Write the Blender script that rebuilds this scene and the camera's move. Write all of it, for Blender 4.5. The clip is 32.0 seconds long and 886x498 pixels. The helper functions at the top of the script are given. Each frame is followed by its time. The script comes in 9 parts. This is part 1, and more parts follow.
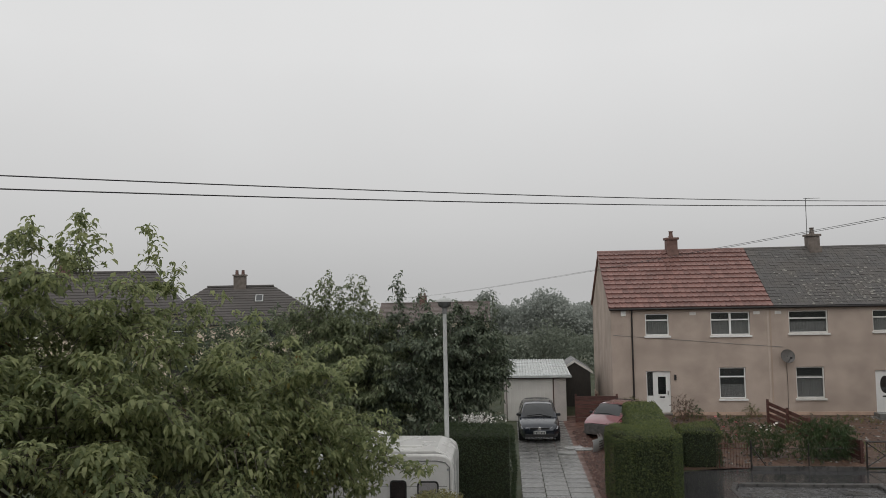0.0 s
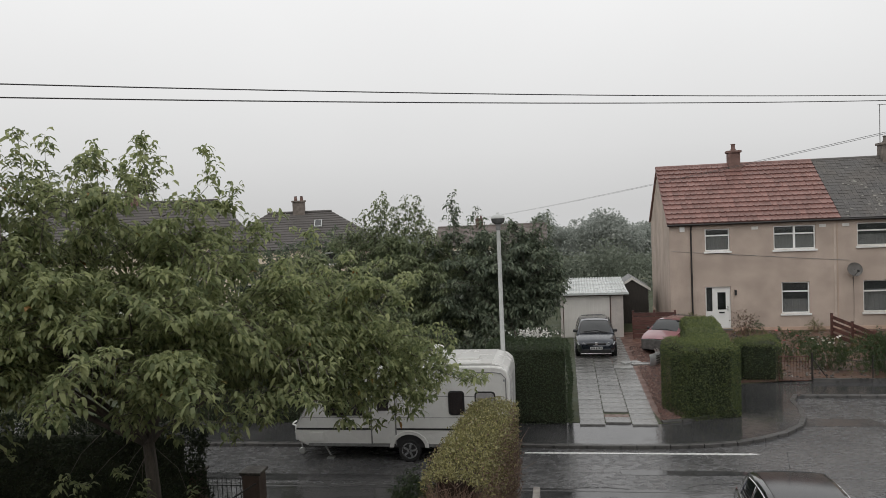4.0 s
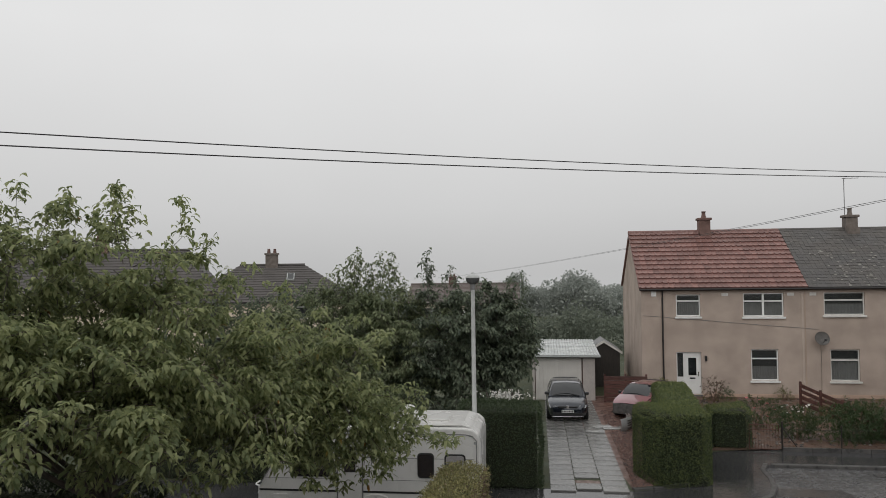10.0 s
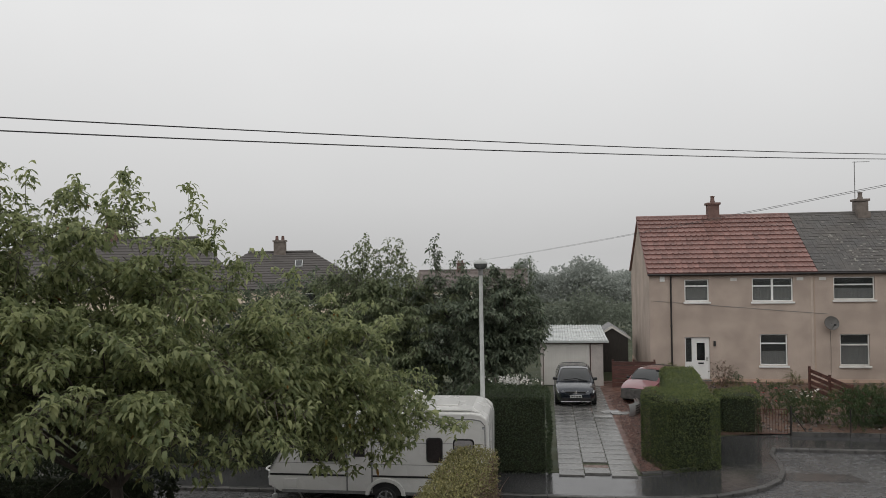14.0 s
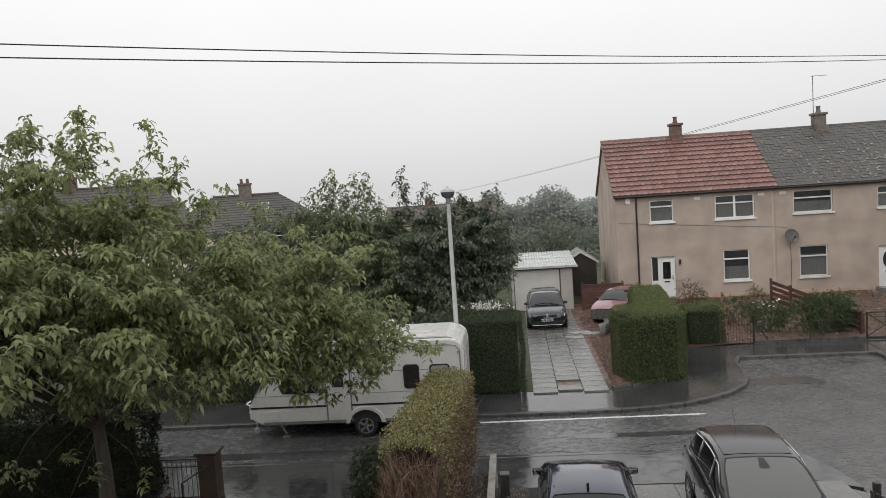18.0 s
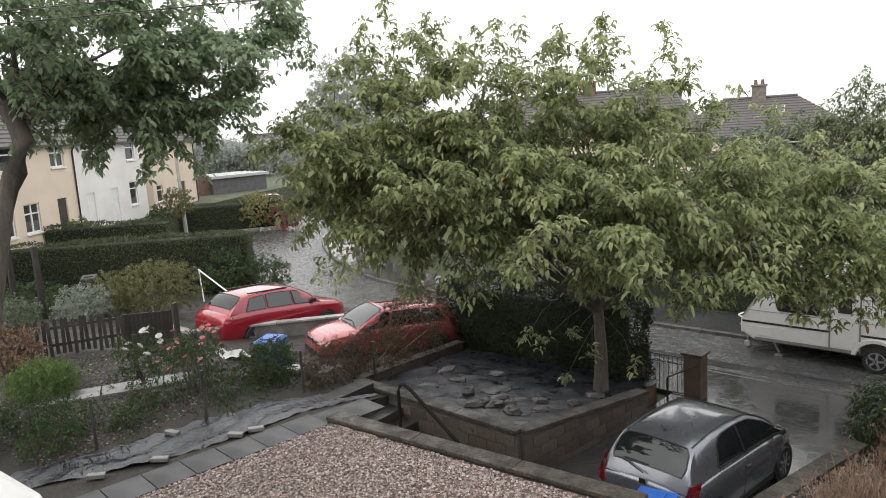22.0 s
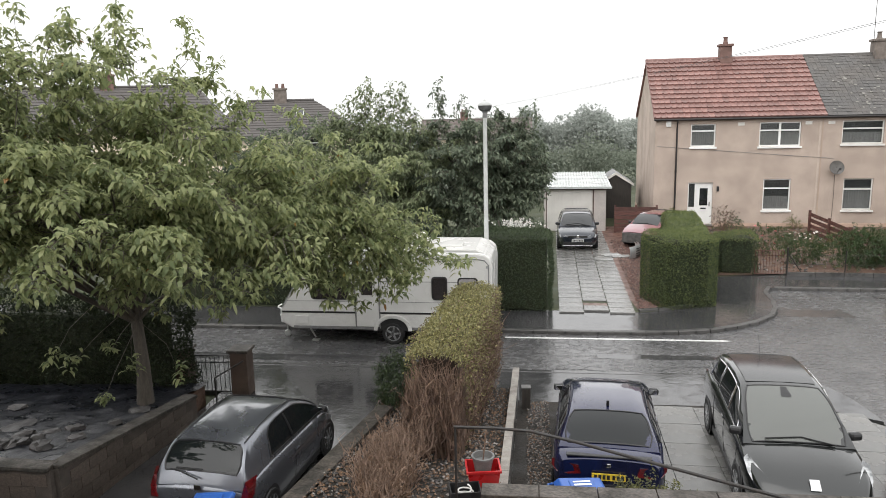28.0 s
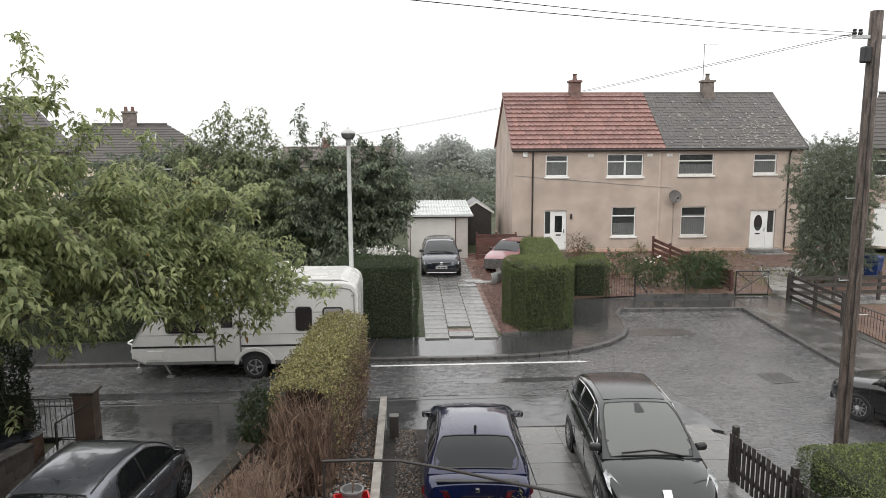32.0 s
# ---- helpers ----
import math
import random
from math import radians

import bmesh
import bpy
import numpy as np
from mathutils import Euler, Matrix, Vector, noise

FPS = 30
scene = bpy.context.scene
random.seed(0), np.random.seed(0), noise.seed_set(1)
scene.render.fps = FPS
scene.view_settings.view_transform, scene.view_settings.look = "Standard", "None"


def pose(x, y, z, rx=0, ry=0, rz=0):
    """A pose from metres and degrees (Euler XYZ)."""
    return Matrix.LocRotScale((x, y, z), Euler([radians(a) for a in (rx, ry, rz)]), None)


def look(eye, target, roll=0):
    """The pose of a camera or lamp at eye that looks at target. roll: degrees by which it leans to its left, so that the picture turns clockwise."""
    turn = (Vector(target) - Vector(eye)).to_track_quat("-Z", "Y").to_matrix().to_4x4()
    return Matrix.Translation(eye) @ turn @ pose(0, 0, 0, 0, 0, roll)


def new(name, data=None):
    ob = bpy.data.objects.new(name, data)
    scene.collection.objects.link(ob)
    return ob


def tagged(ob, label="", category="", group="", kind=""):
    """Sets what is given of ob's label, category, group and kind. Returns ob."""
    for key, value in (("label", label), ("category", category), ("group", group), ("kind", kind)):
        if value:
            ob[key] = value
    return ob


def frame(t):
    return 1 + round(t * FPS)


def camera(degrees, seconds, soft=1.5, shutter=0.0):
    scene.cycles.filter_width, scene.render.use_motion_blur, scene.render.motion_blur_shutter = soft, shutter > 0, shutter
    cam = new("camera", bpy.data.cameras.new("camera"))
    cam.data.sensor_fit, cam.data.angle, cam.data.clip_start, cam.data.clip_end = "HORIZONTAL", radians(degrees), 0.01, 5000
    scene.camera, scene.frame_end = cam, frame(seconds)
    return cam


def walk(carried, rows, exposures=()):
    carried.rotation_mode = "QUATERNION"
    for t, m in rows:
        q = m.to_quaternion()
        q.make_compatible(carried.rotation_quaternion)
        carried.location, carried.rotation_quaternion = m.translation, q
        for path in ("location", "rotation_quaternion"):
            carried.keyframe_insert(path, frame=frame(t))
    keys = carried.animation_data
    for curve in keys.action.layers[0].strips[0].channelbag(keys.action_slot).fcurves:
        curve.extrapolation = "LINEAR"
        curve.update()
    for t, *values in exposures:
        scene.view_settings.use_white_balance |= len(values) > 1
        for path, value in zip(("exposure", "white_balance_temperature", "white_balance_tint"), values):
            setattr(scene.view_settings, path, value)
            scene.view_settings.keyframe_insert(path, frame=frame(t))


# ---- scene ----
# the camera at an upstairs window: seconds, place, turn
cam = camera(62.42, 32.0, soft=0.85)
PATH = [
    (0.0, -0.053, 0.091, 6.980, 92.94, 1.13, -0.51),
    (0.5, -0.045, 0.037, 6.946, 90.98, 2.34, -0.38),
    (1.0, 0.033, -0.017, 6.832, 89.96, 3.15, -0.16),
    (1.5, 0.032, -0.052, 6.817, 89.63, 3.11, 0.17),
    (2.0, 0.031, -0.026, 6.806, 89.19, 2.87, 0.66),
    (2.5, 0.053, 0.006, 6.775, 88.78, 2.59, 1.07),
    (4.5, 0.051, 0.003, 6.742, 86.46, 2.65, 5.38),
    (5.0, 0.091, -0.018, 6.731, 85.65, 2.99, 6.93),
    (5.5, 0.085, -0.037, 6.724, 85.19, 3.15, 8.17),
    (6.0, 0.047, -0.039, 6.751, 85.23, 2.90, 8.47),
    (6.5, 0.034, -0.046, 6.765, 85.33, 2.72, 8.22),
    (7.0, 0.018, -0.032, 6.778, 85.51, 2.55, 7.56),
    (7.5, 0.030, -0.058, 6.787, 85.86, 2.45, 6.88),
    (8.0, 0.007, -0.049, 6.786, 86.82, 2.22, 5.40),
    (8.5, -0.014, -0.007, 6.789, 88.54, 1.67, 3.44),
    (9.0, -0.011, -0.003, 6.790, 90.32, 1.07, 1.58),
    (9.5, -0.008, 0.029, 6.795, 91.31, 0.70, 1.70),
    (10.0, -0.005, 0.051, 6.793, 91.60, 0.69, 1.85),
    (10.5, -0.023, 0.101, 6.770, 91.68, 0.58, 1.93),
    (11.0, -0.033, 0.089, 6.749, 91.62, 0.57, 1.99),
    (11.5, -0.033, 0.101, 6.736, 91.41, 0.51, 2.19),
    (12.0, -0.039, 0.114, 6.734, 91.29, 0.57, 2.43),
    (12.5, -0.024, 0.104, 6.741, 91.20, 0.60, 2.61),
    (13.0, -0.023, 0.085, 6.751, 91.06, 0.71, 2.58),
    (13.5, -0.019, 0.082, 6.762, 90.88, 0.89, 2.43),
    (14.0, -0.005, 0.055, 6.768, 90.56, 0.94, 2.46),
    (14.5, -0.003, 0.072, 6.747, 89.94, 1.53, 2.63),
    (15.0, 0.015, 0.086, 6.742, 89.28, 2.39, 1.12),
    (15.5, 0.017, 0.025, 6.677, 88.53, 3.49, -0.91),
    (17.5, 0.011, -0.012, 6.527, 86.29, 4.38, -1.82),
    (18.0, 0.013, -0.033, 6.537, 85.55, 3.81, -0.06),
    (18.5, -0.000, -0.035, 6.554, 84.41, 3.35, 3.28),
    (19.0, 0.013, -0.019, 6.535, 83.16, 3.33, 8.11),
    (19.5, 0.037, -0.059, 6.541, 81.81, 3.35, 13.31),
    (20.0, 0.034, -0.067, 6.527, 80.68, 3.40, 19.69),
    (20.5, 0.030, -0.079, 6.529, 79.76, 3.70, 27.62),
    (21.0, 0.027, -0.061, 6.524, 79.77, 3.64, 35.64),
    (21.5, 0.013, -0.071, 6.518, 80.20, 3.48, 37.85),
    (22.0, 0.018, -0.076, 6.521, 80.57, 3.41, 38.03),
    (22.5, 0.017, -0.075, 6.531, 80.68, 3.44, 37.75),
    (23.0, 0.019, -0.081, 6.526, 80.48, 3.56, 35.45),
    (23.5, 0.024, -0.063, 6.525, 79.94, 3.48, 29.16),
    (24.0, 0.006, -0.060, 6.534, 79.52, 2.99, 22.07),
    (24.5, -0.011, -0.023, 6.504, 79.21, 2.70, 15.77),
    (25.0, -0.022, -0.023, 6.500, 78.96, 2.38, 12.31),
    (25.5, -0.014, -0.009, 6.492, 78.73, 2.16, 9.09),
    (26.0, -0.032, 0.005, 6.490, 78.49, 1.83, 6.65),
    (26.5, -0.027, 0.005, 6.494, 78.55, 1.61, 5.11),
    (28.5, -0.017, -0.002, 6.500, 79.46, 1.21, 2.14),
    (29.0, -0.017, -0.011, 6.487, 80.05, 1.09, 1.48),
    (29.5, -0.028, -0.000, 6.497, 80.64, 0.95, 0.85),
    (30.0, -0.027, 0.017, 6.493, 81.13, 0.85, 0.30),
    (30.5, -0.031, 0.012, 6.497, 81.48, 0.62, -0.54),
    (31.0, -0.018, 0.029, 6.486, 81.58, 0.48, -2.66),
    (31.5, -0.031, 0.046, 6.476, 81.40, 0.44, -5.37),
    (32.0, -0.061, 0.058, 6.491, 81.09, 0.24, -7.91),
]
EXPOSURES = [(0.0, -0.36), (1.0, -0.32), (2.5, -0.18), (4.5, 0.02), (6.0, 0.30), (8.0, 0.02), (9.0, -0.2), (10.0, -0.28), (14.0, -0.24), (15.5, -0.05), (17.5, 0.06), (18.0, 0.12), (19.0, 0.62), (21.0, 0.94), (23.0, 0.94), (26.0, 0.88), (29.0, 0.88), (30.0, 0.72), (32.0, 0.72)]
walk(cam, [(t, pose(x, y, z, rx, ry, rz)) for t, x, y, z, rx, ry, rz in PATH], EXPOSURES)

# ---- light: a bright overcast sky, with a broad soft sun behind the cloud ----
world = bpy.data.worlds.new("overcast_sky")
scene.world = world
world.use_nodes = True
wn, wl = world.node_tree.nodes, world.node_tree.links
sky = wn.new("ShaderNodeTexSky")
sky.sky_type, sky.sun_disc = "NISHITA", False
sky.sun_elevation, sky.sun_rotation = radians(48), radians(200)
sky.air_density, sky.dust_density, sky.ozone_density = 1.0, 6.0, 1.0
grey = wn.new("ShaderNodeHueSaturation")
grey.inputs["Saturation"].default_value, grey.inputs["Value"].default_value = 0.10, 0.06
cloud = wn.new("ShaderNodeTexNoise")
cloud.inputs["Scale"].default_value, cloud.inputs["Detail"].default_value = 1.6, 5
ramp = wn.new("ShaderNodeMapRange")
ramp.inputs["To Min"].default_value, ramp.inputs["To Max"].default_value = 0.80, 0.98
tint = wn.new("ShaderNodeMix")
tint.data_type, tint.blend_type = "RGBA", "MIX"
tint.inputs["Factor"].default_value = 0.82
deck = wn.new("ShaderNodeCombineColor")
wl.new(sky.outputs["Color"], grey.inputs["Color"])
wl.new(cloud.outputs["Fac"], ramp.inputs["Value"])
for ch in ("Red", "Green", "Blue"):
    wl.new(ramp.outputs["Result"], deck.inputs[ch])
wl.new(grey.outputs["Color"], tint.inputs[6])
wl.new(deck.outputs["Color"], tint.inputs[7])
# an overcast sky is brighter overhead than at the horizon
place = wn.new("ShaderNodeTexCoord")
split = wn.new("ShaderNodeSeparateXYZ")
rise = wn.new("ShaderNodeValToRGB")
for k, (at, level) in enumerate(((0.0, 0.58), (0.08, 0.68), (0.30, 0.84), (1.0, 0.90))):
    stop = rise.color_ramp.elements[0] if k == 0 else rise.color_ramp.elements[-1] if k == 3 else rise.color_ramp.elements.new(at)
    stop.position, stop.color = at, (level, level, level, 1)
lift = wn.new("ShaderNodeMix")
lift.data_type, lift.blend_type = "RGBA", "MULTIPLY"
lift.inputs["Factor"].default_value = 1.0
wl.new(place.outputs["Generated"], split.inputs["Vector"])
wl.new(split.outputs["Z"], rise.inputs["Fac"])
wl.new(tint.outputs[2], lift.inputs[6])
wl.new(rise.outputs["Color"], lift.inputs[7])
wl.new(lift.outputs[2], wn["Background"].inputs["Color"])
wn["Background"].inputs["Strength"].default_value = 1.45
sun_data = bpy.data.lights.new("sun", "SUN")
sun_data.energy, sun_data.angle, sun_data.color = 0.6, radians(70), (1.0, 0.97, 0.93)
sun = new("sun", sun_data)
sun.matrix_world = look((-24, -36, 60), (0, 20, 0))

# ---- materials ----


def surf(name, a, b=None, scale=6.0, rough=(0.6, 0.85), bump=0.0, bscale=60.0, metal=0.0, fine=None, vary=0.0, coat=0.0, island=0.0, contrast=(0.35, 0.65), stretch=(1, 1, 1), spec=0.5):
    """A surface with two scales of variation: a to b over the large noise, grain over the fine one."""
    b = b or tuple(v * 0.8 for v in a)
    m = bpy.data.materials.new(name)
    m.use_nodes = True
    n, l = m.node_tree.nodes, m.node_tree.links
    p = n["Principled BSDF"]
    tc = n.new("ShaderNodeTexCoord")
    mp = n.new("ShaderNodeMapping")
    mp.inputs["Scale"].default_value = stretch
    l.new(tc.outputs["Object"], mp.inputs["Vector"])
    big, small = n.new("ShaderNodeTexNoise"), n.new("ShaderNodeTexNoise")
    big.inputs["Scale"].default_value, big.inputs["Detail"].default_value = scale, 5
    small.inputs["Scale"].default_value, small.inputs["Detail"].default_value = bscale, 3
    for t in (big, small):
        l.new(mp.outputs["Vector"], t.inputs["Vector"])
    step = n.new("ShaderNodeMapRange")
    step.inputs["From Min"].default_value, step.inputs["From Max"].default_value = contrast
    l.new(big.outputs["Fac"], step.inputs["Value"])
    mix = n.new("ShaderNodeMix")
    mix.data_type = "RGBA"
    mix.inputs[6].default_value, mix.inputs[7].default_value = (*a, 1), (*b, 1)
    l.new(step.outputs["Result"], mix.inputs["Factor"])
    out = mix.outputs[2]
    grain = n.new("ShaderNodeMapRange")
    g = 0.18 if fine is None else fine
    grain.inputs["From Min"].default_value, grain.inputs["From Max"].default_value = 0.3, 0.7
    grain.inputs["To Min"].default_value, grain.inputs["To Max"].default_value = 1 - g, 1 + g
    l.new(small.outputs["Fac"], grain.inputs["Value"])
    val = n.new("ShaderNodeHueSaturation")
    l.new(out, val.inputs["Color"])
    last = grain.outputs["Result"]
    if vary or island:
        src = n.new("ShaderNodeObjectInfo").outputs["Random"] if vary else n.new("ShaderNodeNewGeometry").outputs["Random Per Island"]
        rr = n.new("ShaderNodeMapRange")
        k = vary or island
        rr.inputs["To Min"].default_value, rr.inputs["To Max"].default_value = 1 - k, 1 + k
        l.new(src, rr.inputs["Value"])
        mu = n.new("ShaderNodeMath")
        mu.operation = "MULTIPLY"
        l.new(last, mu.inputs[0])
        l.new(rr.outputs["Result"], mu.inputs[1])
        last = mu.outputs["Value"]
    l.new(last, val.inputs["Value"])
    l.new(val.outputs["Color"], p.inputs["Base Color"])
    rg = n.new("ShaderNodeMapRange")
    rg.inputs["From Min"].default_value, rg.inputs["From Max"].default_value = 0.35, 0.65
    rg.inputs["To Min"].default_value, rg.inputs["To Max"].default_value = rough
    l.new(big.outputs["Fac"], rg.inputs["Value"])
    l.new(rg.outputs["Result"], p.inputs["Roughness"])
    p.inputs["Metallic"].default_value = metal
    p.inputs["Coat Weight"].default_value = coat
    p.inputs["Coat Roughness"].default_value = 0.06
    p.inputs["Specular IOR Level"].default_value = spec
    if bump:
        bp = n.new("ShaderNodeBump")
        bp.inputs["Strength"].default_value, bp.inputs["Distance"].default_value = 0.6, bump
        l.new(small.outputs["Fac"], bp.inputs["Height"])
        l.new(bp.outputs["Normal"], p.inputs["Normal"])
    return m


def leaf_mat(name, a, b, see=0.25, rough=0.45, spec=0.5):
    """Leaves: each one its own green, a little light passing through."""
    m = bpy.data.materials.new(name)
    m.use_nodes = True
    n, l = m.node_tree.nodes, m.node_tree.links
    p = n["Principled BSDF"]
    geo = n.new("ShaderNodeNewGeometry")
    mix = n.new("ShaderNodeMix")
    mix.data_type = "RGBA"
    mix.inputs[6].default_value, mix.inputs[7].default_value = (*a, 1), (*b, 1)
    l.new(geo.outputs["Random Per Island"], mix.inputs["Factor"])
    l.new(mix.outputs[2], p.inputs["Base Color"])
    p.inputs["Roughness"].default_value = rough
    p.inputs["Specular IOR Level"].default_value = spec
    tr = n.new("ShaderNodeBsdfTranslucent")
    l.new(mix.outputs[2], tr.inputs["Color"])
    ms = n.new("ShaderNodeMixShader")
    ms.inputs["Fac"].default_value = see
    l.new(p.outputs["BSDF"], ms.inputs[1])
    l.new(tr.outputs["BSDF"], ms.inputs[2])
    l.new(ms.outputs["Shader"], n["Material Output"].inputs["Surface"])
    return m


def glass_mat(name, tint=(0.02, 0.025, 0.03), clear=0.35, rough=0.03, gloss=0.5):
    """A pane: reflects like glass, and lets part of the light through."""
    m = bpy.data.materials.new(name)
    m.use_nodes = True
    n, l = m.node_tree.nodes, m.node_tree.links
    p = n["Principled BSDF"]
    p.inputs["Base Color"].default_value = (*tint, 1)
    p.inputs["Roughness"].default_value = rough
    p.inputs["IOR"].default_value = 1.52
    p.inputs["Specular IOR Level"].default_value = gloss
    tr = n.new("ShaderNodeBsdfTransparent")
    ms = n.new("ShaderNodeMixShader")
    ms.inputs["Fac"].default_value = clear
    l.new(p.outputs["BSDF"], ms.inputs[1])
    l.new(tr.outputs["BSDF"], ms.inputs[2])
    l.new(ms.outputs["Shader"], n["Material Output"].inputs["Surface"])
    return m




def wet_road(name, a, b, dull, ripple, across):
    """Wet asphalt: a film of water, rougher where the stones stand out of it, wide stains, rain ripples."""
    m = surf(name, a, b, 0.55, (0.06, 0.30), 0.0, 70, fine=0.35, spec=0.7)
    n, l = m.node_tree.nodes, m.node_tree.links
    p = n["Principled BSDF"]
    tc = n.new("ShaderNodeTexCoord")
    mp = n.new("ShaderNodeMapping")
    mp.inputs["Scale"].default_value = (1.0, across, 1.0)
    mp.inputs["Rotation"].default_value = (0, 0, radians(4))
    l.new(tc.outputs["Object"], mp.inputs["Vector"])
    pools = n.new("ShaderNodeTexNoise")
    pools.inputs["Scale"].default_value, pools.inputs["Detail"].default_value, pools.inputs["Distortion"].default_value = 4.2, 14, 0.4
    step = n.new("ShaderNodeMapRange")
    step.inputs["From Min"].default_value, step.inputs["From Max"].default_value = 0.42, 0.64
    step.inputs["To Min"].default_value, step.inputs["To Max"].default_value = 0.03, dull
    l.new(mp.outputs["Vector"], pools.inputs["Vector"])
    l.new(pools.outputs["Fac"], step.inputs["Value"])
    l.new(step.outputs["Result"], p.inputs["Roughness"])
    grit = n.new("ShaderNodeTexNoise")
    grit.inputs["Scale"].default_value, grit.inputs["Detail"].default_value = 11.0, 9
    l.new(mp.outputs["Vector"], grit.inputs["Vector"])
    deep = n.new("ShaderNodeMapRange")
    deep.inputs["From Min"].default_value, deep.inputs["From Max"].default_value = 0.40, 0.62
    deep.inputs["To Min"].default_value, deep.inputs["To Max"].default_value = 0.45, 1.0
    l.new(pools.outputs["Fac"], deep.inputs["Value"])
    bp = n.new("ShaderNodeBump")
    bp.inputs["Distance"].default_value = ripple
    l.new(deep.outputs["Result"], bp.inputs["Strength"])
    l.new(grit.outputs["Fac"], bp.inputs["Height"])
    l.new(bp.outputs["Normal"], p.inputs["Normal"])
    return m


ASPHALT = wet_road("wet_asphalt", (0.060, 0.060, 0.062), (0.098, 0.096, 0.096), 0.40, 0.034, 1.25)
ASPHALT2 = wet_road("wet_pavement_asphalt", (0.038, 0.038, 0.040), (0.062, 0.061, 0.062), 0.20, 0.0035, 1.2)
KERB = surf("wet_concrete_kerb", (0.044, 0.043, 0.042), (0.082, 0.079, 0.075), 3, (0.2, 0.5), 0.003, 80, vary=0.2)
SLAB = surf("wet_concrete_slab", (0.27, 0.27, 0.265), (0.40, 0.40, 0.39), 1.5, (0.08, 0.35), 0.002, 70, vary=0.18)
SLAB_DARK = surf("stained_concrete_slab", (0.12, 0.12, 0.115), (0.2, 0.195, 0.185), 1.5, (0.12, 0.4), 0.002, 70, vary=0.2)
HARL = surf("beige_harling_render", (0.47, 0.385, 0.328), (0.365, 0.298, 0.252), 0.8, (0.75, 0.9), 0.014, 45, fine=0.2)
HARL_DARK = surf("weathered_harling", (0.44, 0.34, 0.27), (0.37, 0.29, 0.235), 0.6, (0.75, 0.9), 0.012, 55, fine=0.12)
PLINTH = surf("painted_plinth", (0.50, 0.36, 0.28), (0.40, 0.29, 0.225), 1.2, (0.6, 0.85), 0.006, 50)
CREAM = surf("cream_render", (0.72, 0.61, 0.49), (0.66, 0.555, 0.45), 0.6, (0.75, 0.9), 0.012, 55, fine=0.08)
WHITE_R = surf("white_render", (0.78, 0.76, 0.73), (0.70, 0.68, 0.66), 0.6, (0.75, 0.9), 0.012, 55, fine=0.06)
TILE_RED = surf("red_concrete_tile", (0.232, 0.122, 0.104), (0.178, 0.096, 0.084), 2.5, (0.3, 0.6), 0.003, 60, vary=0.22)
TILE_DARK = surf("grey_concrete_tile", (0.060, 0.056, 0.054), (0.095, 0.087, 0.080), 0.9, (0.35, 0.7), 0.006, 30, island=0.13, fine=0.3)
LICHEN = surf("lichen_on_tile", (0.27, 0.26, 0.235), (0.18, 0.175, 0.155), 9, (0.8, 0.95))
TILE_ROW = surf("brown_grey_tile", (0.060, 0.054, 0.051), (0.085, 0.077, 0.073), 0.7, (0.55, 0.8), 0.004, 30, island=0.15)
PVC = surf("white_pvc", (0.80, 0.80, 0.79), (0.72, 0.72, 0.70), 2, (0.25, 0.4), fine=0.03)
PVC_OLD = surf("off_white_paint", (0.70, 0.69, 0.66), (0.58, 0.57, 0.54), 2, (0.35, 0.6), fine=0.08)
PIPE = surf("black_pipe", (0.018, 0.016, 0.016), (0.03, 0.027, 0.026), 6, (0.3, 0.5))
BRICK_RED = surf("red_chimney_render", (0.18, 0.105, 0.088), (0.13, 0.08, 0.068), 4, (0.7, 0.9), 0.006, 50)
BRICK_GREY = surf("brown_chimney_render", (0.19, 0.16, 0.14), (0.135, 0.115, 0.10), 4, (0.7, 0.9), 0.006, 50)
LEAD = surf("grey_lead", (0.22, 0.22, 0.22), (0.15, 0.15, 0.15), 6, (0.4, 0.6))
GALV = surf("galvanised_steel", (0.50, 0.51, 0.50), (0.40, 0.41, 0.40), 4, (0.3, 0.5), metal=0.35, fine=0.06)
LAMP_GREY = surf("pale_grey_paint", (0.50, 0.51, 0.50), (0.40, 0.41, 0.40), 2.5, (0.35, 0.55), fine=0.06)
CORR = surf("white_corrugated_sheet", (0.50, 0.52, 0.51), (0.40, 0.42, 0.41), 1.2, (0.15, 0.4), fine=0.1)
GAR_WALL = surf("garage_panel", (0.47, 0.43, 0.40), (0.38, 0.35, 0.33), 1.5, (0.6, 0.8), 0.004, 40)
GAR_DOOR = surf("garage_door_paint", (0.62, 0.60, 0.565), (0.55, 0.53, 0.50), 1.5, (0.3, 0.5), fine=0.05)
WOOD_RED = surf("red_brown_fence_wood", (0.115, 0.050, 0.040), (0.075, 0.035, 0.03), 3, (0.4, 0.7), 0.003, 40, vary=0.25, stretch=(1, 1, 6))
WOOD_DK = surf("dark_wet_wood", (0.030, 0.027, 0.0245), (0.056, 0.049, 0.043), 3, (0.35, 0.65), 0.003, 50, vary=0.25, stretch=(6, 6, 1))
WOOD_POLE = surf("weathered_pole_wood", (0.125, 0.098, 0.083), (0.038, 0.029, 0.024), 4, (0.45, 0.7), 0.010, 26, fine=0.5, stretch=(5, 5, 0.7))
IRON = surf("black_iron", (0.016, 0.016, 0.017), (0.032, 0.026, 0.022), 8, (0.3, 0.55))
RUST = surf("rusty_iron", (0.12, 0.045, 0.03), (0.06, 0.03, 0.025), 8, (0.5, 0.8))
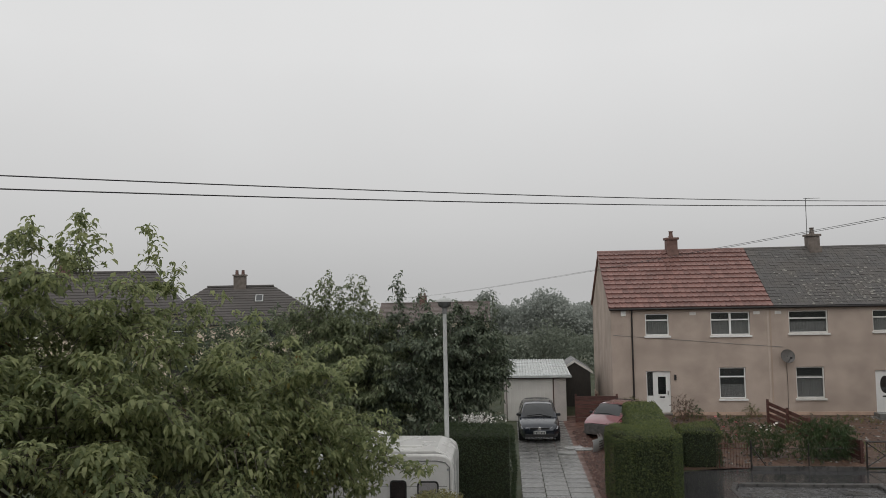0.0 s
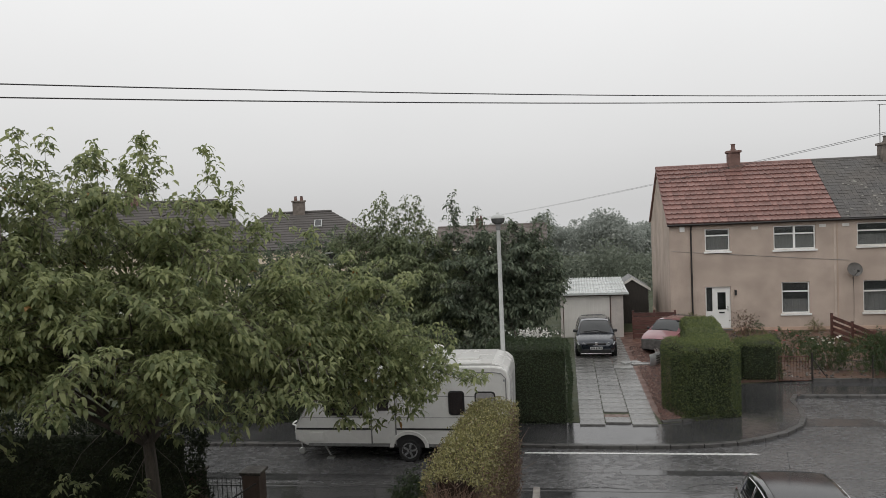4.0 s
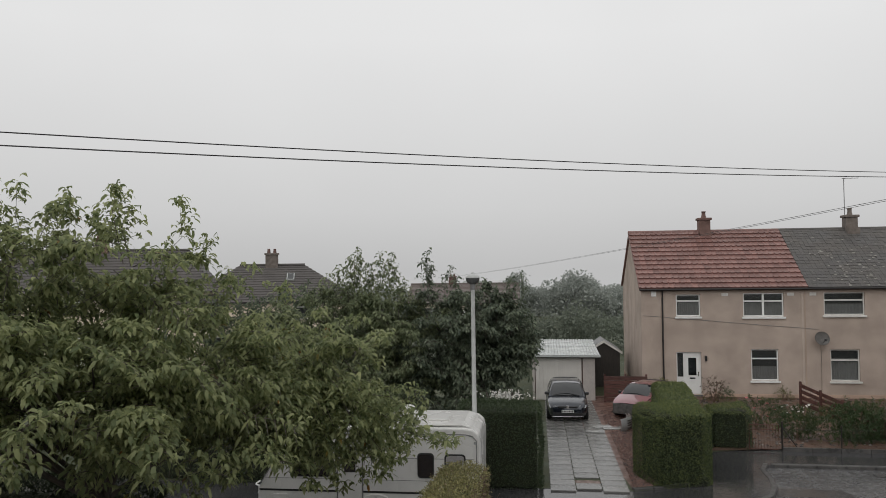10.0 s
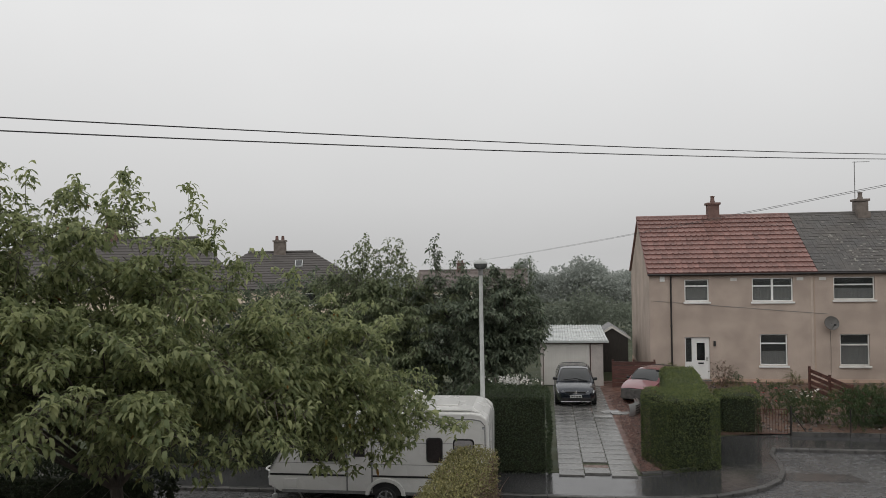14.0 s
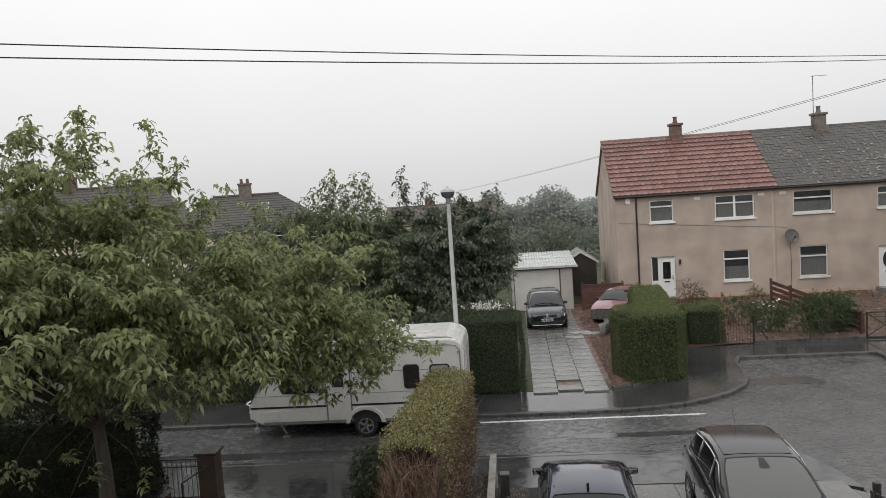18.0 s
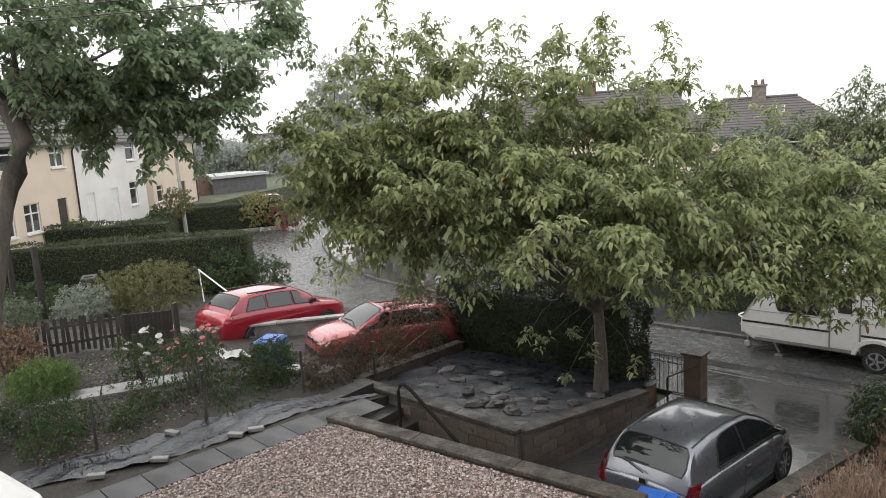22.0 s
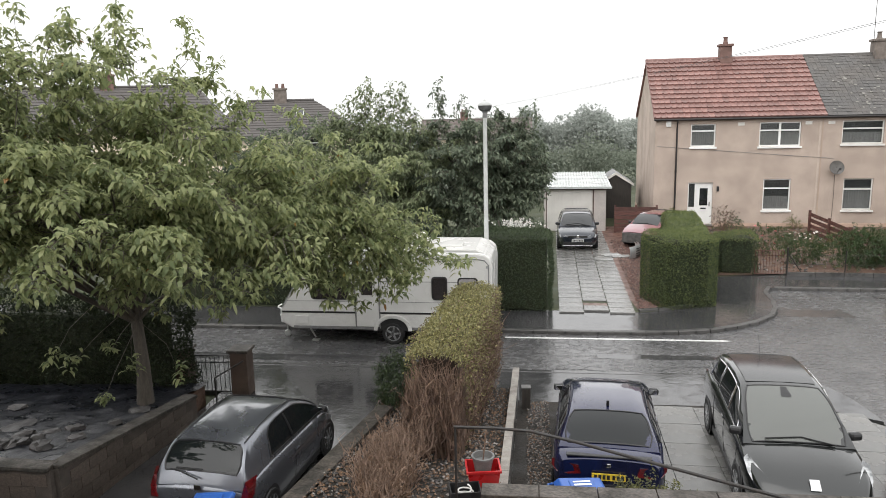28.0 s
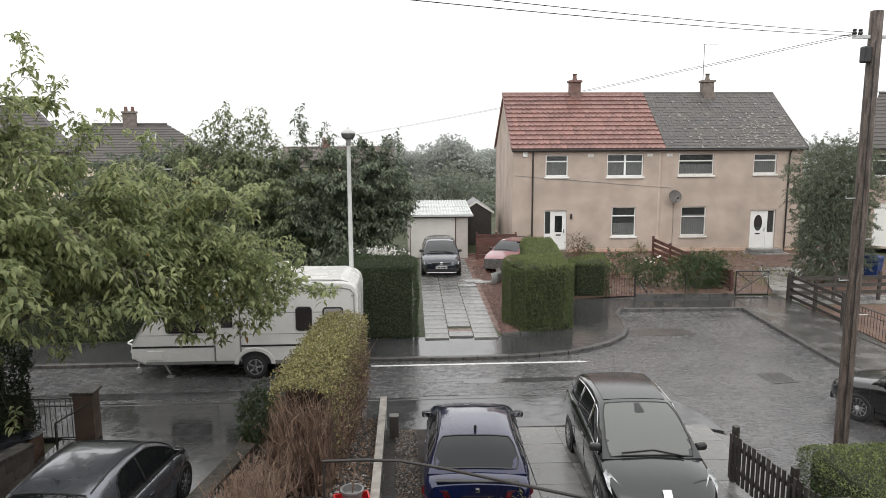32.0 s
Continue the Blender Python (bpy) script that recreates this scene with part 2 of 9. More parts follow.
RED_GRAVEL = surf("red_chip_ground", (0.165, 0.085, 0.062), (0.105, 0.058, 0.046), 2.2, (0.3, 0.75), 0.012, 45, fine=0.45)
SOIL = surf("wet_soil", (0.085, 0.05, 0.036), (0.13, 0.078, 0.055), 1.6, (0.4, 0.85), 0.03, 14, fine=0.4)
GRASS = surf("grass_ground", (0.045, 0.060, 0.028), (0.072, 0.078, 0.042), 0.8, (0.6, 0.9), 0.03, 30, fine=0.35)
STONES = surf("garden_stones", (0.022, 0.020, 0.017), (0.044, 0.038, 0.032), 2.0, (0.45, 0.85), 0.03, 34, fine=0.5, spec=0.3)
MEMB = surf("black_plastic_membrane", (0.008, 0.009, 0.012), (0.016, 0.017, 0.022), 2.5, (0.22, 0.5), 0.03, 11, fine=0.25, spec=0.32)
MEMB_WET = surf("wet_plastic_strip", (0.010, 0.011, 0.016), (0.022, 0.023, 0.033), 2.5, (0.08, 0.28), 0.03, 13, fine=0.25, spec=0.55)
BLOCK = surf("brown_concrete_block", (0.115, 0.090, 0.074), (0.066, 0.053, 0.044), 1.1, (0.4, 0.75), 0.010, 40, vary=0.28, fine=0.3)
COPING = surf("mossy_concrete_coping", (0.072, 0.060, 0.050), (0.032, 0.029, 0.024), 3.2, (0.4, 0.8), 0.018, 22, vary=0.18, fine=0.55)
MORTAR = surf("recessed_mortar", (0.085, 0.070, 0.059), (0.055, 0.046, 0.04), 4, (0.7, 0.9))
BARK = surf("dark_bark", (0.066, 0.056, 0.046), (0.125, 0.108, 0.090), 5, (0.5, 0.85), 0.02, 25, stretch=(3, 3, 0.6))
TWIG = surf("brown_twigs", (0.105, 0.064, 0.048), (0.235, 0.16, 0.115), 5, (0.5, 0.8), island=0.3)
# Core colour of the twig hedge: the shade between its stems, painted in.
TWIG_SHADE = surf("shaded_twig_core", (0.035, 0.024, 0.017), (0.05, 0.035, 0.025), 5, (0.7, 0.9))
RUBBER = surf("tyre_rubber", (0.014, 0.014, 0.015), (0.022, 0.022, 0.022), 10, (0.5, 0.75))
RIM = surf("alloy_rim", (0.42, 0.43, 0.44), (0.30, 0.31, 0.32), 8, (0.2, 0.35), metal=0.7)
BLACKP = surf("black_plastic", (0.015, 0.015, 0.016), (0.024, 0.024, 0.025), 10, (0.3, 0.5))
CHROME = surf("chrome", (0.75, 0.75, 0.76), (0.65, 0.65, 0.66), 10, (0.05, 0.12), metal=1.0, fine=0.02)
LENS_R = surf("red_lamp_lens", (0.12, 0.006, 0.008), (0.07, 0.004, 0.006), 8, (0.05, 0.12), coat=1.0, fine=0.1)
LENS_W = surf("clear_lamp_lens", (0.46, 0.47, 0.48), (0.10, 0.105, 0.11), 5, (0.04, 0.1), coat=1.0, fine=0.3, bscale=30, contrast=(0.42, 0.58))
PLATE_Y = surf("yellow_plate", (0.72, 0.50, 0.04), (0.66, 0.46, 0.04), 8, (0.3, 0.4), fine=0.03)
PLATE_W = surf("white_plate", (0.72, 0.72, 0.70), (0.66, 0.66, 0.65), 8, (0.3, 0.4), fine=0.03)
CARA = surf("caravan_white_panel", (0.66, 0.655, 0.635), (0.58, 0.575, 0.555), 1.2, (0.2, 0.35), fine=0.05)
BLUE_BIN = surf("blue_bin_plastic", (0.030, 0.115, 0.42), (0.024, 0.095, 0.36), 5, (0.25, 0.4), fine=0.06)
RED_BIN = surf("red_plastic_box", (0.50, 0.020, 0.022), (0.42, 0.018, 0.02), 5, (0.25, 0.4), fine=0.06)
GREY_POT = surf("grey_plastic_pot", (0.19, 0.19, 0.185), (0.14, 0.14, 0.14), 6, (0.3, 0.5))
CURTAIN = surf("net_curtain", (0.70, 0.70, 0.68), (0.58, 0.58, 0.57), 5, (0.8, 0.95), stretch=(8, 8, 0.5))
ROOM = surf("dim_room_wall", (0.30, 0.27, 0.24), (0.25, 0.22, 0.20), 1, (0.8, 0.95))
GLASS = glass_mat("window_glass", (0.05, 0.055, 0.055), clear=0.55, gloss=0.9)
CAR_GLASS = glass_mat("car_glass", (0.010, 0.012, 0.013), clear=0.0, rough=0.02, gloss=0.85)
ROOF_GLASS = glass_mat("rain_wet_roof_glass", (0.012, 0.013, 0.014), clear=0.0, rough=0.16, gloss=0.85)
# Grey base tint stands in for sky reflected in the wet windscreen.
SCREEN_GLASS = glass_mat("wet_sky_grey_screen_glass", (0.095, 0.10, 0.092), clear=0.0, rough=0.06, gloss=0.9)
REAR_GLASS = glass_mat("tinted_car_glass", (0.008, 0.010, 0.011), clear=0.0, rough=0.01, gloss=0.4)
CARA_GLASS = glass_mat("caravan_acrylic", (0.035, 0.03, 0.03), clear=0.1, rough=0.06)
CHIPS = [surf("chip_" + nm, c, tuple(v * 0.75 for v in c), 20, (0.25, 0.55), island=0.3) for nm, c in (("pink", (0.29, 0.215, 0.195)), ("cream", (0.43, 0.38, 0.35)), ("brown", (0.13, 0.092, 0.08)))]


def paint(name, c, rough=0.22, metal=0.3):
    return surf(name, c, tuple(v * 0.88 for v in c), 1.5, (rough, rough + 0.08), metal=metal, coat=1.0, fine=0.05)


L_CHERRY = leaf_mat("cherry_leaf", (0.145, 0.185, 0.085), (0.43, 0.46, 0.235), 0.58, 0.45, 0.28)
L_CHERRY2 = leaf_mat("cherry_leaf_turning", (0.30, 0.12, 0.03), (0.16, 0.15, 0.03), 0.3)
L_DARK = leaf_mat("dark_leaf", (0.078, 0.104, 0.072), (0.215, 0.25, 0.17), 0.45, 0.42, 0.35)
L_LEFT = leaf_mat("maple_leaf", (0.17, 0.235, 0.145), (0.35, 0.42, 0.26), 0.54, 0.4, 0.3)
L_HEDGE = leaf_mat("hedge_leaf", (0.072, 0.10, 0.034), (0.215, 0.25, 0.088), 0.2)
# Two-leaf hedges take this darker leaf on their sides, for weaker light there.
L_HEDGE_DK = leaf_mat("dark_hedge_leaf", (0.022, 0.040, 0.018), (0.065, 0.090, 0.036), 0.1)
# Leaf colour lowered to carry the shade under the cherry.
L_SHADE_HEDGE = leaf_mat("shaded_hedge_leaf", (0.018, 0.027, 0.014), (0.040, 0.052, 0.024), 0.1, 0.6, 0.25)
L_GOLD = leaf_mat("golden_hedge_leaf", (0.135, 0.135, 0.055), (0.37, 0.34, 0.15), 0.2)
# Rain haze of the distance is mixed into this pale leaf colour.
L_HAZED = leaf_mat("haze_paled_leaf", (0.32, 0.345, 0.315), (0.40, 0.425, 0.39), 0.4, 0.8)
L_OLIVE_HEDGE = leaf_mat("olive_hedge_leaf", (0.034, 0.050, 0.022), (0.085, 0.105, 0.045), 0.15)
L_MID = leaf_mat("mid_garden_leaf", (0.125, 0.16, 0.09), (0.32, 0.355, 0.205), 0.54, 0.42, 0.3)
L_RED = leaf_mat("red_brown_leaf", (0.12, 0.050, 0.040), (0.075, 0.080, 0.038), 0.2)
L_ROSE = leaf_mat("rose_leaf", (0.026, 0.060, 0.020), (0.065, 0.095, 0.030), 0.2)
L_OLIVE = leaf_mat("olive_shrub_leaf", (0.10, 0.11, 0.045), (0.19, 0.18, 0.075), 0.2)
P_WHITE = leaf_mat("white_petal", (0.80, 0.79, 0.76), (0.70, 0.68, 0.64), 0.25)
P_PINK = leaf_mat("pink_petal", (0.62, 0.14, 0.17), (0.70, 0.28, 0.28), 0.25)
# Near-black stands in for the shade behind the hedge leaves.
HEDGE_SHADE = surf("shaded_hedge_core", (0.016, 0.022, 0.010), (0.026, 0.030, 0.014), 4, (0.8, 0.95))

# ---- mesh helpers ----


class Mesh:
    """Verts and faces gathered for one mesh."""

    def __init__(self):
        self.v, self.f, self.k, self.weld = [], [], [], False

    def add(self, pts, faces, slot=0):
        o = len(self.v)
        self.v += [tuple(p) for p in pts]
        self.f += [tuple(i + o for i in f) for f in faces]
        self.k += [slot] * len(faces)
        return self

    def box(self, x0, y0, z0, x1, y1, z1, m=None, slot=0):
        pts = [Vector((x, y, z)) for z in (z0, z1) for y in (y0, y1) for x in (x0, x1)]
        if m is not None:
            pts = [m @ p for p in pts]
        return self.add(pts, [(0, 2, 3, 1), (4, 5, 7, 6), (0, 1, 5, 4), (2, 6, 7, 3), (0, 4, 6, 2), (1, 3, 7, 5)], slot)

    def prism(self, poly, a, b, axis="z", slot=0):
        """A polygon pushed from a to b along an axis: poly in (x,y), (x,z) or (y,z)."""
        put = {"z": lambda p, h: (p[0], p[1], h), "y": lambda p, h: (p[0], h, p[1]), "x": lambda p, h: (h, p[0], p[1])}[axis]
        n = len(poly)
        pts = [put(p, a) for p in poly] + [put(p, b) for p in poly]
        return self.add(pts, [tuple(range(n))[::-1], tuple(range(n, 2 * n))] + [(i, (i + 1) % n, n + (i + 1) % n, n + i) for i in range(n)], slot)

    def tube(self, pts, r, n=8, slot=0, cap=True):
        """A round bar along points; r a number or one for each point."""
        pts = [Vector(p) for p in pts]
        rs = r if isinstance(r, (list, tuple)) else [r] * len(pts)
        o, faces, ring = [], [], []
        for i, p in enumerate(pts):
            d = (pts[min(i + 1, len(pts) - 1)] - pts[max(i - 1, 0)]).normalized()
            up = Vector((0, 0, 1)) if abs(d.z) < 0.95 else Vector((1, 0, 0))
            s = d.cross(up).normalized()
            t = s.cross(d)
            o += [p + (s * math.cos(2 * math.pi * k / n) + t * math.sin(2 * math.pi * k / n)) * rs[i] for k in range(n)]
        for i in range(len(pts) - 1):
            faces += [(i * n + k, i * n + (k + 1) % n, (i + 1) * n + (k + 1) % n, (i + 1) * n + k) for k in range(n)]
        if cap:
            faces += [tuple(range(n))[::-1], tuple(range((len(pts) - 1) * n, len(pts) * n))]
        return self.add(o, faces, slot)

    def lathe(self, prof, n=20, at=(0, 0, 0), axis="z", slot=0):
        """A profile of (radius, height) turned about an axis."""
        put = {"z": lambda r, a, h: (at[0] + r * math.cos(a), at[1] + r * math.sin(a), at[2] + h), "x": lambda r, a, h: (at[0] + h, at[1] + r * math.cos(a), at[2] + r * math.sin(a)), "y": lambda r, a, h: (at[0] + r * math.sin(a), at[1] + h, at[2] + r * math.cos(a))}[axis]
        pts = [put(r, 2 * math.pi * k / n, h) for r, h in prof for k in range(n)]
        m = len(prof)
        faces = [(i * n + k, i * n + (k + 1) % n, (i + 1) * n + (k + 1) % n, (i + 1) * n + k) for i in range(m - 1) for k in range(n)]
        faces += [tuple(range(n))[::-1], tuple(range((m - 1) * n, m * n))]
        return self.add(pts, faces, slot)

    def grid(self, rows, slot=0):
        """A sheet through rows of points."""
        w = len(rows[0])
        return self.add([p for r in rows for p in r], [(i * w + j, i * w + j + 1, (i + 1) * w + j + 1, (i + 1) * w + j) for i in range(len(rows) - 1) for j in range(w - 1)], slot)

    def data(self, name, smooth=0):
        """The mesh; pieces that touch at their corners are welded."""
        me = bpy.data.meshes.new(name)
        me.from_pydata(self.v, [], self.f)
        if any(self.k):
            me.polygons.foreach_set("material_index", self.k)
        if smooth:
            me.polygons.foreach_set("use_smooth", [True] * len(me.polygons))
            me.set_sharp_from_angle(angle=radians(smooth))
        bm = bmesh.new()
        bm.from_mesh(me)
        if self.weld:
            bmesh.ops.remove_doubles(bm, verts=bm.verts[:], dist=0.0005)
        bmesh.ops.recalc_face_normals(bm, faces=bm.faces[:])
        bm.to_mesh(me)
        bm.free()
        me.update()
        return me


def part(name, shape, material, parent=None, label="", smooth=0, bevel=0.0, m=None):
    """One mesh object under a thing, or on its own."""
    me = shape.data(name, smooth) if isinstance(shape, Mesh) else shape
    if not me.materials:
        for mt in material if isinstance(material, (list, tuple)) else [material]:
            me.materials.append(mt)
    ob = new(name, me)
    if parent is not None:
        ob.parent = parent
    if m is not None:
        ob.matrix_basis = m
    if label:
        ob["label"] = label
    if bevel:
        md = ob.modifiers.new("bevel", "BEVEL")
        md.width, md.segments, md.limit_method, md.angle_limit = bevel, 2, "ANGLE", radians(40)
    return ob


def thing(name, m, label, category, group="", kind=""):
    ob = new(name)
    ob.empty_display_size = 0.2
    ob.matrix_basis = m
    return tagged(ob, label, category, group, kind)


def raw(name, verts, faces, material, parent=None, label="", smooth=False):
    """A mesh from number arrays, for leaves and the like."""
    me = bpy.data.meshes.new(name)
    me.from_pydata(verts, [], faces)
    if smooth:
        me.polygons.foreach_set("use_smooth", [True] * len(me.polygons))
    for mt in material if isinstance(material, (list, tuple)) else [material]:
        me.materials.append(mt)
    ob = new(name, me)
    if parent is not None:
        ob.parent = parent
    if label:
        ob["label"] = label
    return ob


def leaf_arrays(pos, along, normal, length, width, fold=0.25, bend=0.12):
    """Diamond leaves folded along the rib: arrays of verts and quads."""
    n = len(pos)
    side = np.cross(along, normal)
    side /= np.linalg.norm(side, axis=1)[:, None] + 1e-9
    nn = np.cross(side, along)
    L, W = length[:, None], width[:, None]
    base = pos
    tip = pos + along * L - nn * L * bend
    mid = pos + along * L * 0.45
    a = mid + side * W * 0.5 + nn * W * fold
    b = mid - side * W * 0.5 + nn * W * fold
    v = np.stack([base, a, tip, b], 1).reshape(-1, 3)
    i = np.arange(n)[:, None] * 4
    f = np.concatenate([i + [[0, 1, 2]], i + [[0, 2, 3]]], 1).reshape(-1, 3)
    return v, f


def unit(a):
    return a / (np.linalg.norm(a, axis=-1, keepdims=True) + 1e-9)

# ---- ground, road, pavements ----
shape = Mesh()
GRX = (-1600, -700, -320, -150, -80, 0, 80, 150, 320, 700, 1600)
shape.grid([[(x, y, -0.06 - 0.085 * max(0, math.hypot(x, y) - 150)) for x in GRX] for y in (-1600, -700, -300, -100, -30, 30, 80, 135, 200, 400, 900, 2000)])
tagged(part("ground", shape, GRASS), "rough grass and soil ground reaching the horizon", "ground", kind="structure")


def arc_smooth(pts, n=3):
    """Corner-cutting, to round a kerb line."""
    for _ in range(n):
        out = [pts[0]]
        for a, b in zip(pts, pts[1:]):
            out += [tuple(0.75 * p + 0.25 * q for p, q in zip(a, b)), tuple(0.25 * p + 0.75 * q for p, q in zip(a, b))]
        pts = out + [pts[-1]]
    return pts


FAR_KERB = arc_smooth([(-70, 60), (-40, 36.5), (-32.5, 29.0), (-26, 24.6), (-21.5, 22.6), (-17, 21.9), (-9, 21.4), (0.8, 20.6)], 2) + arc_smooth([(0.8, 20.6), (4.0, 20.25), (6.6, 20.35), (8.6, 21.5), (9.4, 23.0), (9.7, 25.1), (10.6, 25.2)], 2) + [(14.6, 24.75)]
RIGHT_KERB = [(14.6, 24.75), (14.2, 21.9), (13.75, 18.4), (13.8, 12.0), (13.9, -20.0)]
NEAR_KERB = arc_smooth([(-76, 55), (-44, 34), (-37, 26.6), (-29, 20.6), (-22.5, 18.4), (-16, 18.5), (-10, 18.3), (-5.7, 17.9), (1.3, 17.25), (6.0, 16.85)], 1) + arc_smooth([(6.0, 16.85), (7.7, 16.6), (8.1, 15.4), (8.1, 13.6)], 2) + [(8.1, -20)]
poly = FAR_KERB + RIGHT_KERB[1:] + NEAR_KERB[::-1]
shape = Mesh()
shape.add([(x, y, 0.0) for x, y in poly], [tuple(range(len(poly)))])
tagged(part("road", shape, ASPHALT), "wet dark asphalt road with puddles and patches", "road", kind="structure")

GARDEN_LINE = [(14.9, 26.7), (10.4, 27.3), (8.8, 26.9), (8.0, 25.6), (7.5, 23.7), (6.4, 22.6), (4.95, 22.25), (0.9, 22.75), (-9, 23.5), (-17, 24.0), (-21, 24.7), (-25.5, 26.7), (-31.5, 31.0), (-38.5, 38.0), (-68, 63)]


def slab_region(name, poly, z0, z1, material, label, category):
    shape = Mesh()
    shape.prism(poly, z0, z1)
    return tagged(part(name, shape, material), label, category, kind="structure")


slab_region("pavement_far", FAR_KERB + [(16.9, 24.75), (16.9, 26.4)] + GARDEN_LINE, -0.05, 0.10, ASPHALT2, "wet dark asphalt footway along the far kerb", "pavement")
slab_region("pavement_side", RIGHT_KERB[::-1] + [(16.9, 24.75), (16.7, 22.4), (16.2, 19.0), (16.2, -20)], -0.05, 0.10, surf("wet_pale_footway", (0.060, 0.058, 0.055), (0.115, 0.11, 0.105), 1.3, (0.06, 0.32), 0.003, 50, fine=0.3, spec=0.6), "wet grey concrete footway beside the cul-de-sac", "pavement")
slab_region("pavement_near", NEAR_KERB[5:-4] + [(7.2, 14.9), (4.6, 15.1), (1.3, 15.35), (-4, 15.85), (-10, 16.3), (-22, 16.6), (-30, 19.0)], -0.05, 0.05, ASPHALT2, "wet dark asphalt footway with a dropped kerb", "pavement")


def kerb_line(name, line, label, z=0.11, step=0.92, mat=None):
    """Kerb stones end to end along a line, each a part."""
    base = thing(name, pose(0, 0, 0), label, "kerb", kind="structure")
    seg = [Vector((x, y, 0)) for x, y in line]
    stone = Mesh()
    stone.prism([(-0.075, -0.08), (0.075, -0.08), (0.075, z - 0.02), (0.055, z), (-0.075, z)], -step / 2 + 0.006, step / 2 - 0.006, "y")
    me = stone.data("kerb_stone")
    me.materials.append(mat or KERB)
    carry = 0.0
    for a, b in zip(seg, seg[1:]):
        d = b - a
        length, way = d.length, d.normalized()
        s = step / 2 - carry
        while s < length:
            p = a + way * s
            part("kerb_stone", me, KERB, base, m=pose(p.x, p.y, 0.0, 0, 0, math.degrees(math.atan2(-way.x, way.y))))
            s += step
        carry = length - (s - step / 2)
    return base


kerb_line("kerb_far", [p for p in FAR_KERB if p[0] > -34], "grey concrete kerb curving into the cul-de-sac")
kerb_line("kerb_side", RIGHT_KERB[:4], "grey concrete kerb beside the cul-de-sac")
kerb_line("kerb_near", [p for p in NEAR_KERB if -34 < p[0] < 7], "low grey concrete kerb of the near footway", z=0.06, mat=ASPHALT2)

kerb_line("hedge_edging", arc_smooth([(4.9, 22.33), (6.35, 22.66), (7.42, 23.72), (7.92, 25.6), (8.7, 26.95)], 2), "low concrete edging round the foot of the corner hedge", z=0.17, step=0.62)

# white line painted on the road beside the far kerb
shape = Mesh()
shape.box(-0.1, -0.055, 0.003, 5.85, 0.055, 0.007)
shape.add([(5.85, -0.09, 0.007), (6.15, 0.0, 0.007), (5.85, 0.09, 0.007)], [(0, 1, 2)])
line = tagged(part("road_marking", shape, surf("worn_white_line", (0.75, 0.75, 0.73), (0.5, 0.5, 0.49), 12, (0.3, 0.5)), m=pose(0.75, 20.12, 0, 0, 0, -4.6)), "worn white line painted on the wet road", "road marking", kind="structure")

# far gardens: one sheet behind the footway
shape = Mesh()
shape.prism(GARDEN_LINE + [(-68, 140), (90, 140), (90, 20), (16.9, 24.0), (16.9, 26.4)], -0.05, 0.11)
tagged(part("garden_ground", shape, GRASS), "damp grassy ground of the gardens opposite", "garden ground", kind="structure")
shape = Mesh()
shape.grid([[(4.9, 22.3, 0.125), (4.9, 30, 0.13), (4.0, 38.5, 0.13)], [(6.4, 22.7, 0.125), (8.3, 31, 0.14), (8.3, 38.5, 0.14)]])
tagged(part("red_gravel", shape, RED_GRAVEL), "red-brown chippings beside the slab driveway", "gravel", kind="structure")
shape = Mesh()
shape.grid([[(8.6, 27.0, 0.13), (8.3, 31, 0.14), (8.4, 38, 0.42)], [(12, 27.2, 0.13), (12, 31, 0.26), (12, 37, 0.42)], [(16.9, 26.5, 0.13), (17, 31, 0.26), (17, 36.5, 0.42)], [(26, 25, 0.13), (26, 31, 0.26), (26, 36.0, 0.42)]])
tagged(part("front_garden", shape, SOIL), "red-brown bare soil of the front gardens opposite", "garden soil", kind="structure")


def crack(label, pts, seed):
    """An open joint in the asphalt: a narrow dark uneven ribbon."""
    rng = random.Random(seed)
    top, low = [], []
    for (x0, y0), (x1, y1) in zip(pts, pts[1:]):
        n = max(2, int(math.hypot(x1 - x0, y1 - y0) / 0.07))
        for k in range(n):
            t = k / n
            x, y, w = x0 + (x1 - x0) * t, y0 + (y1 - y0) * t + rng.uniform(-0.025, 0.025), rng.uniform(0.008, 0.03)
            top.append((x, y + w, 0.004))
            low.append((x, y - w, 0.004))
    tagged(part("road_crack", Mesh().grid([low, top]), surf("open_joint", (0.02, 0.02, 0.02), (0.03, 0.03, 0.03), 5, (0.3, 0.6))), label, "crack", kind="structure")


crack("dark open crack in the wet asphalt", [(1.5, 17.4), (2.1, 17.55), (2.5, 17.5), (3.2, 17.28)], 1)
crack("dark curved crack in the wet asphalt", [(4.3, 17.3), (4.7, 17.55), (5.4, 17.62), (6.4, 17.5), (7.4, 17.7)], 2)
crack("worn joint along the road's edge", [(-4.5, 17.75), (-2.5, 17.6), (-0.6, 17.5)], 3)
crack("dark joint along the side kerb", [(13.2, 18.2), (13.45, 20.5), (13.7, 22.5)], 4)


def patch(label, poly, material, z=0.004):
    """A repair in the asphalt: a thin sheet with uneven edges."""
    rng = random.Random(len(label) + int(poly[0][0] * 10))
    pts = []
    for (x0, y0), (x1, y1) in zip(poly, poly[1:] + poly[:1]):
        n = max(2, int(math.hypot(x1 - x0, y1 - y0) / 0.2))
        pts += [(x0 + (x1 - x0) * k / n + rng.uniform(-0.03, 0.03), y0 + (y1 - y0) * k / n + rng.uniform(-0.03, 0.03), z) for k in range(n)]
    tagged(part("road_patch", Mesh().add(pts, [tuple(range(len(pts)))]), material), label, "road patch", kind="structure")


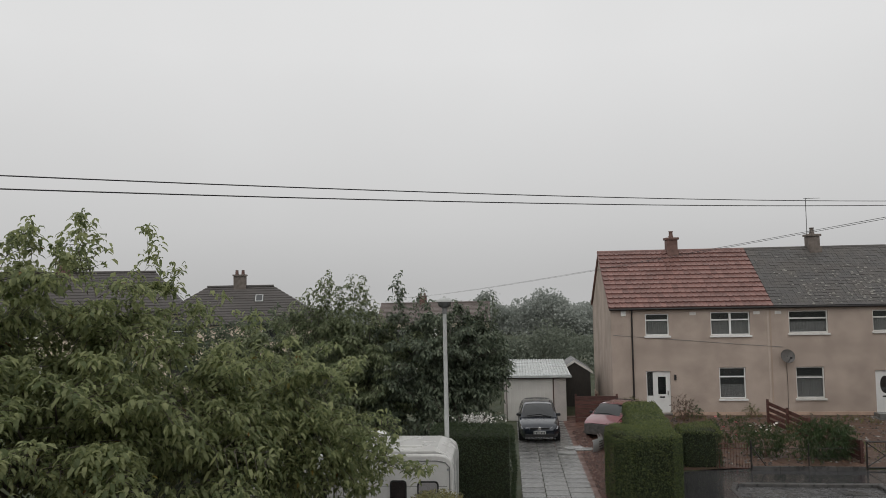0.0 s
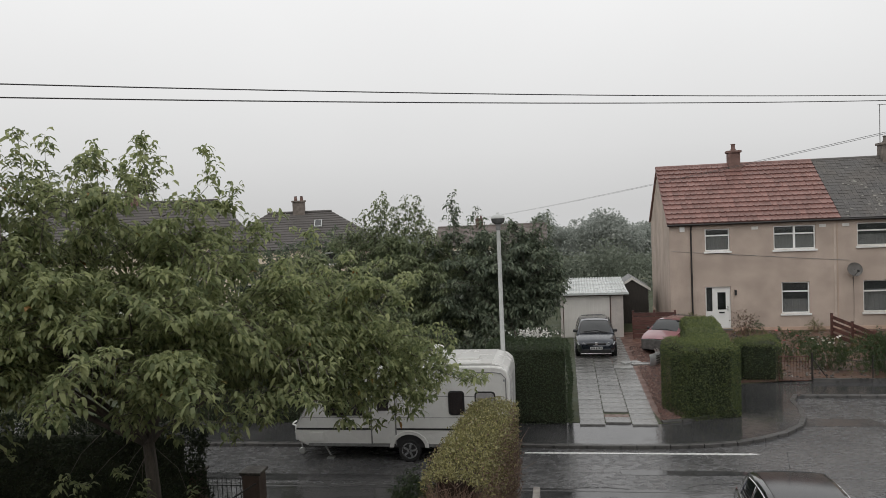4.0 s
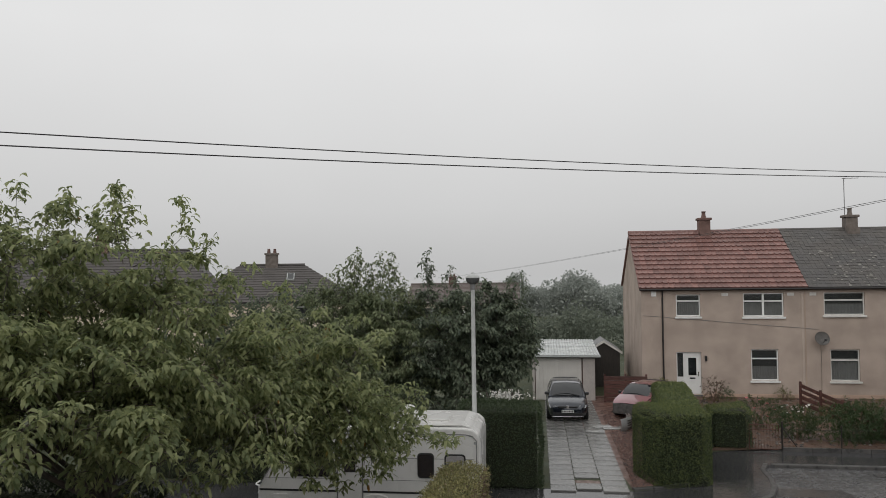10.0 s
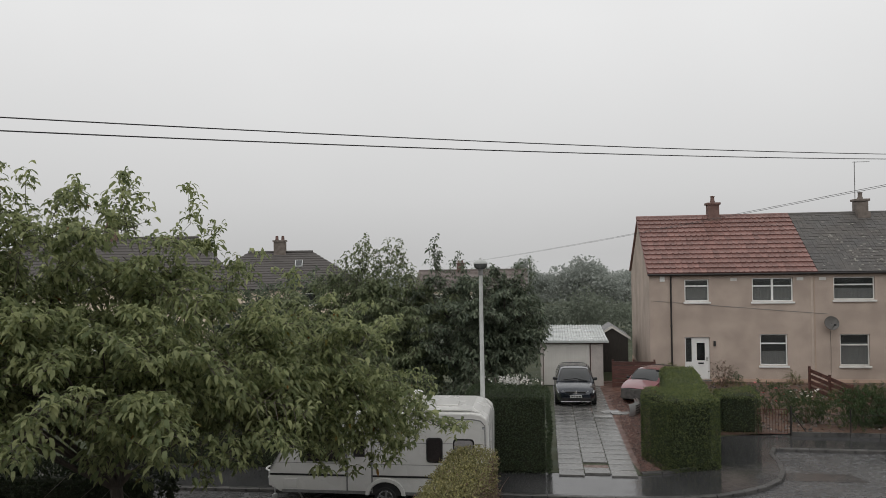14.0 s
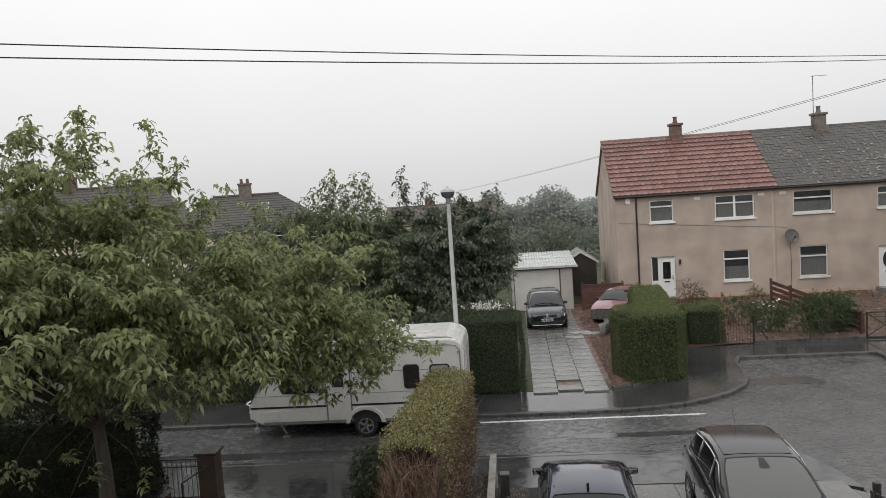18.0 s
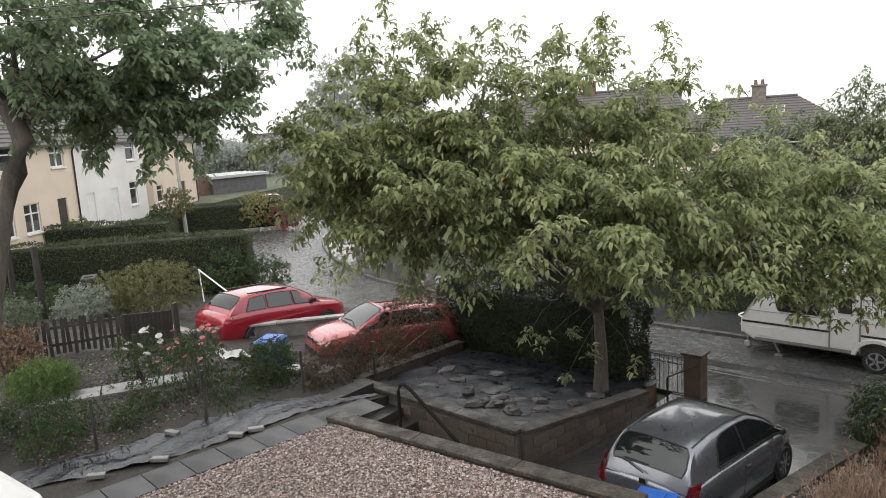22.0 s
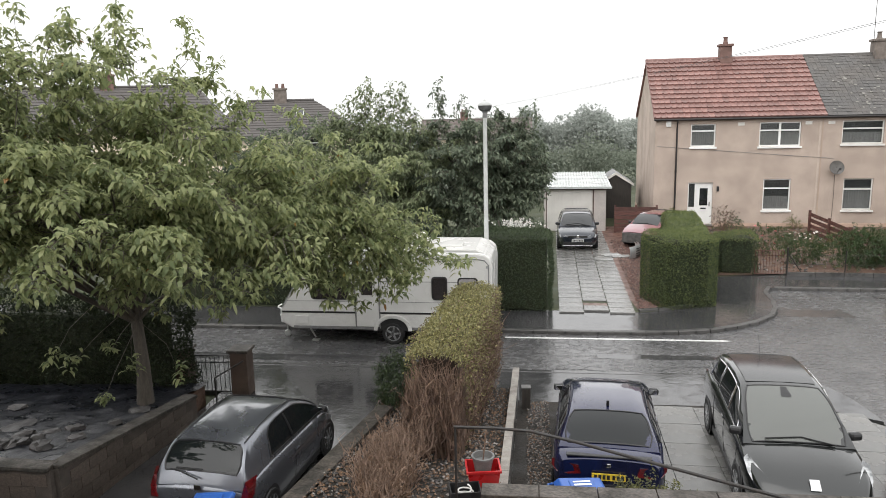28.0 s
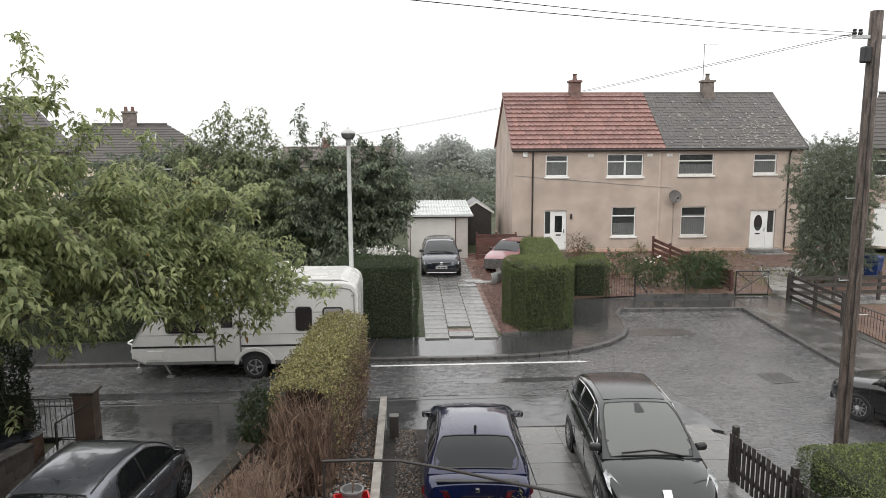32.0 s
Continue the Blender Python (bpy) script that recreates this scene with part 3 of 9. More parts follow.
patch("darker repaired patch in the wet road", [(9.0, 22.0), (11.3, 21.8), (11.2, 22.6), (9.1, 22.8)], ASPHALT2)
patch("dark trench repair across the wet road", [(3.0, 18.3), (6.6, 18.05), (6.6, 18.35), (3.0, 18.65)], ASPHALT2)
patch("dark wet strip along the road's edge", [(-9.0, 18.6), (-2.2, 18.1), (-2.2, 18.55), (-9.0, 19.1)], ASPHALT2)

# ---- houses ----


def wall_mesh(length, height, thick, holes, top=None):
    """An upright wall along x, from y=0 back to y=thick, with real openings (x0, z0, x1, z1)."""
    xs = sorted({0, length, *[h[0] for h in holes], *[h[2] for h in holes]})
    zs = sorted({0, height, *[h[1] for h in holes], *[h[3] for h in holes]})
    s = Mesh()
    s.weld = True
    for x0, x1 in zip(xs, xs[1:]):
        for z0, z1 in zip(zs, zs[1:]):
            cx, cz = (x0 + x1) / 2, (z0 + z1) / 2
            if not any(h[0] < cx < h[2] and h[1] < cz < h[3] for h in holes):
                s.box(x0, 0, z0, x1, thick, z1)
    return s


def window_in(house, x0, z0, x1, z1, style, frame_mat=None, curtain=0.0, y=0.07, name="window"):
    """A window in an opening of a front wall: frame, bars, panes, sill."""
    fm = frame_mat or PVC
    w = part(name, Mesh().box(x0, y, z0, x0 + 0.06, y + 0.07, z1).box(x1 - 0.06, y, z0, x1, y + 0.07, z1).box(x0 + 0.06, y, z0, x1 - 0.06, y + 0.07, z0 + 0.07).box(x0 + 0.06, y, z1 - 0.06, x1 - 0.06, y + 0.07, z1), fm, house, bevel=0.008)
    bars = []
    if style == "top":
        bars = [("h", z0 + (z1 - z0) * 0.70)]
    elif style == "topright":
        bars = [("h", z0 + (z1 - z0) * 0.66)]
    elif style == "two":
        bars = [("v", (x0 + x1) / 2), ("h", z0 + (z1 - z0) * 0.66)]
    for kind, at in bars:
        b = Mesh()
        if kind == "h":
            b.box(x0 + 0.06, y + 0.004, at - 0.035, x1 - 0.06, y + 0.066, at + 0.035)
        else:
            b.box(at - 0.05, y - 0.006, z0 + 0.07, at + 0.05, y + 0.06, z1 - 0.06)
        part("glazing_bar", b, fm, w)
    pane = part("pane", Mesh().box(x0 + 0.05, y + 0.03, z0 + 0.06, x1 - 0.05, y + 0.038, z1 - 0.05), GLASS, w)
    pane.visible_shadow = False
    part("sill", Mesh().box(x0 - 0.06, -0.09, z0 - 0.09, x1 + 0.06, y + 0.02, z0 - 0.001), fm, w, bevel=0.01)
    if curtain:
        c = Mesh()
        n = 40
        c.grid([[(x0 + (x1 - x0) * i / n, y + 0.10 + 0.015 * math.sin(i * 1.9), z) for i in range(n + 1)] for z in (z0 + 0.02, z0 + (z1 - z0) * curtain)])
        part("net_curtain", c, CURTAIN, w)
    return w


def door_in(house, x0, z0, x1, z1, side, oval, leaf_mat_, y=0.09):
    """A front door with a side light and a glazed leaf."""
    d = part("door", Mesh().box(x0, y, z0, x0 + 0.06, y + 0.08, z1).box(x1 - 0.06, y, z0, x1, y + 0.08, z1).box(x0 + 0.06, y, z1 - 0.06, x1 - 0.06, y + 0.08, z1), PVC, house, bevel=0.006)
    split = x0 + (x1 - x0) * (0.32 if side == "left" else 0.68)
    part("mullion", Mesh().box(split - 0.04, y - 0.003, z0, split + 0.04, y + 0.07, z1 - 0.06), PVC, d)
    lx0, lx1 = (split + 0.04, x1 - 0.06) if side == "left" else (x0 + 0.06, split - 0.04)
    gx0, gx1 = (x0 + 0.06, split - 0.04) if side == "left" else (split + 0.04, x1 - 0.06)
    h = z1 - z0
    leaf = Mesh().box(lx0, y + 0.02, z0 + 0.02, lx1, y + 0.06, z1 - 0.06)
    part("door_leaf", leaf, leaf_mat_, d, bevel=0.005)
    cx, hw = (lx0 + lx1) / 2, (lx1 - lx0) * 0.27
    if oval:
        o = Mesh().lathe([(0.001, 0), (hw, 0), (hw, -0.012), (0.001, -0.012)], 24, (0, 0, 0), "y")
        ob = part("door_glass", o, CAR_GLASS, d, m=Matrix.Translation((cx, y + 0.019, z0 + h * 0.66)) @ Matrix.Diagonal((1, 1, 1.9, 1)))
    else:
        part("door_glass", Mesh().box(cx - hw, y + 0.008, z0 + h * 0.45, cx + hw, y + 0.019, z0 + h * 0.86), CAR_GLASS, d, bevel=0.004)
    part("door_handle", Mesh().tube([(lx1 - 0.07, y - 0.02, z0 + h * 0.48), (lx1 - 0.17, y - 0.02, z0 + h * 0.48)], 0.012, 6).box(lx1 - 0.09, y - 0.015, z0 + h * 0.43, lx1 - 0.05, y + 0.02, z0 + h * 0.53), CHROME, d)
    part("letter_plate", Mesh().box(cx - 0.13, y + 0.004, z0 + h * 0.36, cx + 0.13, y + 0.019, z0 + h * 0.395), BLACKP, d)
    part("side_light", Mesh().box(gx0, y + 0.03, z0 + h * 0.42, gx1, y + 0.04, z1 - 0.07), GLASS, d).visible_shadow = False
    part("side_panel", Mesh().box(gx0, y + 0.02, z0 + 0.02, gx1, y + 0.05, z0 + h * 0.41), PVC, d)
    part("threshold", Mesh().box(x0 - 0.05, -0.06, z0 - 0.06, x1 + 0.05, y + 0.04, z0 - 0.002), SLAB_DARK, d)
    return d


def tile_shape(w, l):
    """One roll-top roof tile: a shallow double roll, tail edge proud."""
    s = Mesh()
    prof = [(0.0, 0.018), (0.07, 0.030), (0.17, 0.030), (0.25, 0.014), (0.36, 0.004), (0.58, 0.002), (0.80, 0.003), (0.93, 0.009), (1.0, 0.018)]
    rows = [[(x * w, v, z + (0.062 if v == 0 else 0.004)) for x, z in prof] for v in (0.0, l)]
    s.grid(rows)
    s.grid([[(x * w, 0.002, 0.0) for x, z in prof], rows[0]])
    return s


main = thing("semi_detached_house", pose(8.64, 36.78, 0.4, 0, 0, -5.92), "pair of beige harled semi-detached houses, one roof red-tiled, one weathered dark", "house")
WINS = [(1.68, 3.92, 2.84, 5.02, "top", 0.68), (4.85, 3.90, 6.74, 5.06, "two", 0.60), (8.57, 3.96, 10.42, 5.07, "topright", 0.5), (12.49, 4.0, 13.71, 5.05, "topright", 0.62), (5.17, 0.80, 6.44, 2.33, "top", 0.45), (8.81, 0.80, 10.14, 2.33, "topright", 0.72)]
DOORS = [(1.65, 0.10, 2.83, 2.18), (12.49, 0.10, 13.83, 2.13)]
HW, HD, EAVE, RIDGE = 15.10, 8.2, 5.34, 8.28
holes = [w[:4] for w in WINS] + DOORS
part("front_wall", wall_mesh(7.71, EAVE, 0.28, [h for h in holes if h[0] < 7.5]), HARL, main)
right = [(h[0] - 7.72, h[1], h[2] - 7.72, h[3]) for h in holes if h[0] > 7.5]
part("front_wall", wall_mesh(HW - 7.72, EAVE, 0.28, right), HARL, main, m=pose(7.72, 0.006, 0))
part("rear_wall", Mesh().box(0, HD - 0.28, 0, HW, HD, EAVE), HARL, main)
gable = [(0.284, 0), (HD - 0.284, 0), (HD - 0.284, EAVE + 0.05), (HD / 2, RIDGE - 0.12), (0.284, EAVE + 0.05)]
part("gable_wall", Mesh().prism(gable, 0, 0.28, "x"), HARL, main)
part("gable_wall", Mesh().prism(gable, HW - 0.28, HW, "x"), HARL, main)
part("party_wall", Mesh().prism(gable, 7.6, 7.8, "x"), ROOM, main)
part("upper_floor", Mesh().box(0.3, 0.3, 2.55, 7.58, HD - 0.3, 2.75).box(7.82, 0.3, 2.55, HW - 0.3, HD - 0.3, 2.75), ROOM, main)
part("ground_floor", Mesh().box(0.3, 0.3, 0.02, 7.58, HD - 0.3, 0.1).box(7.82, 0.3, 0.02, HW - 0.3, HD - 0.3, 0.1), ROOM, main)
part("partition", Mesh().box(0.3, 3.4, 0.1, 7.58, 3.5, 5.2).box(7.82, 3.4, 0.1, HW - 0.3, 3.5, 5.2), ROOM, main)
part("plinth", Mesh().box(-0.03, -0.035, -0.5, 1.6, 0.3, 0.16).box(2.88, -0.035, -0.5, 12.44, 0.3, 0.16).box(13.88, -0.035, -0.5, HW + 0.03, 0.3, 0.16).box(-0.03, 0.3, -0.5, 0.25, HD, 0.16), PLINTH, main)
part("wall_joint", Mesh().box(7.67, -0.012, 0.17, 7.73, 0.002, EAVE - 0.05), HARL_DARK, main)
for x0, z0, x1, z1, style, cur in WINS:
    window_in(main, x0, z0, x1, z1, style, PVC if x0 < 7.5 else PVC_OLD, cur)
door_in(main, *DOORS[0], "left", False, PVC)
door_in(main, *DOORS[1], "right", True, PVC)
part("door_light", Mesh().box(3.0, -0.09, 1.75, 3.1, 0, 2.0), BLACKP, main, bevel=0.01)
part("alarm_box", Mesh().box(0.5, -0.07, 4.92, 0.74, 0, 5.2), PVC, main, bevel=0.02)
for x in (1.02, 14.33):
    part("downpipe", Mesh().tube([(x, -0.22, EAVE - 0.12), (x, -0.10, EAVE - 0.32), (x, -0.07, EAVE - 0.5), (x, -0.07, 0.02)], 0.042, 10).tube([(x, -0.07, 2.7), (x, -0.07, 2.78)], 0.055, 10).tube([(x, -0.07, 0.9), (x, -0.07, 0.98)], 0.055, 10), PIPE, main, smooth=40)
gut = [(-0.0, 0.0), (-0.11, 0.0), (-0.12, -0.05), (-0.09, -0.09), (-0.03, -0.09), (0, -0.05)]
part("gutter", Mesh().prism([(y - 0.16, z + EAVE - 0.03) for y, z in gut], -0.1, HW + 0.1, "x"), PIPE, main)
part("fascia", Mesh().box(-0.06, -0.16, EAVE - 0.14, HW + 0.06, -0.13, EAVE + 0.03).box(-0.06, -0.13, EAVE - 0.12, HW + 0.06, 0.0, EAVE - 0.09), surf("brown_fascia", (0.09, 0.05, 0.04), (0.06, 0.036, 0.03), 5, (0.4, 0.6)), main)
# two roof slopes as slabs under the tiles
pitch = math.atan2(RIDGE - EAVE, HD / 2)
SL = math.hypot(RIDGE - EAVE + 0.12, HD / 2 + 0.17)
for x0, x1, mt in ((-0.10, 7.80, TILE_RED), (7.80, HW + 0.12, TILE_DARK)):
    under = [(-0.16, EAVE + 0.0), (HD / 2, RIDGE - 0.06), (HD + 0.16, EAVE + 0.0), (HD + 0.16, EAVE - 0.08), (HD / 2, RIDGE - 0.16), (-0.16, EAVE - 0.08)]
    part("roof", Mesh().prism(under, x0, x1, "x"), mt, main)
    part("ridge_tiles", Mesh().tube([(x0, HD / 2, RIDGE + 0.005), (x1, HD / 2, RIDGE + 0.005)], 0.11, 10), mt, main, smooth=40)
    part("verge", Mesh().prism([(-0.18, EAVE - 0.02), (HD / 2, RIDGE + 0.0), (HD / 2, RIDGE + 0.07), (-0.18, EAVE + 0.07)], x0 - 0.02 if x0 < 0 else x1 - 0.03, x0 + 0.03 if x0 < 0 else x1 + 0.02, "x"), mt, main)
# chimneys
def chimney(x, mt, label):
    c = part("chimney", Mesh().box(x - 0.29, HD / 2 - 0.30, RIDGE - 0.5, x + 0.29, HD / 2 + 0.30, RIDGE + 0.62), mt, main, label, bevel=0.015)
    part("chimney_cap", Mesh().box(x - 0.36, HD / 2 - 0.37, RIDGE + 0.625, x + 0.36, HD / 2 + 0.37, RIDGE + 0.75), mt, c, bevel=0.02)
    part("flashing", Mesh().box(x - 0.31, HD / 2 - 0.5, RIDGE - 0.45, x + 0.31, HD / 2 + 0.5, RIDGE + 0.06), mt, c)
    part("chimney_pot", Mesh().lathe([(0.13, 0), (0.14, 0.05), (0.11, 0.12), (0.10, 0.30), (0.125, 0.32), (0.125, 0.36), (0.06, 0.36)], 14, (x, HD / 2, RIDGE + 0.752)), mt, c, smooth=40)
    return c


chimney(3.95, BRICK_RED, "red-painted chimney with one pot")
chimney(11.45, BRICK_GREY, "brown chimney with one pot and an aerial")
part("aerial", Mesh().tube([(11.2, HD / 2, RIDGE + 0.3), (11.2, HD / 2, RIDGE + 2.75)], 0.02, 6).tube([(11.1, HD / 2, RIDGE + 2.72), (11.95, HD / 2, RIDGE + 2.72)], 0.014, 5).tube([(11.3, HD / 2 - 0.2, RIDGE + 2.72), (11.3, HD / 2 + 0.2, RIDGE + 2.72)], 0.008, 4).tube([(11.6, HD / 2 - 0.15, RIDGE + 2.72), (11.6, HD / 2 + 0.15, RIDGE + 2.72)], 0.008, 4).tube([(11.85, HD / 2 - 0.12, RIDGE + 2.72), (11.85, HD / 2 + 0.12, RIDGE + 2.72)], 0.008, 4), LEAD, main)
dish = Mesh()
dish.lathe([(0.002, 0.09), (0.12, 0.08), (0.24, 0.05), (0.33, 0.0), (0.335, 0.012), (0.24, 0.062), (0.12, 0.092), (0.002, 0.102)], 24, (0, 0, 0), "y")
dob = part("satellite_dish", dish, surf("dull_grey_dish", (0.12, 0.112, 0.105), (0.085, 0.08, 0.075), 6, (0.5, 0.7)), main, smooth=50, m=pose(8.32, -0.42, 2.9, -18, 0, 0))
part("dish_arm", Mesh().tube([(8.32, -0.34, 2.9), (8.32, -0.25, 2.62), (8.32, 0, 2.62)], 0.018, 6).tube([(8.32, -0.40, 2.62), (8.32, -0.78, 2.84)], 0.012, 6).box(8.28, -0.85, 2.8, 8.36, -0.75, 2.9), BLACKP, main)
part("cable", Mesh().tube([(8.38, -0.012, 2.55), (8.4, -0.012, 1.6), (8.38, -0.012, 0.3)], 0.008, 4), BLACKP, main)
part("wall_cable", Mesh().tube([(0.1, -0.014, 3.98), (2.0, -0.014, 3.82), (3.9, -0.014, 3.66), (6.0, -0.014, 3.48), (8.3, -0.014, 3.30)], 0.010, 5), LEAD, main)
for x in (4.0, 7.06, 8.08):
    part("wall_vent", Mesh().box(x - 0.15, -0.02, 4.92, x + 0.15, 0.004, 5.07).box(x - 0.13, -0.028, 4.94, x + 0.13, -0.02, 4.97).box(x - 0.13, -0.028, 5.0, x + 0.13, -0.02, 5.03), PVC_OLD, main, "off-white louvred wall vent")
part("party_strip", Mesh().box(7.55, -0.012, 0.4, 7.63, 0.004, 5.08), surf("pale_render_strip", (0.52, 0.435, 0.37), (0.42, 0.35, 0.30), 1.2, (0.75, 0.9), 0.008, 45, fine=0.2), main, "pale strip of render between the two houses")

# loose-laid front garden steps and ramp rail of dark boards
fence = thing("garden_fence", pose(16.3, 35.4, 0.3, 0, 0, -8), "dark red-brown stained board fence running from the house to the footway", "fence")
FA, FB = Vector((15.1, 33.9, 0.36)), Vector((15.6, 27.3, 0.13))
run_f = FB - FA
turn_f = math.degrees(math.atan2(-run_f.x, run_f.y))
drop = run_f.z / math.hypot(run_f.x, run_f.y)
span = math.hypot(run_f.x, run_f.y)
back = fence.matrix_basis.inverted() @ pose(FA.x, FA.y, FA.z, 0, 0, turn_f)
for i in range(4):
    z = 0.10 + i * 0.26
    tall = 0.16
    part("rail_board", Mesh().prism([(0, z), (0, z + tall), (span, z * 0.72 + tall + drop * span), (span, z * 0.72 + drop * span)], -0.02, 0.02, "x"), WOOD_RED, fence, m=back)
for k in range(5):
    y = 0.05 + (span - 0.1) * k / 4
    part("post", Mesh().box(0.022, y - 0.045, drop * y - 0.15, 0.11, y + 0.045, drop * y + 1.16 - 0.28 * k / 4), WOOD_RED, fence, m=back)

# concrete garage with a white corrugated roof
gar = thing("garage", pose(3.26, 37.42, 0.12, 0, 0, -5.9), "pale concrete sectional garage with white corrugated roof, up-and-over door shut", "garage")
GW, GD, GH = 3.12, 5.4, 2.22
part("side_wall", Mesh().box(0, 0, 0, 0.12, GD, GH - 0.1), GAR_WALL, gar)
part("side_wall", Mesh().box(GW - 0.12, 0.13, 0, GW, GD, GH - 0.1), GAR_WALL, gar)
part("rear_wall", Mesh().box(0.125, GD - 0.12, 0, GW - 0.125, GD, GH), GAR_WALL, gar)
part("front_panel", Mesh().box(2.52, 0, 0, GW, 0.12, GH - 0.1), GAR_WALL, gar, bevel=0.008)
part("garage_door", Mesh().box(0.14, 0.05, 0.02, 2.46, 0.10, 2.12), GAR_DOOR, gar, "cream ribbed up-and-over door")
for i in range(12):
    part("door_rib", Mesh().box(0.17 + i * 0.19, 0.036, 0.06, 0.325 + i * 0.19, 0.049, 2.08), GAR_DOOR, gar, bevel=0.006)
for x0, x1 in ((0.125, 0.155), (2.46, 2.515)):
    part("door_post", Mesh().box(x0, 0.02, 0, x1, 0.14, 2.13), bpy.data.materials["brown_fascia"], gar)
part("lintel", Mesh().box(-0.04, -0.04, 2.125, GW + 0.04, 0.14, 2.25), bpy.data.materials["brown_fascia"], gar, bevel=0.01)
roof = Mesh()
nx = 96
roof.grid([[(-0.25 + (GW + 0.5) * i / nx, y, GH + 0.05 + (0.26 * y / GD) + 0.025 * math.cos(i * 2 * math.pi / 4)) for i in range(nx + 1)] for y in (-0.2, GD / 2, GD + 0.2)])
roof.grid([[(-0.25 + (GW + 0.5) * i / nx, y, GH + 0.035 + (0.26 * y / GD) + 0.025 * math.cos(i * 2 * math.pi / 4)) for i in range(nx + 1)] for y in (-0.2, GD / 2, GD + 0.2)])
part("corrugated_roof", roof, CORR, gar, smooth=60)
part("roof_edge", Mesh().box(-0.27, -0.24, GH - 0.02, GW + 0.27, -0.2, GH + 0.09), CORR, gar)

# dark garden shed with a pale roof edge behind the garage
shed = thing("garden_shed", pose(6.75, 41.6, 0.1, 0, 0, -6) @ Matrix.Diagonal((0.80, 1, 1, 1)), "dark timber garden shed with a pale-edged pitched roof", "shed")
part("shed_wall", Mesh().prism([(0, 0), (2.2, 0), (2.2, 1.95), (1.1, 2.5), (0, 1.95)], 0, 2.4, "y"), WOOD_DK, shed)
part("shed_roof", Mesh().prism([(-0.15, 1.9), (1.1, 2.53), (2.35, 1.9), (2.35, 1.97), (1.1, 2.61), (-0.15, 1.97)], -0.1, 2.5, "y"), LEAD, shed)
part("barge_board", Mesh().prism([(-0.17, 1.84), (1.1, 2.48), (2.37, 1.84), (2.37, 1.98), (1.1, 2.63), (-0.17, 1.98)], -0.14, -0.105, "y"), PVC_OLD, shed)

# red-brown fence beside the house
fen = thing("board_fence", pose(6.7, 36.6, 0.12, 0, 0, -6), "red-brown stained horizontal board fence between garage and house", "fence")
for i in range(6):
    part("board", Mesh().box(0, 0, 0.06 + i * 0.21, 2.1, 0.022, 0.25 + i * 0.21), WOOD_RED, fen)
for x in (0.05, 1.05, 2.05):
    part("post", Mesh().box(x - 0.045, 0.024, 0, x + 0.045, 0.11, 1.4), WOOD_RED, fen)


def terrace_house(name, m, width, depth, eave, ridge, wall, roofm, label, wins, doors, hip=0.0, chims=(), pipe=None):
    """A plainer two-storey house: walls with openings, tiled roof with courses, chimneys."""
    h = thing(name, m, label, "house")
    part("front_wall", wall_mesh(width, eave, 0.28, [w[:4] for w in wins] + list(doors)), wall, h)
    part("rear_wall", Mesh().box(0, depth - 0.28, 0, width, depth, eave), wall, h)
    for x in (0, width - 0.28):
        g = [(0.284, 0), (depth - 0.284, 0), (depth - 0.284, eave)] + ([(depth / 2, ridge - 0.1)] if not hip else []) + [(0.284, eave)]
        part("gable_wall", Mesh().prism(g, x, x + 0.28, "x"), wall, h)
    part("partition", Mesh().box(0.3, 2.6, 0.0, width - 0.3, 2.7, eave).box(0.3, 0.3, 2.5, width - 0.3, 2.6, 2.7), ROOM, h)
    for w in wins:
        window_in(h, *w[:4], w[4], PVC, w[5] if len(w) > 5 else 0.0)
    for d in doors:
        part("door", Mesh().box(d[0], 0.08, d[1], d[2], 0.14, d[3]), PVC if len(d) < 5 else d[4], h)
    n = 15
    for side in (0, 1):
        s = Mesh()
        s.weld = True
        for i in range(n):
            a, b = i / n, (i + 1) / n
            def p(t, x, up):
                y = -0.2 + t * (depth / 2 + 0.2)
                z = eave - 0.05 + t * (ridge - eave + 0.05) + up
                return (x, y if side == 0 else depth - y, z)
            xa0, xa1, xb0, xb1 = -0.15 + hip * a, width + 0.15 - hip * a, -0.15 + hip * b, width + 0.15 - hip * b
            s.add([p(a, xa0, 0.05), p(a, xa1, 0.05), p(b, xb1, 0.0), p(b, xb0, 0.0), p(a, xa0, 0.0), p(a, xa1, 0.0)], [(0, 1, 2, 3), (4, 5, 1, 0)])
        part("roof_slope", s, roofm, h)
    if hip:
        for sx in (0, 1):
            s = Mesh()
            s.weld = True
            x0, x1 = (-0.15, hip - 0.15) if sx == 0 else (width + 0.15, width + 0.15 - hip)
            for i in range(n):
                a, b = i / n, (i + 1) / n
                def q(t, e, up):
                    y = -0.2 + t * (depth / 2 + 0.2) if e == 0 else depth + 0.2 - t * (depth / 2 + 0.2)
                    return (x0 + (x1 - x0) * t, y, eave - 0.05 + t * (ridge - eave + 0.05) + up)
                s.add([q(a, 0, 0.05), q(a, 1, 0.05), q(b, 1, 0.0), q(b, 0, 0.0), q(a, 0, 0), q(a, 1, 0)], [(0, 1, 2, 3), (4, 5, 1, 0)])
            part("hip_slope", s, roofm, h)
    part("ridge_tiles", Mesh().tube([(hip - 0.15, depth / 2, ridge + 0.02), (width + 0.15 - hip, depth / 2, ridge + 0.02)], 0.11, 8), roofm, h)
    part("gutter", Mesh().box(-0.1, -0.3, eave - 0.12, width + 0.1, -0.18, eave - 0.02), PIPE, h)
    for x, mt in chims:
        c = part("chimney", Mesh().box(x - 0.45, depth / 2 - 0.3, ridge - 0.4, x + 0.45, depth / 2 + 0.3, ridge + 0.8), mt, h)
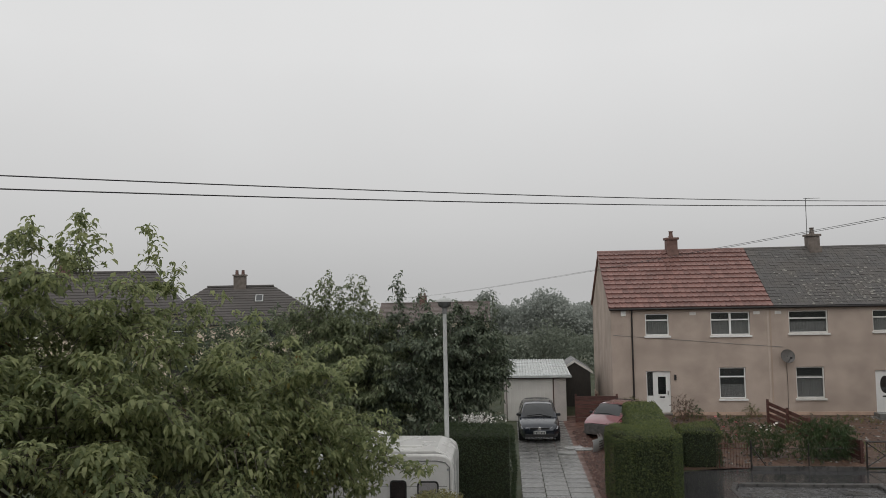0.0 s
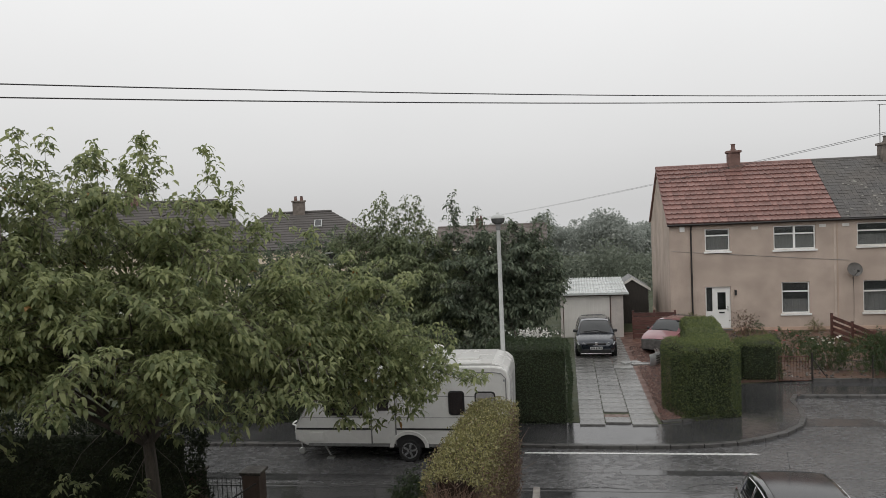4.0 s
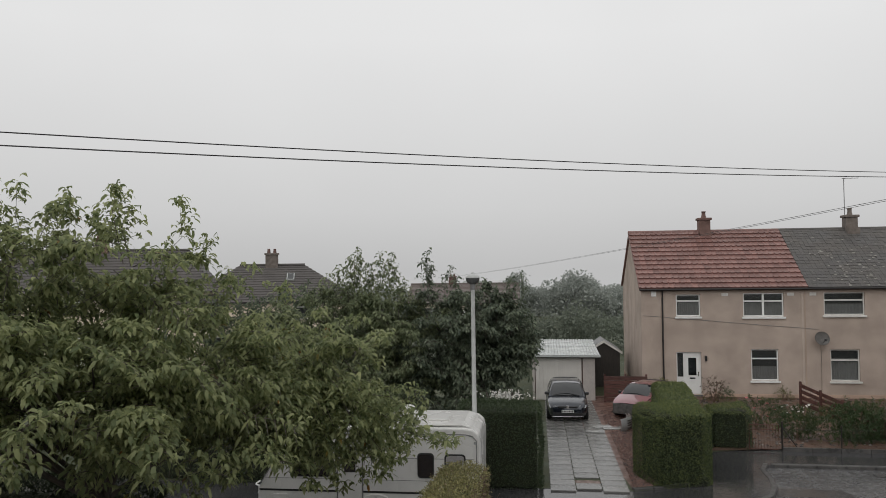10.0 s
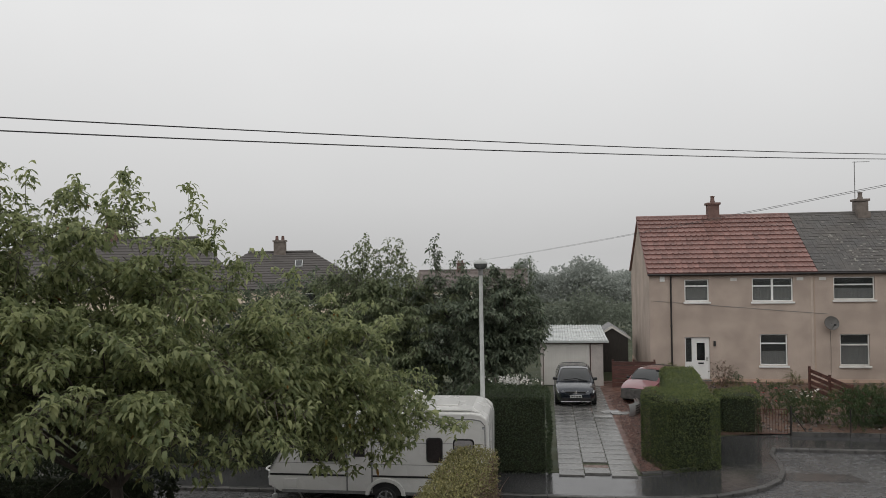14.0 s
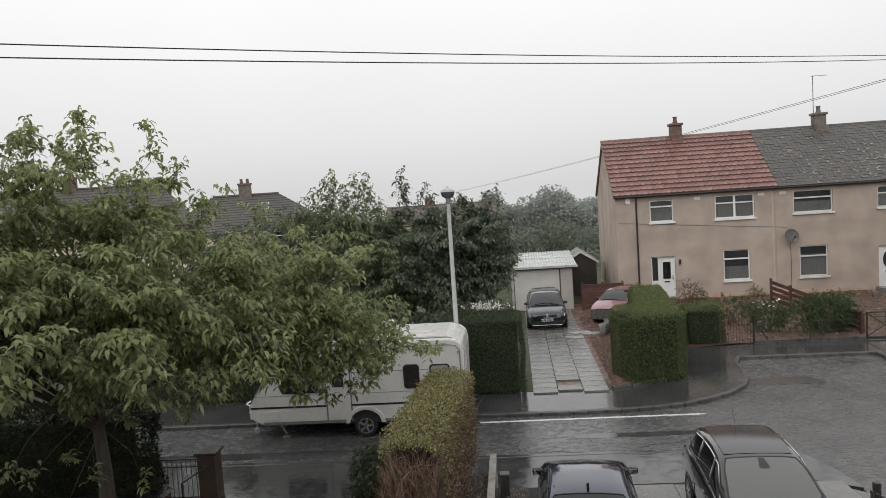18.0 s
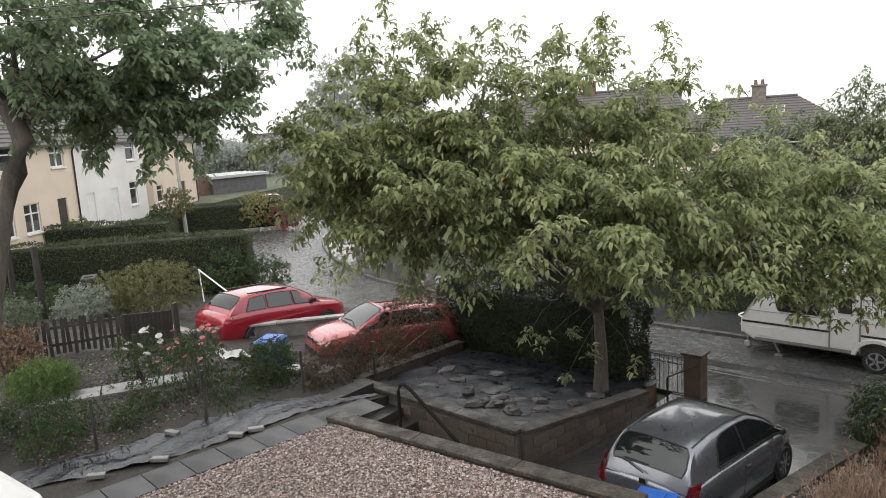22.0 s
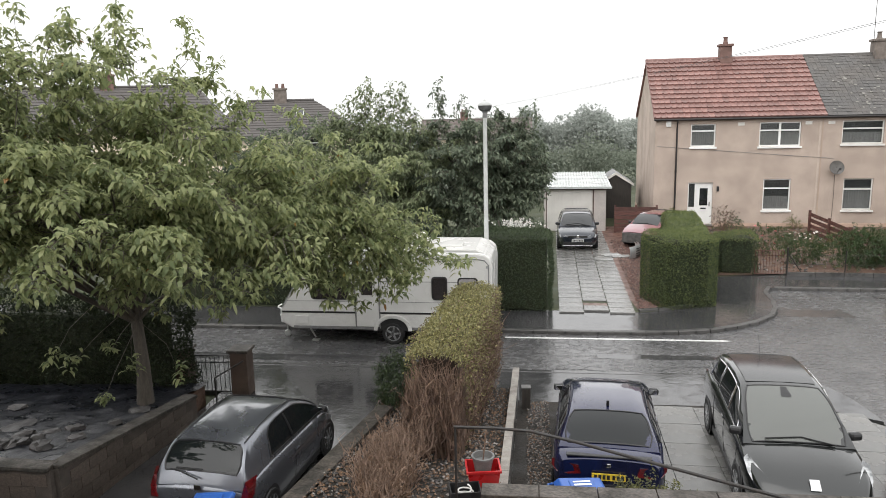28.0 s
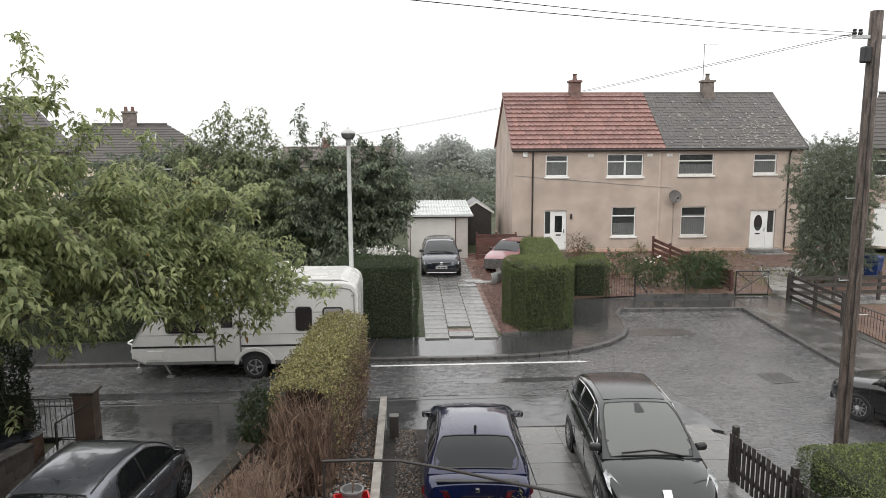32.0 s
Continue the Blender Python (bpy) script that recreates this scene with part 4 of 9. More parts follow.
        part("chimney_cap", Mesh().box(x - 0.52, depth / 2 - 0.37, ridge + 0.805, x + 0.52, depth / 2 + 0.37, ridge + 0.92), mt, c)
        for dx in (-0.22, 0.22):
            part("chimney_pot", Mesh().lathe([(0.13, 0), (0.1, 0.3), (0.13, 0.32), (0.05, 0.33)], 10, (x + dx, depth / 2, ridge + 0.925)), BRICK_RED, c)
    if pipe is not None:
        part("downpipe", Mesh().tube([(pipe, -0.2, eave - 0.1), (pipe, -0.06, eave - 0.4), (pipe, -0.06, 0)], 0.045, 8), PIPE, h)
    return h

# ---- trees, hedges, shrubs ----


def sprays(rng, origin, outward, count, length, leaf, droop=0.35, spread=0.6, width=0.42):
    """Leafy shoots: from each origin a shoot bends outward and down, leaves on both sides. Returns leaf arrays and shoot points."""
    n = len(origin)
    d = unit(outward + rng.normal(0, spread, (n, 3)))
    ln = length * rng.uniform(0.6, 1.3, n)
    t = 0.15 + 0.85 * ((np.arange(count) + 0.5) / count) ** 0.8
    tt = t[None, :, None]
    path = origin[:, None] + d[:, None] * ln[:, None, None] * tt
    path[:, :, 2] -= droop * (ln[:, None] * t[None] ** 2)
    tang = unit(d[:, None] - np.array([0, 0, 1.0]) * (2 * droop * tt))
    side = unit(np.cross(tang, rng.normal(0, 1, (n, 1, 3))))
    other = np.cross(tang, side)
    ga = (np.arange(count) * 2.4)[None, :, None] + rng.uniform(0, 6.28, (n, 1, 1))
    along = unit(tang * 0.5 + (side * np.cos(ga) + other * np.sin(ga)) * 0.9 + np.array([0, 0, -0.30]) + rng.normal(0, 0.22, (n, count, 3)))
    nor = unit(np.array([0, 0, 1.0]) + rng.normal(0, 0.4, (n, count, 3)))
    m = n * count
    ll = leaf * rng.uniform(0.6, 1.25, m)
    v, f = leaf_arrays(path.reshape(m, 3), along.reshape(m, 3), nor.reshape(m, 3), ll, ll * width, 0.2, 0.42)
    ends = np.stack([origin, path[:, count // 2], path[:, -1]], 1)
    return v, f, ends


def shoots_mesh(ends, r):
    """Thin three-sided shoots through three points each."""
    n = len(ends)
    d = unit(ends[:, 2] - ends[:, 0])
    a = unit(np.cross(d, np.array([0.3, 0.2, 1.0])))
    b = np.cross(d, a)
    ring = []
    for k, rad in enumerate((r, r * 0.7, r * 0.3)):
        for ang in (0, 2.09, 4.19):
            ring.append(ends[:, k] + (a * math.cos(ang) + b * math.sin(ang)) * rad)
    v = np.stack(ring, 1).reshape(-1, 3)
    i = np.arange(n)[:, None] * 9
    q = [[s * 3 + k, s * 3 + (k + 1) % 3, (s + 1) * 3 + (k + 1) % 3, (s + 1) * 3 + k] for s in (0, 1) for k in range(3)]
    f = np.concatenate([i + [x] for x in q], 1).reshape(-1, 4)
    return v, f


def crown_points(rng, n, lobes):
    """Places inside a crown made of lobes (cx, cy, cz, rx, ry, rz, share), most of them near its skin."""
    share = np.array([l[6] for l in lobes], float)
    pick = rng.choice(len(lobes), n, p=share / share.sum())
    c = np.array([l[:3] for l in lobes])[pick]
    r = np.array([l[3:6] for l in lobes])[pick]
    d = unit(rng.normal(0, 1, (n, 3)))
    rad = rng.uniform(0.12, 1.0, n) ** 0.42
    lump = 1 + 0.12 * np.sin(d[:, 0] * 9 + pick) * np.cos(d[:, 2] * 8 + d[:, 1] * 7)
    p = c + d * r * (rad * lump)[:, None]
    return p, unit(d * np.array([1, 1, 0.8]) + np.array([0, 0, 0.25]))


def whorls(rng, nodes, way, per, leaf, width):
    """Tufts of long leaves at each node: each springs outward, arches over and hangs. Four faces a leaf."""
    n = len(nodes)
    a = (np.arange(per) * 2.4)[None] + rng.uniform(0, 6.28, (n, 1)) + rng.normal(0, 0.3, (n, per))
    rad = np.stack([np.cos(a), np.sin(a), np.zeros_like(a)], -1)
    along = unit(rad * 0.75 + way[:, None] * 0.45 + np.array([0, 0, 0.10]) + rng.normal(0, 0.28, (n, per, 3))).reshape(-1, 3)
    m = n * per
    ll = (leaf * rng.uniform(0.6, 1.25, m))[:, None]
    pos = np.repeat(nodes, per, 0) + rng.normal(0, 0.05, (m, 3))
    fall_ = unit(along * 0.85 + np.array([0, 0, -0.55]) + rng.normal(0, 0.12, (m, 3)))
    hang_ = unit(along * 0.50 + np.array([0, 0, -0.9]) + rng.normal(0, 0.14, (m, 3)))
    side = unit(np.cross(along, np.array([0, 0, 1.0])) + rng.normal(0, 0.25, (m, 3)))
    one = pos + along * ll * 0.30
    two = one + fall_ * ll * 0.38
    tip = two + hang_ * ll * 0.36
    w = ll * width * 0.5
    dip = np.array([0, 0, 1.0]) * w * 0.35
    v = np.stack([pos, one + side * w * 0.85 + dip, one - side * w * 0.85 + dip, two + side * w * 0.9, two - side * w * 0.9, tip], 1).reshape(-1, 3)
    i = np.arange(m)[:, None] * 6
    f = np.concatenate([i + [[0, 1, 2]], i + [[1, 3, 4]], i + [[1, 4, 2]], i + [[3, 5, 4]]], 1).reshape(-1, 3)
    return v, f


def boughs(rng, n, lobes, reach):
    """Arching boughs with side twigs over the lobes: leaf nodes, their directions, and twig lines."""
    c, out = crown_points(rng, n, lobes)
    h = unit(out * np.array([1, 1, 0.6]) + rng.normal(0, 0.45, (n, 3)) + np.array([0, 0, 0.22]))
    ln = reach * rng.uniform(0.6, 1.25, n)
    s = unit(np.cross(h, unit(np.array([0, 0, 1.0]) + rng.normal(0, 0.45, (n, 3)))))
    nodes, ways, lines = [], [], []

    def at(t):
        p = c + h * (ln * t)[:, None]
        p[:, 2] -= 0.26 * ln * t * t
        return p
    lines.append(np.stack([c - h * 0.35 * ln[:, None], at(0.5), at(1.0)], 1))
    for k in range(6):
        t = (k + 0.6) / 6
        p = at(t)
        nodes.append(p)
        ways.append(h)
        for sg in (-1, 1):
            w = unit(s * sg * 0.9 + h * 0.5)
            q = p + w * (ln * (0.50 - 0.28 * t) * rng.uniform(0.6, 1.2, n))[:, None]
            q[:, 2] -= 0.08 * ln
            nodes.append(q)
            ways.append(w)
            lines.append(np.stack([p, (p + q) / 2 + np.array([0, 0, 0.02]), q], 1))
    return np.concatenate(nodes), np.concatenate(ways), np.concatenate(lines)


def sprigs(rng, ends):
    """Upright shoots above a crown, from foot to tip, with leaf nodes along them."""
    nodes, ways, lines = [], [], []
    for a, b, bare in ends:
        a, b = np.array(a), np.array(b)
        side = rng.normal(0, 0.10, 3)
        lines.append(np.stack([a, (a + b) / 2 + side, b]))
        num = max(3 if bare > 0.5 else 6, int(np.linalg.norm(b - a) * (1 - bare) / 0.075))
        for k in range(num):
            t = bare + (1 - bare) * k / (num - 1)
            nodes.append(a + (b - a) * t + side * 4 * t * (1 - t) + rng.normal(0, 0.15 * (1.25 - t) * (1 - bare), 3))
            ways.append(unit(rng.normal(0, 0.5, 3) + np.array([0, 0, 0.5])))
    return np.array(nodes), np.array(ways), np.array(lines)


def tree(name, label, base, trunk, lobes, mats, n, per, length, leaf, seed, droop=0.35, limbs=10, r0=0.16, extra=None, hang=False, limb_r=0.5, reach=99, leaf_w=0.33):
    """A tapered trunk, limbs to the lobes, and a crown of leafy shoots."""
    rng = np.random.default_rng(seed)
    t = thing(name, pose(*base), label, "tree")
    b = np.array(base)
    tr = [Vector(p) - Vector(base) for p in trunk]
    s = Mesh().tube([tuple(p) for p in tr], [r0 * (1.25 if i == 0 else 1 - 0.45 * i / len(tr)) for i in range(len(tr))], 10)
    part("trunk", s, BARK, t, smooth=60)
    top = np.array(tr[-1])
    for k in range(limbs):
        s = Mesh()
        l = lobes[k % min(len(lobes), reach)]
        d = unit(rng.normal(0, 1, 3) + np.array([0, 0, 0.5]))
        e = np.array(l[:3]) - b + d * np.array(l[3:6]) * rng.uniform(0.55, 0.95)
        st = np.array(tr[-1 - (k % 2)])
        mid = st * 0.5 + e * 0.5 + np.array([0, 0, (-0.15 if not hang else 0.04) * np.linalg.norm(e - st)]) + rng.normal(0, 0.15, 3)
        pts = [st, st * 0.7 + mid * 0.3 + rng.normal(0, 0.06, 3), mid, mid * 0.45 + e * 0.55 + rng.normal(0, 0.1, 3), e]
        s.tube([tuple(p) for p in pts], [r0 * limb_r, r0 * limb_r * 0.8, r0 * limb_r * 0.55, r0 * limb_r * 0.33, r0 * limb_r * 0.1], 7)
        part("limb", s, BARK, t, smooth=60)
    if hang:
        nodes, ways, ends = boughs(rng, n, lobes, length)
        if extra is not None:
            n2, w2, e2 = sprigs(rng, extra)
            nodes, ways, ends = np.concatenate([nodes, n2]), np.concatenate([ways, w2]), np.concatenate([ends, e2])
        v, f = whorls(rng, nodes - b, ways, per, leaf, leaf_w)
        ends = ends - b
    else:
        p, out = crown_points(rng, n, lobes)
        v, f, ends = sprays(rng, p - b, out, per, length, leaf, droop)
    crown = raw("crown", v.tolist(), f.tolist(), mats, t)
    idx = np.zeros(len(f), int)
    if len(mats) > 1:
        each = 4 if hang else 2
        pick = rng.random(len(f) // each) < 0.004
        idx = np.repeat(pick.astype(int), each)
    crown.data.polygons.foreach_set("material_index", idx.tolist())
    v, f = shoots_mesh(ends, 0.007 * max(1, leaf / 0.15))
    tagged(raw("twig_mass", v.tolist(), f.tolist(), [BARK], t), kind="stuff")
    return t


# the cherry over the road, and its neighbours
MAPLE_TRUNK = [(-13.9, 4.1, 1.25), (-13.8, 4.45, 3.2), (-13.57, 4.97, 5.55), (-13.46, 5.28, 6.23), (-13.39, 5.44, 6.75), (-13.42, 5.38, 7.06), (-13.5, 5.27, 7.4)]


def ray(az, el, far=14.9):
    """A place at a bearing, a height angle and a distance from the window."""
    return (-far * math.sin(radians(az)), far * math.cos(radians(az)), 6.55 + far * math.tan(radians(el)))


SPRIGS = [(46.5, 1.0, 46.0, 4.6), (44.5, 3.0, 43.6, 8.2), (43.0, 3.0, 42.9, 6.8), (41.5, 3.6, 42.2, 9.6), (39.8, 3.6, 39.2, 8.2), (38.6, 3.6, 38.4, 6.4), (37.4, 3.4, 37.9, 7.9), (35.6, 3.0, 35.4, 7.2), (33.2, 2.6, 33.6, 7.5), (31.4, 2.4, 32.0, 7.2), (30.0, 2.0, 29.6, 5.4), (29.2, 2.0, 28.8, 6.6), (27.0, 1.6, 27.4, 5.2), (25.4, 1.6, 25.8, 7.2), (23.4, 1.4, 21.6, 6.4), (21.0, 0.8, 19.4, 3.2), (18.6, -0.6, 18.2, 1.1), (17.2, -1.0, 16.4, 1.3), (14.0, -1.6, 13.6, -0.4), (11.4, -3.6, 11.0, -2.2)]
# shoots that hang below the crown
HANGING = [(8.0, -9.5, 4.5, -12.5), (7.0, -10.0, 3.4, -11.4), (5.5, -11.0, 1.2, -12.2), (9.0, -10.0, 6.5, -14.6), (8.0, -10.5, 5.2, -13.6), (7.5, -8.6, 4.8, -10.2), (13.0, -12.0, 11.6, -15.4), (15.0, -10.0, 13.0, -14.0), (12.0, -10.0, 10.2, -14.4), (11.0, -9.5, 9.2, -13.4), (9.0, -9.0, 5.6, -11.2), (9.4, -9.8, 7.0, -11.6), (13.5, -8.5, 11.0, -12.6), (12.0, -8.5, 8.8, -12.9), (10.5, -7.5, 7.2, -12.4), (10.0, -8.5, 6.4, -13.8), (14.5, -9.0, 13.6, -12.8), (9.5, -6.0, 7.8, -8.4), (26.0, -13.0, 24.4, -15.0), (21.0, -12.0, 20.4, -15.4), (17.5, -11.0, 17.0, -14.0)]
# thin shoots reaching out over the road and the caravan
OVER_ROAD = [(7.0, -10.6, 1.4, -12.1), (8.0, -11.0, 4.8, -13.0), (7.0, -9.0, 5.2, -9.6), (9.5, -10.5, 6.2, -13.6), (10.5, -11.0, 8.0, -15.0), (11.5, -11.0, 9.6, -15.4), (8.5, -8.0, 5.6, -8.2), (7.5, -10.0, 4.0, -10.8), (9.0, -9.0, 6.4, -11.4), (10.0, -7.0, 6.6, -6.4), (9.0, -5.5, 6.2, -4.4), (10.5, -4.4, 8.0, -3.0)]
# bare young shoots about the foot of the trunk
SUCKERS = [(26.6, -14.5, 28.6, -16.8), (26.4, -15.0, 23.9, -19.4), (26.8, -15.5, 29.4, -20.2), (27.2, -14.0, 31.4, -17.4), (26.6, -14.5, 27.2, -18.4), (29.5, -13.5, 32.5, -17.0)]


def lobe(az, el, far, across, high, share):
    """A lobe of a crown at a bearing, height angle and distance."""
    return (*ray(az, el, far), across, across * 0.85, high, share)


tree("cherry_tree", "broad cherry tree with drooping green leaves overhanging the garden and road", (-6.85, 13.95, 0.62),
     [(-6.98, 13.95, 0.55), (-6.92, 13.9, 1.5), (-6.94, 13.85, 2.4), (-7.05, 13.8, 3.2)],
     [lobe(43, -1.6, 14.8, 2.0, 1.1, 2.6), lobe(46.0, -4, 14.6, 0.9, 0.75, 0.9), lobe(36.5, 0.4, 14.6, 1.8, 1.05, 2.2), lobe(39.5, -5.8, 14.0, 2.1, 0.95, 2.5), lobe(30.5, -7.6, 13.4, 2.1, 0.9, 2.7), lobe(28.5, -2.2, 14.8, 2.0, 1.1, 2.5),
      lobe(22.5, -5.5, 15.2, 1.9, 1.25, 2.6), lobe(21.0, -9.6, 14.2, 1.6, 0.75, 1.5), lobe(16.0, -5.6, 16.0, 1.3, 0.95, 1.4), lobe(16.5, -9.0, 15.4, 1.2, 0.6, 0.9), lobe(12.6, -7.2, 16.6, 0.75, 0.65, 0.7), lobe(14.0, -9.6, 16.0, 1.1, 0.45, 0.9), lobe(13.8, -11.2, 16.4, 0.9, 0.3, 0.55), lobe(10.0, -9.8, 16.8, 0.8, 0.3, 0.45), lobe(9.0, -6.4, 16.8, 0.7, 0.6, 0.6), lobe(8.4, -10.4, 16.9, 0.8, 0.4, 0.5), lobe(11.5, -10.8, 16.6, 0.9, 0.4, 0.5), lobe(33, -4.5, 14.2, 2.4, 1.3, 2.4), lobe(31.5, 2.8, 15.2, 1.5, 0.6, 0.45), lobe(25.0, 1.8, 15.4, 1.2, 0.5, 0.35), lobe(38.5, 3.4, 14.8, 1.3, 0.6, 0.4)],
     [L_CHERRY, L_CHERRY2], 500, 8, 0.95, 0.20, 11, 0.14, 22, 0.145, limb_r=0.42, reach=9,
     extra=[(ray(a, e), ray(a2, e2), 0.12) for a, e, a2, e2 in SPRIGS + HANGING] + [(ray(a, e, 16.4), ray(a2, e2, 16.2), 0.35) for a, e, a2, e2 in OVER_ROAD] + [(ray(a, e, 15.2), ray(a2, e2, 14.6), 0.86) for a, e, a2, e2 in SUCKERS], hang=True)
tree("dark_garden_tree", "dense dark green garden tree behind the parked caravan", (0.6, 27.2, 0.1),
     [(0.6, 27.2, 0.1), (0.6, 27.2, 1.4), (0.5, 27.1, 2.6)],
     [(0.55, 27.0, 4.3, 1.45, 1.6, 1.6, 2.4), (1.25, 27.2, 3.9, 0.6, 1.2, 1.2, 1.0), (-0.8, 27.0, 4.3, 1.6, 1.6, 1.5, 2.2), (-0.3, 26.6, 2.5, 1.9, 1.4, 1.1, 2.0)],
     [L_DARK], 330, 6, 0.75, 0.21, 12, 0.12, 12, 0.16,
     extra=[((x * 0.93, 27.0, z - 1.5), (x, 27.0, z), 0.12) for x0_, z0_ in ((-1.39, 7.5), (-0.61, 6.9), (0.3, 6.3), (1.1, 6.2), (1.6, 6.4), (2.0, 6.6), (2.3, 5.2)) for x, z in ((x0_, z0_), (x0_ - 0.16, z0_ - 0.35), (x0_ + 0.12, z0_ - 0.55))], hang=True)
tree("garden_tree", "mid-green leafy garden tree beside a darker one", (-4.0, 27.4, 0.1),
     [(-4.0, 27.4, 0.1), (-4.0, 27.4, 1.5), (-4.1, 27.3, 2.6)],
     [(-4.3, 27.3, 4.2, 2.0, 1.7, 1.6, 2.5), (-2.5, 27.1, 4.2, 1.5, 1.6, 1.5, 2), (-6.6, 27.7, 4.0, 1.8, 1.7, 1.6, 2), (-4.0, 26.5, 2.5, 2.8, 1.5, 1.1, 2.2)],
     [L_MID], 380, 6, 0.75, 0.20, 112, 0.12, 12, 0.15,
     extra=[((x + 0.1, 27.1, z - 1.5), (x, 27.1, z), 0.12) for x0_, z0_ in ((-5.2, 6.6), (-4.8, 6.9), (-4.35, 7.2), (-4.05, 7.65), (-3.6, 7.1), (-3.2, 7.4), (-2.8, 7.4), (-2.3, 6.4)) for x, z in ((x0_, z0_), (x0_ - 0.12, z0_ - 0.3), (x0_ + 0.1, z0_ - 0.5))], hang=True)
tree("garden_tree", "mid-green garden tree among the gardens opposite", (-6.5, 29.5, 0.1),
     [(-6.5, 29.5, 0.1), (-6.5, 29.5, 1.5), (-6.6, 29.5, 2.5)],
     [(-6.6, 29.6, 3.7, 3.2, 2.6, 2.2, 3), (-10.5, 29.0, 3.4, 3.2, 2.4, 2.2, 3)],
     [L_DARK], 900, 14, 0.8, 0.2, 13, 0.25, 8, 0.14)
tree("near_maple", "green tree with dense foliage hanging over the neighbouring garden", (-13.9, 4.1, 1.3),
     MAPLE_TRUNK,
     [(*ray(68, 9.5), 2.6, 2.4, 1.9, 3.5), (*ray(61.5, 6.5), 1.7, 1.7, 1.3, 2.2), (*ray(62.0, 3.6), 1.0, 1.0, 0.7, 1.1), (*ray(58.6, 2.2), 0.6, 0.6, 0.45, 0.5), (*ray(56.0, 3.4), 0.8, 0.8, 0.7, 0.8), (*ray(53, 7.3), 1.2, 1.1, 0.7, 0.9), (*ray(50.5, 5.4), 0.5, 0.5, 0.4, 0.3)],
     [L_LEFT], 260, 7, 0.72, 0.165, 14, 0.16, 12, 0.24, leaf_w=0.46, hang=True, limb_r=0.26, reach=3)
# Crown uses the haze-paled leaf, so distance is in its colour.
tree("tall_dark_tree", "tall dark tree standing behind the bend of the road", (-39.0, 38.5, 0.1),
     [(-39.0, 38.5, 0.1), (-39.0, 38.5, 3), (-38.9, 38.6, 6)],
     [(-38.8, 38.6, 8.6, 2.4, 2.4, 3.6, 3), (-40.6, 37.8, 7.2, 2.0, 2.0, 2.6, 1.6), (-36.6, 39.4, 6.4, 2.6, 2.4, 3.2, 2)],
     [L_HAZED], 900, 14, 1.0, 0.26, 15, 0.3, 8, 0.25)
tree("bend_tree", "mid-green bushy tree beside the bend of the road", (-27.0, 29.0, 0.1),
     [(-27, 29, 0.1), (-27, 29, 1.5), (-27, 29.1, 2.8)],
     [(-27.2, 29.0, 4.0, 3.4, 2.8, 2.9, 3), (-22.4, 28.2, 3.8, 3.2, 2.6, 2.6, 3), (-17.5, 27.8, 3.5, 3.0, 2.4, 2.4, 3)],
     [L_CHERRY], 1400, 14, 0.9, 0.22, 16, 0.3, 9, 0.18)


def foliage_box(name, label, m, size, mats, density, leaf, seed, lean=0.0, category="hedge", inner=None, rough=0.06, mixed=0.10, round_top=0.12, corner=0.0):
    """A clipped hedge: a core coloured dark for the shade inside, and a skin of small leaves that follows uneven faces.
    """
    rng = np.random.default_rng(seed)
    h = thing(name, m, label, category)
    sx, sy, sz = size
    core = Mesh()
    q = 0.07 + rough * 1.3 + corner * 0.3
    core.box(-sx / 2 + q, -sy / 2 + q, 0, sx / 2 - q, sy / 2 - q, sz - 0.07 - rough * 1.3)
    part("hedge_core", core, inner or HEDGE_SHADE, h, bevel=0.08)
    faces = [((0, -1, 0), sx * sz), ((0, 1, 0), sx * sz), ((-1, 0, 0), sy * sz), ((1, 0, 0), sy * sz), ((0, 0, 1), sx * sy)]
    P, N = [], []
    for nrm, area in faces:
        k = int(area * density)
        a, b = rng.uniform(-0.5, 0.5, k), rng.uniform(-0.5, 0.5, k)
        nrm = np.array(nrm, float)
        if nrm[2]:
            p = np.stack([a * sx, b * sy, np.full(k, sz)], 1)
        elif nrm[1]:
            p = np.stack([a * sx, np.full(k, nrm[1] * sy / 2), (b + 0.5) * sz], 1)
        else:
            p = np.stack([np.full(k, nrm[0] * sx / 2), a * sy, (b + 0.5) * sz], 1)
        P.append(p)
        N.append(np.tile(nrm, (k, 1)))
    P, N = np.concatenate(P), np.concatenate(N)
    # rounded shoulders and uneven clipping
    bul = rough * (np.sin(P[:, 0] * 3.1 + seed) + np.sin(P[:, 1] * 2.7 + 1.3) + np.sin(P[:, 2] * 4.3 + P[:, 0] * 2)) / 2
    P = P + N * (bul + rng.normal(0, 0.03, len(P)) - 0.03)[:, None]
    e = np.clip((P[:, 2] - (sz - round_top * 2)) / (round_top * 2), 0, 1)[:, None]
    edge = np.maximum(np.abs(P[:, 0]) / (sx / 2), np.abs(P[:, 1]) / (sy / 2))
    P[:, 2] -= round_top * np.clip((edge - 0.72) / 0.28, 0, 1) ** 2 * (P[:, 2] > sz * 0.9)
    P[:, :2] *= 1 - 0.05 * e ** 2
    if corner:
        # rounded corners in plan
        over = np.maximum(np.abs(P[:, :2]) - (np.array([sx, sy]) / 2 - corner), 0)
        far = np.maximum(np.hypot(over[:, 0], over[:, 1]) / corner, 1)[:, None]
        P[:, :2] -= np.sign(P[:, :2]) * (over - over / far)
    al = unit(N * 0.7 + rng.normal(0, 0.7, P.shape) + np.array([0, 0, 0.15]))
    nr = unit(N + rng.normal(0, 0.6, P.shape))
    ll = leaf * rng.uniform(0.6, 1.4, len(P))
    v, f = leaf_arrays(P, al, nr, ll, ll * 0.55)
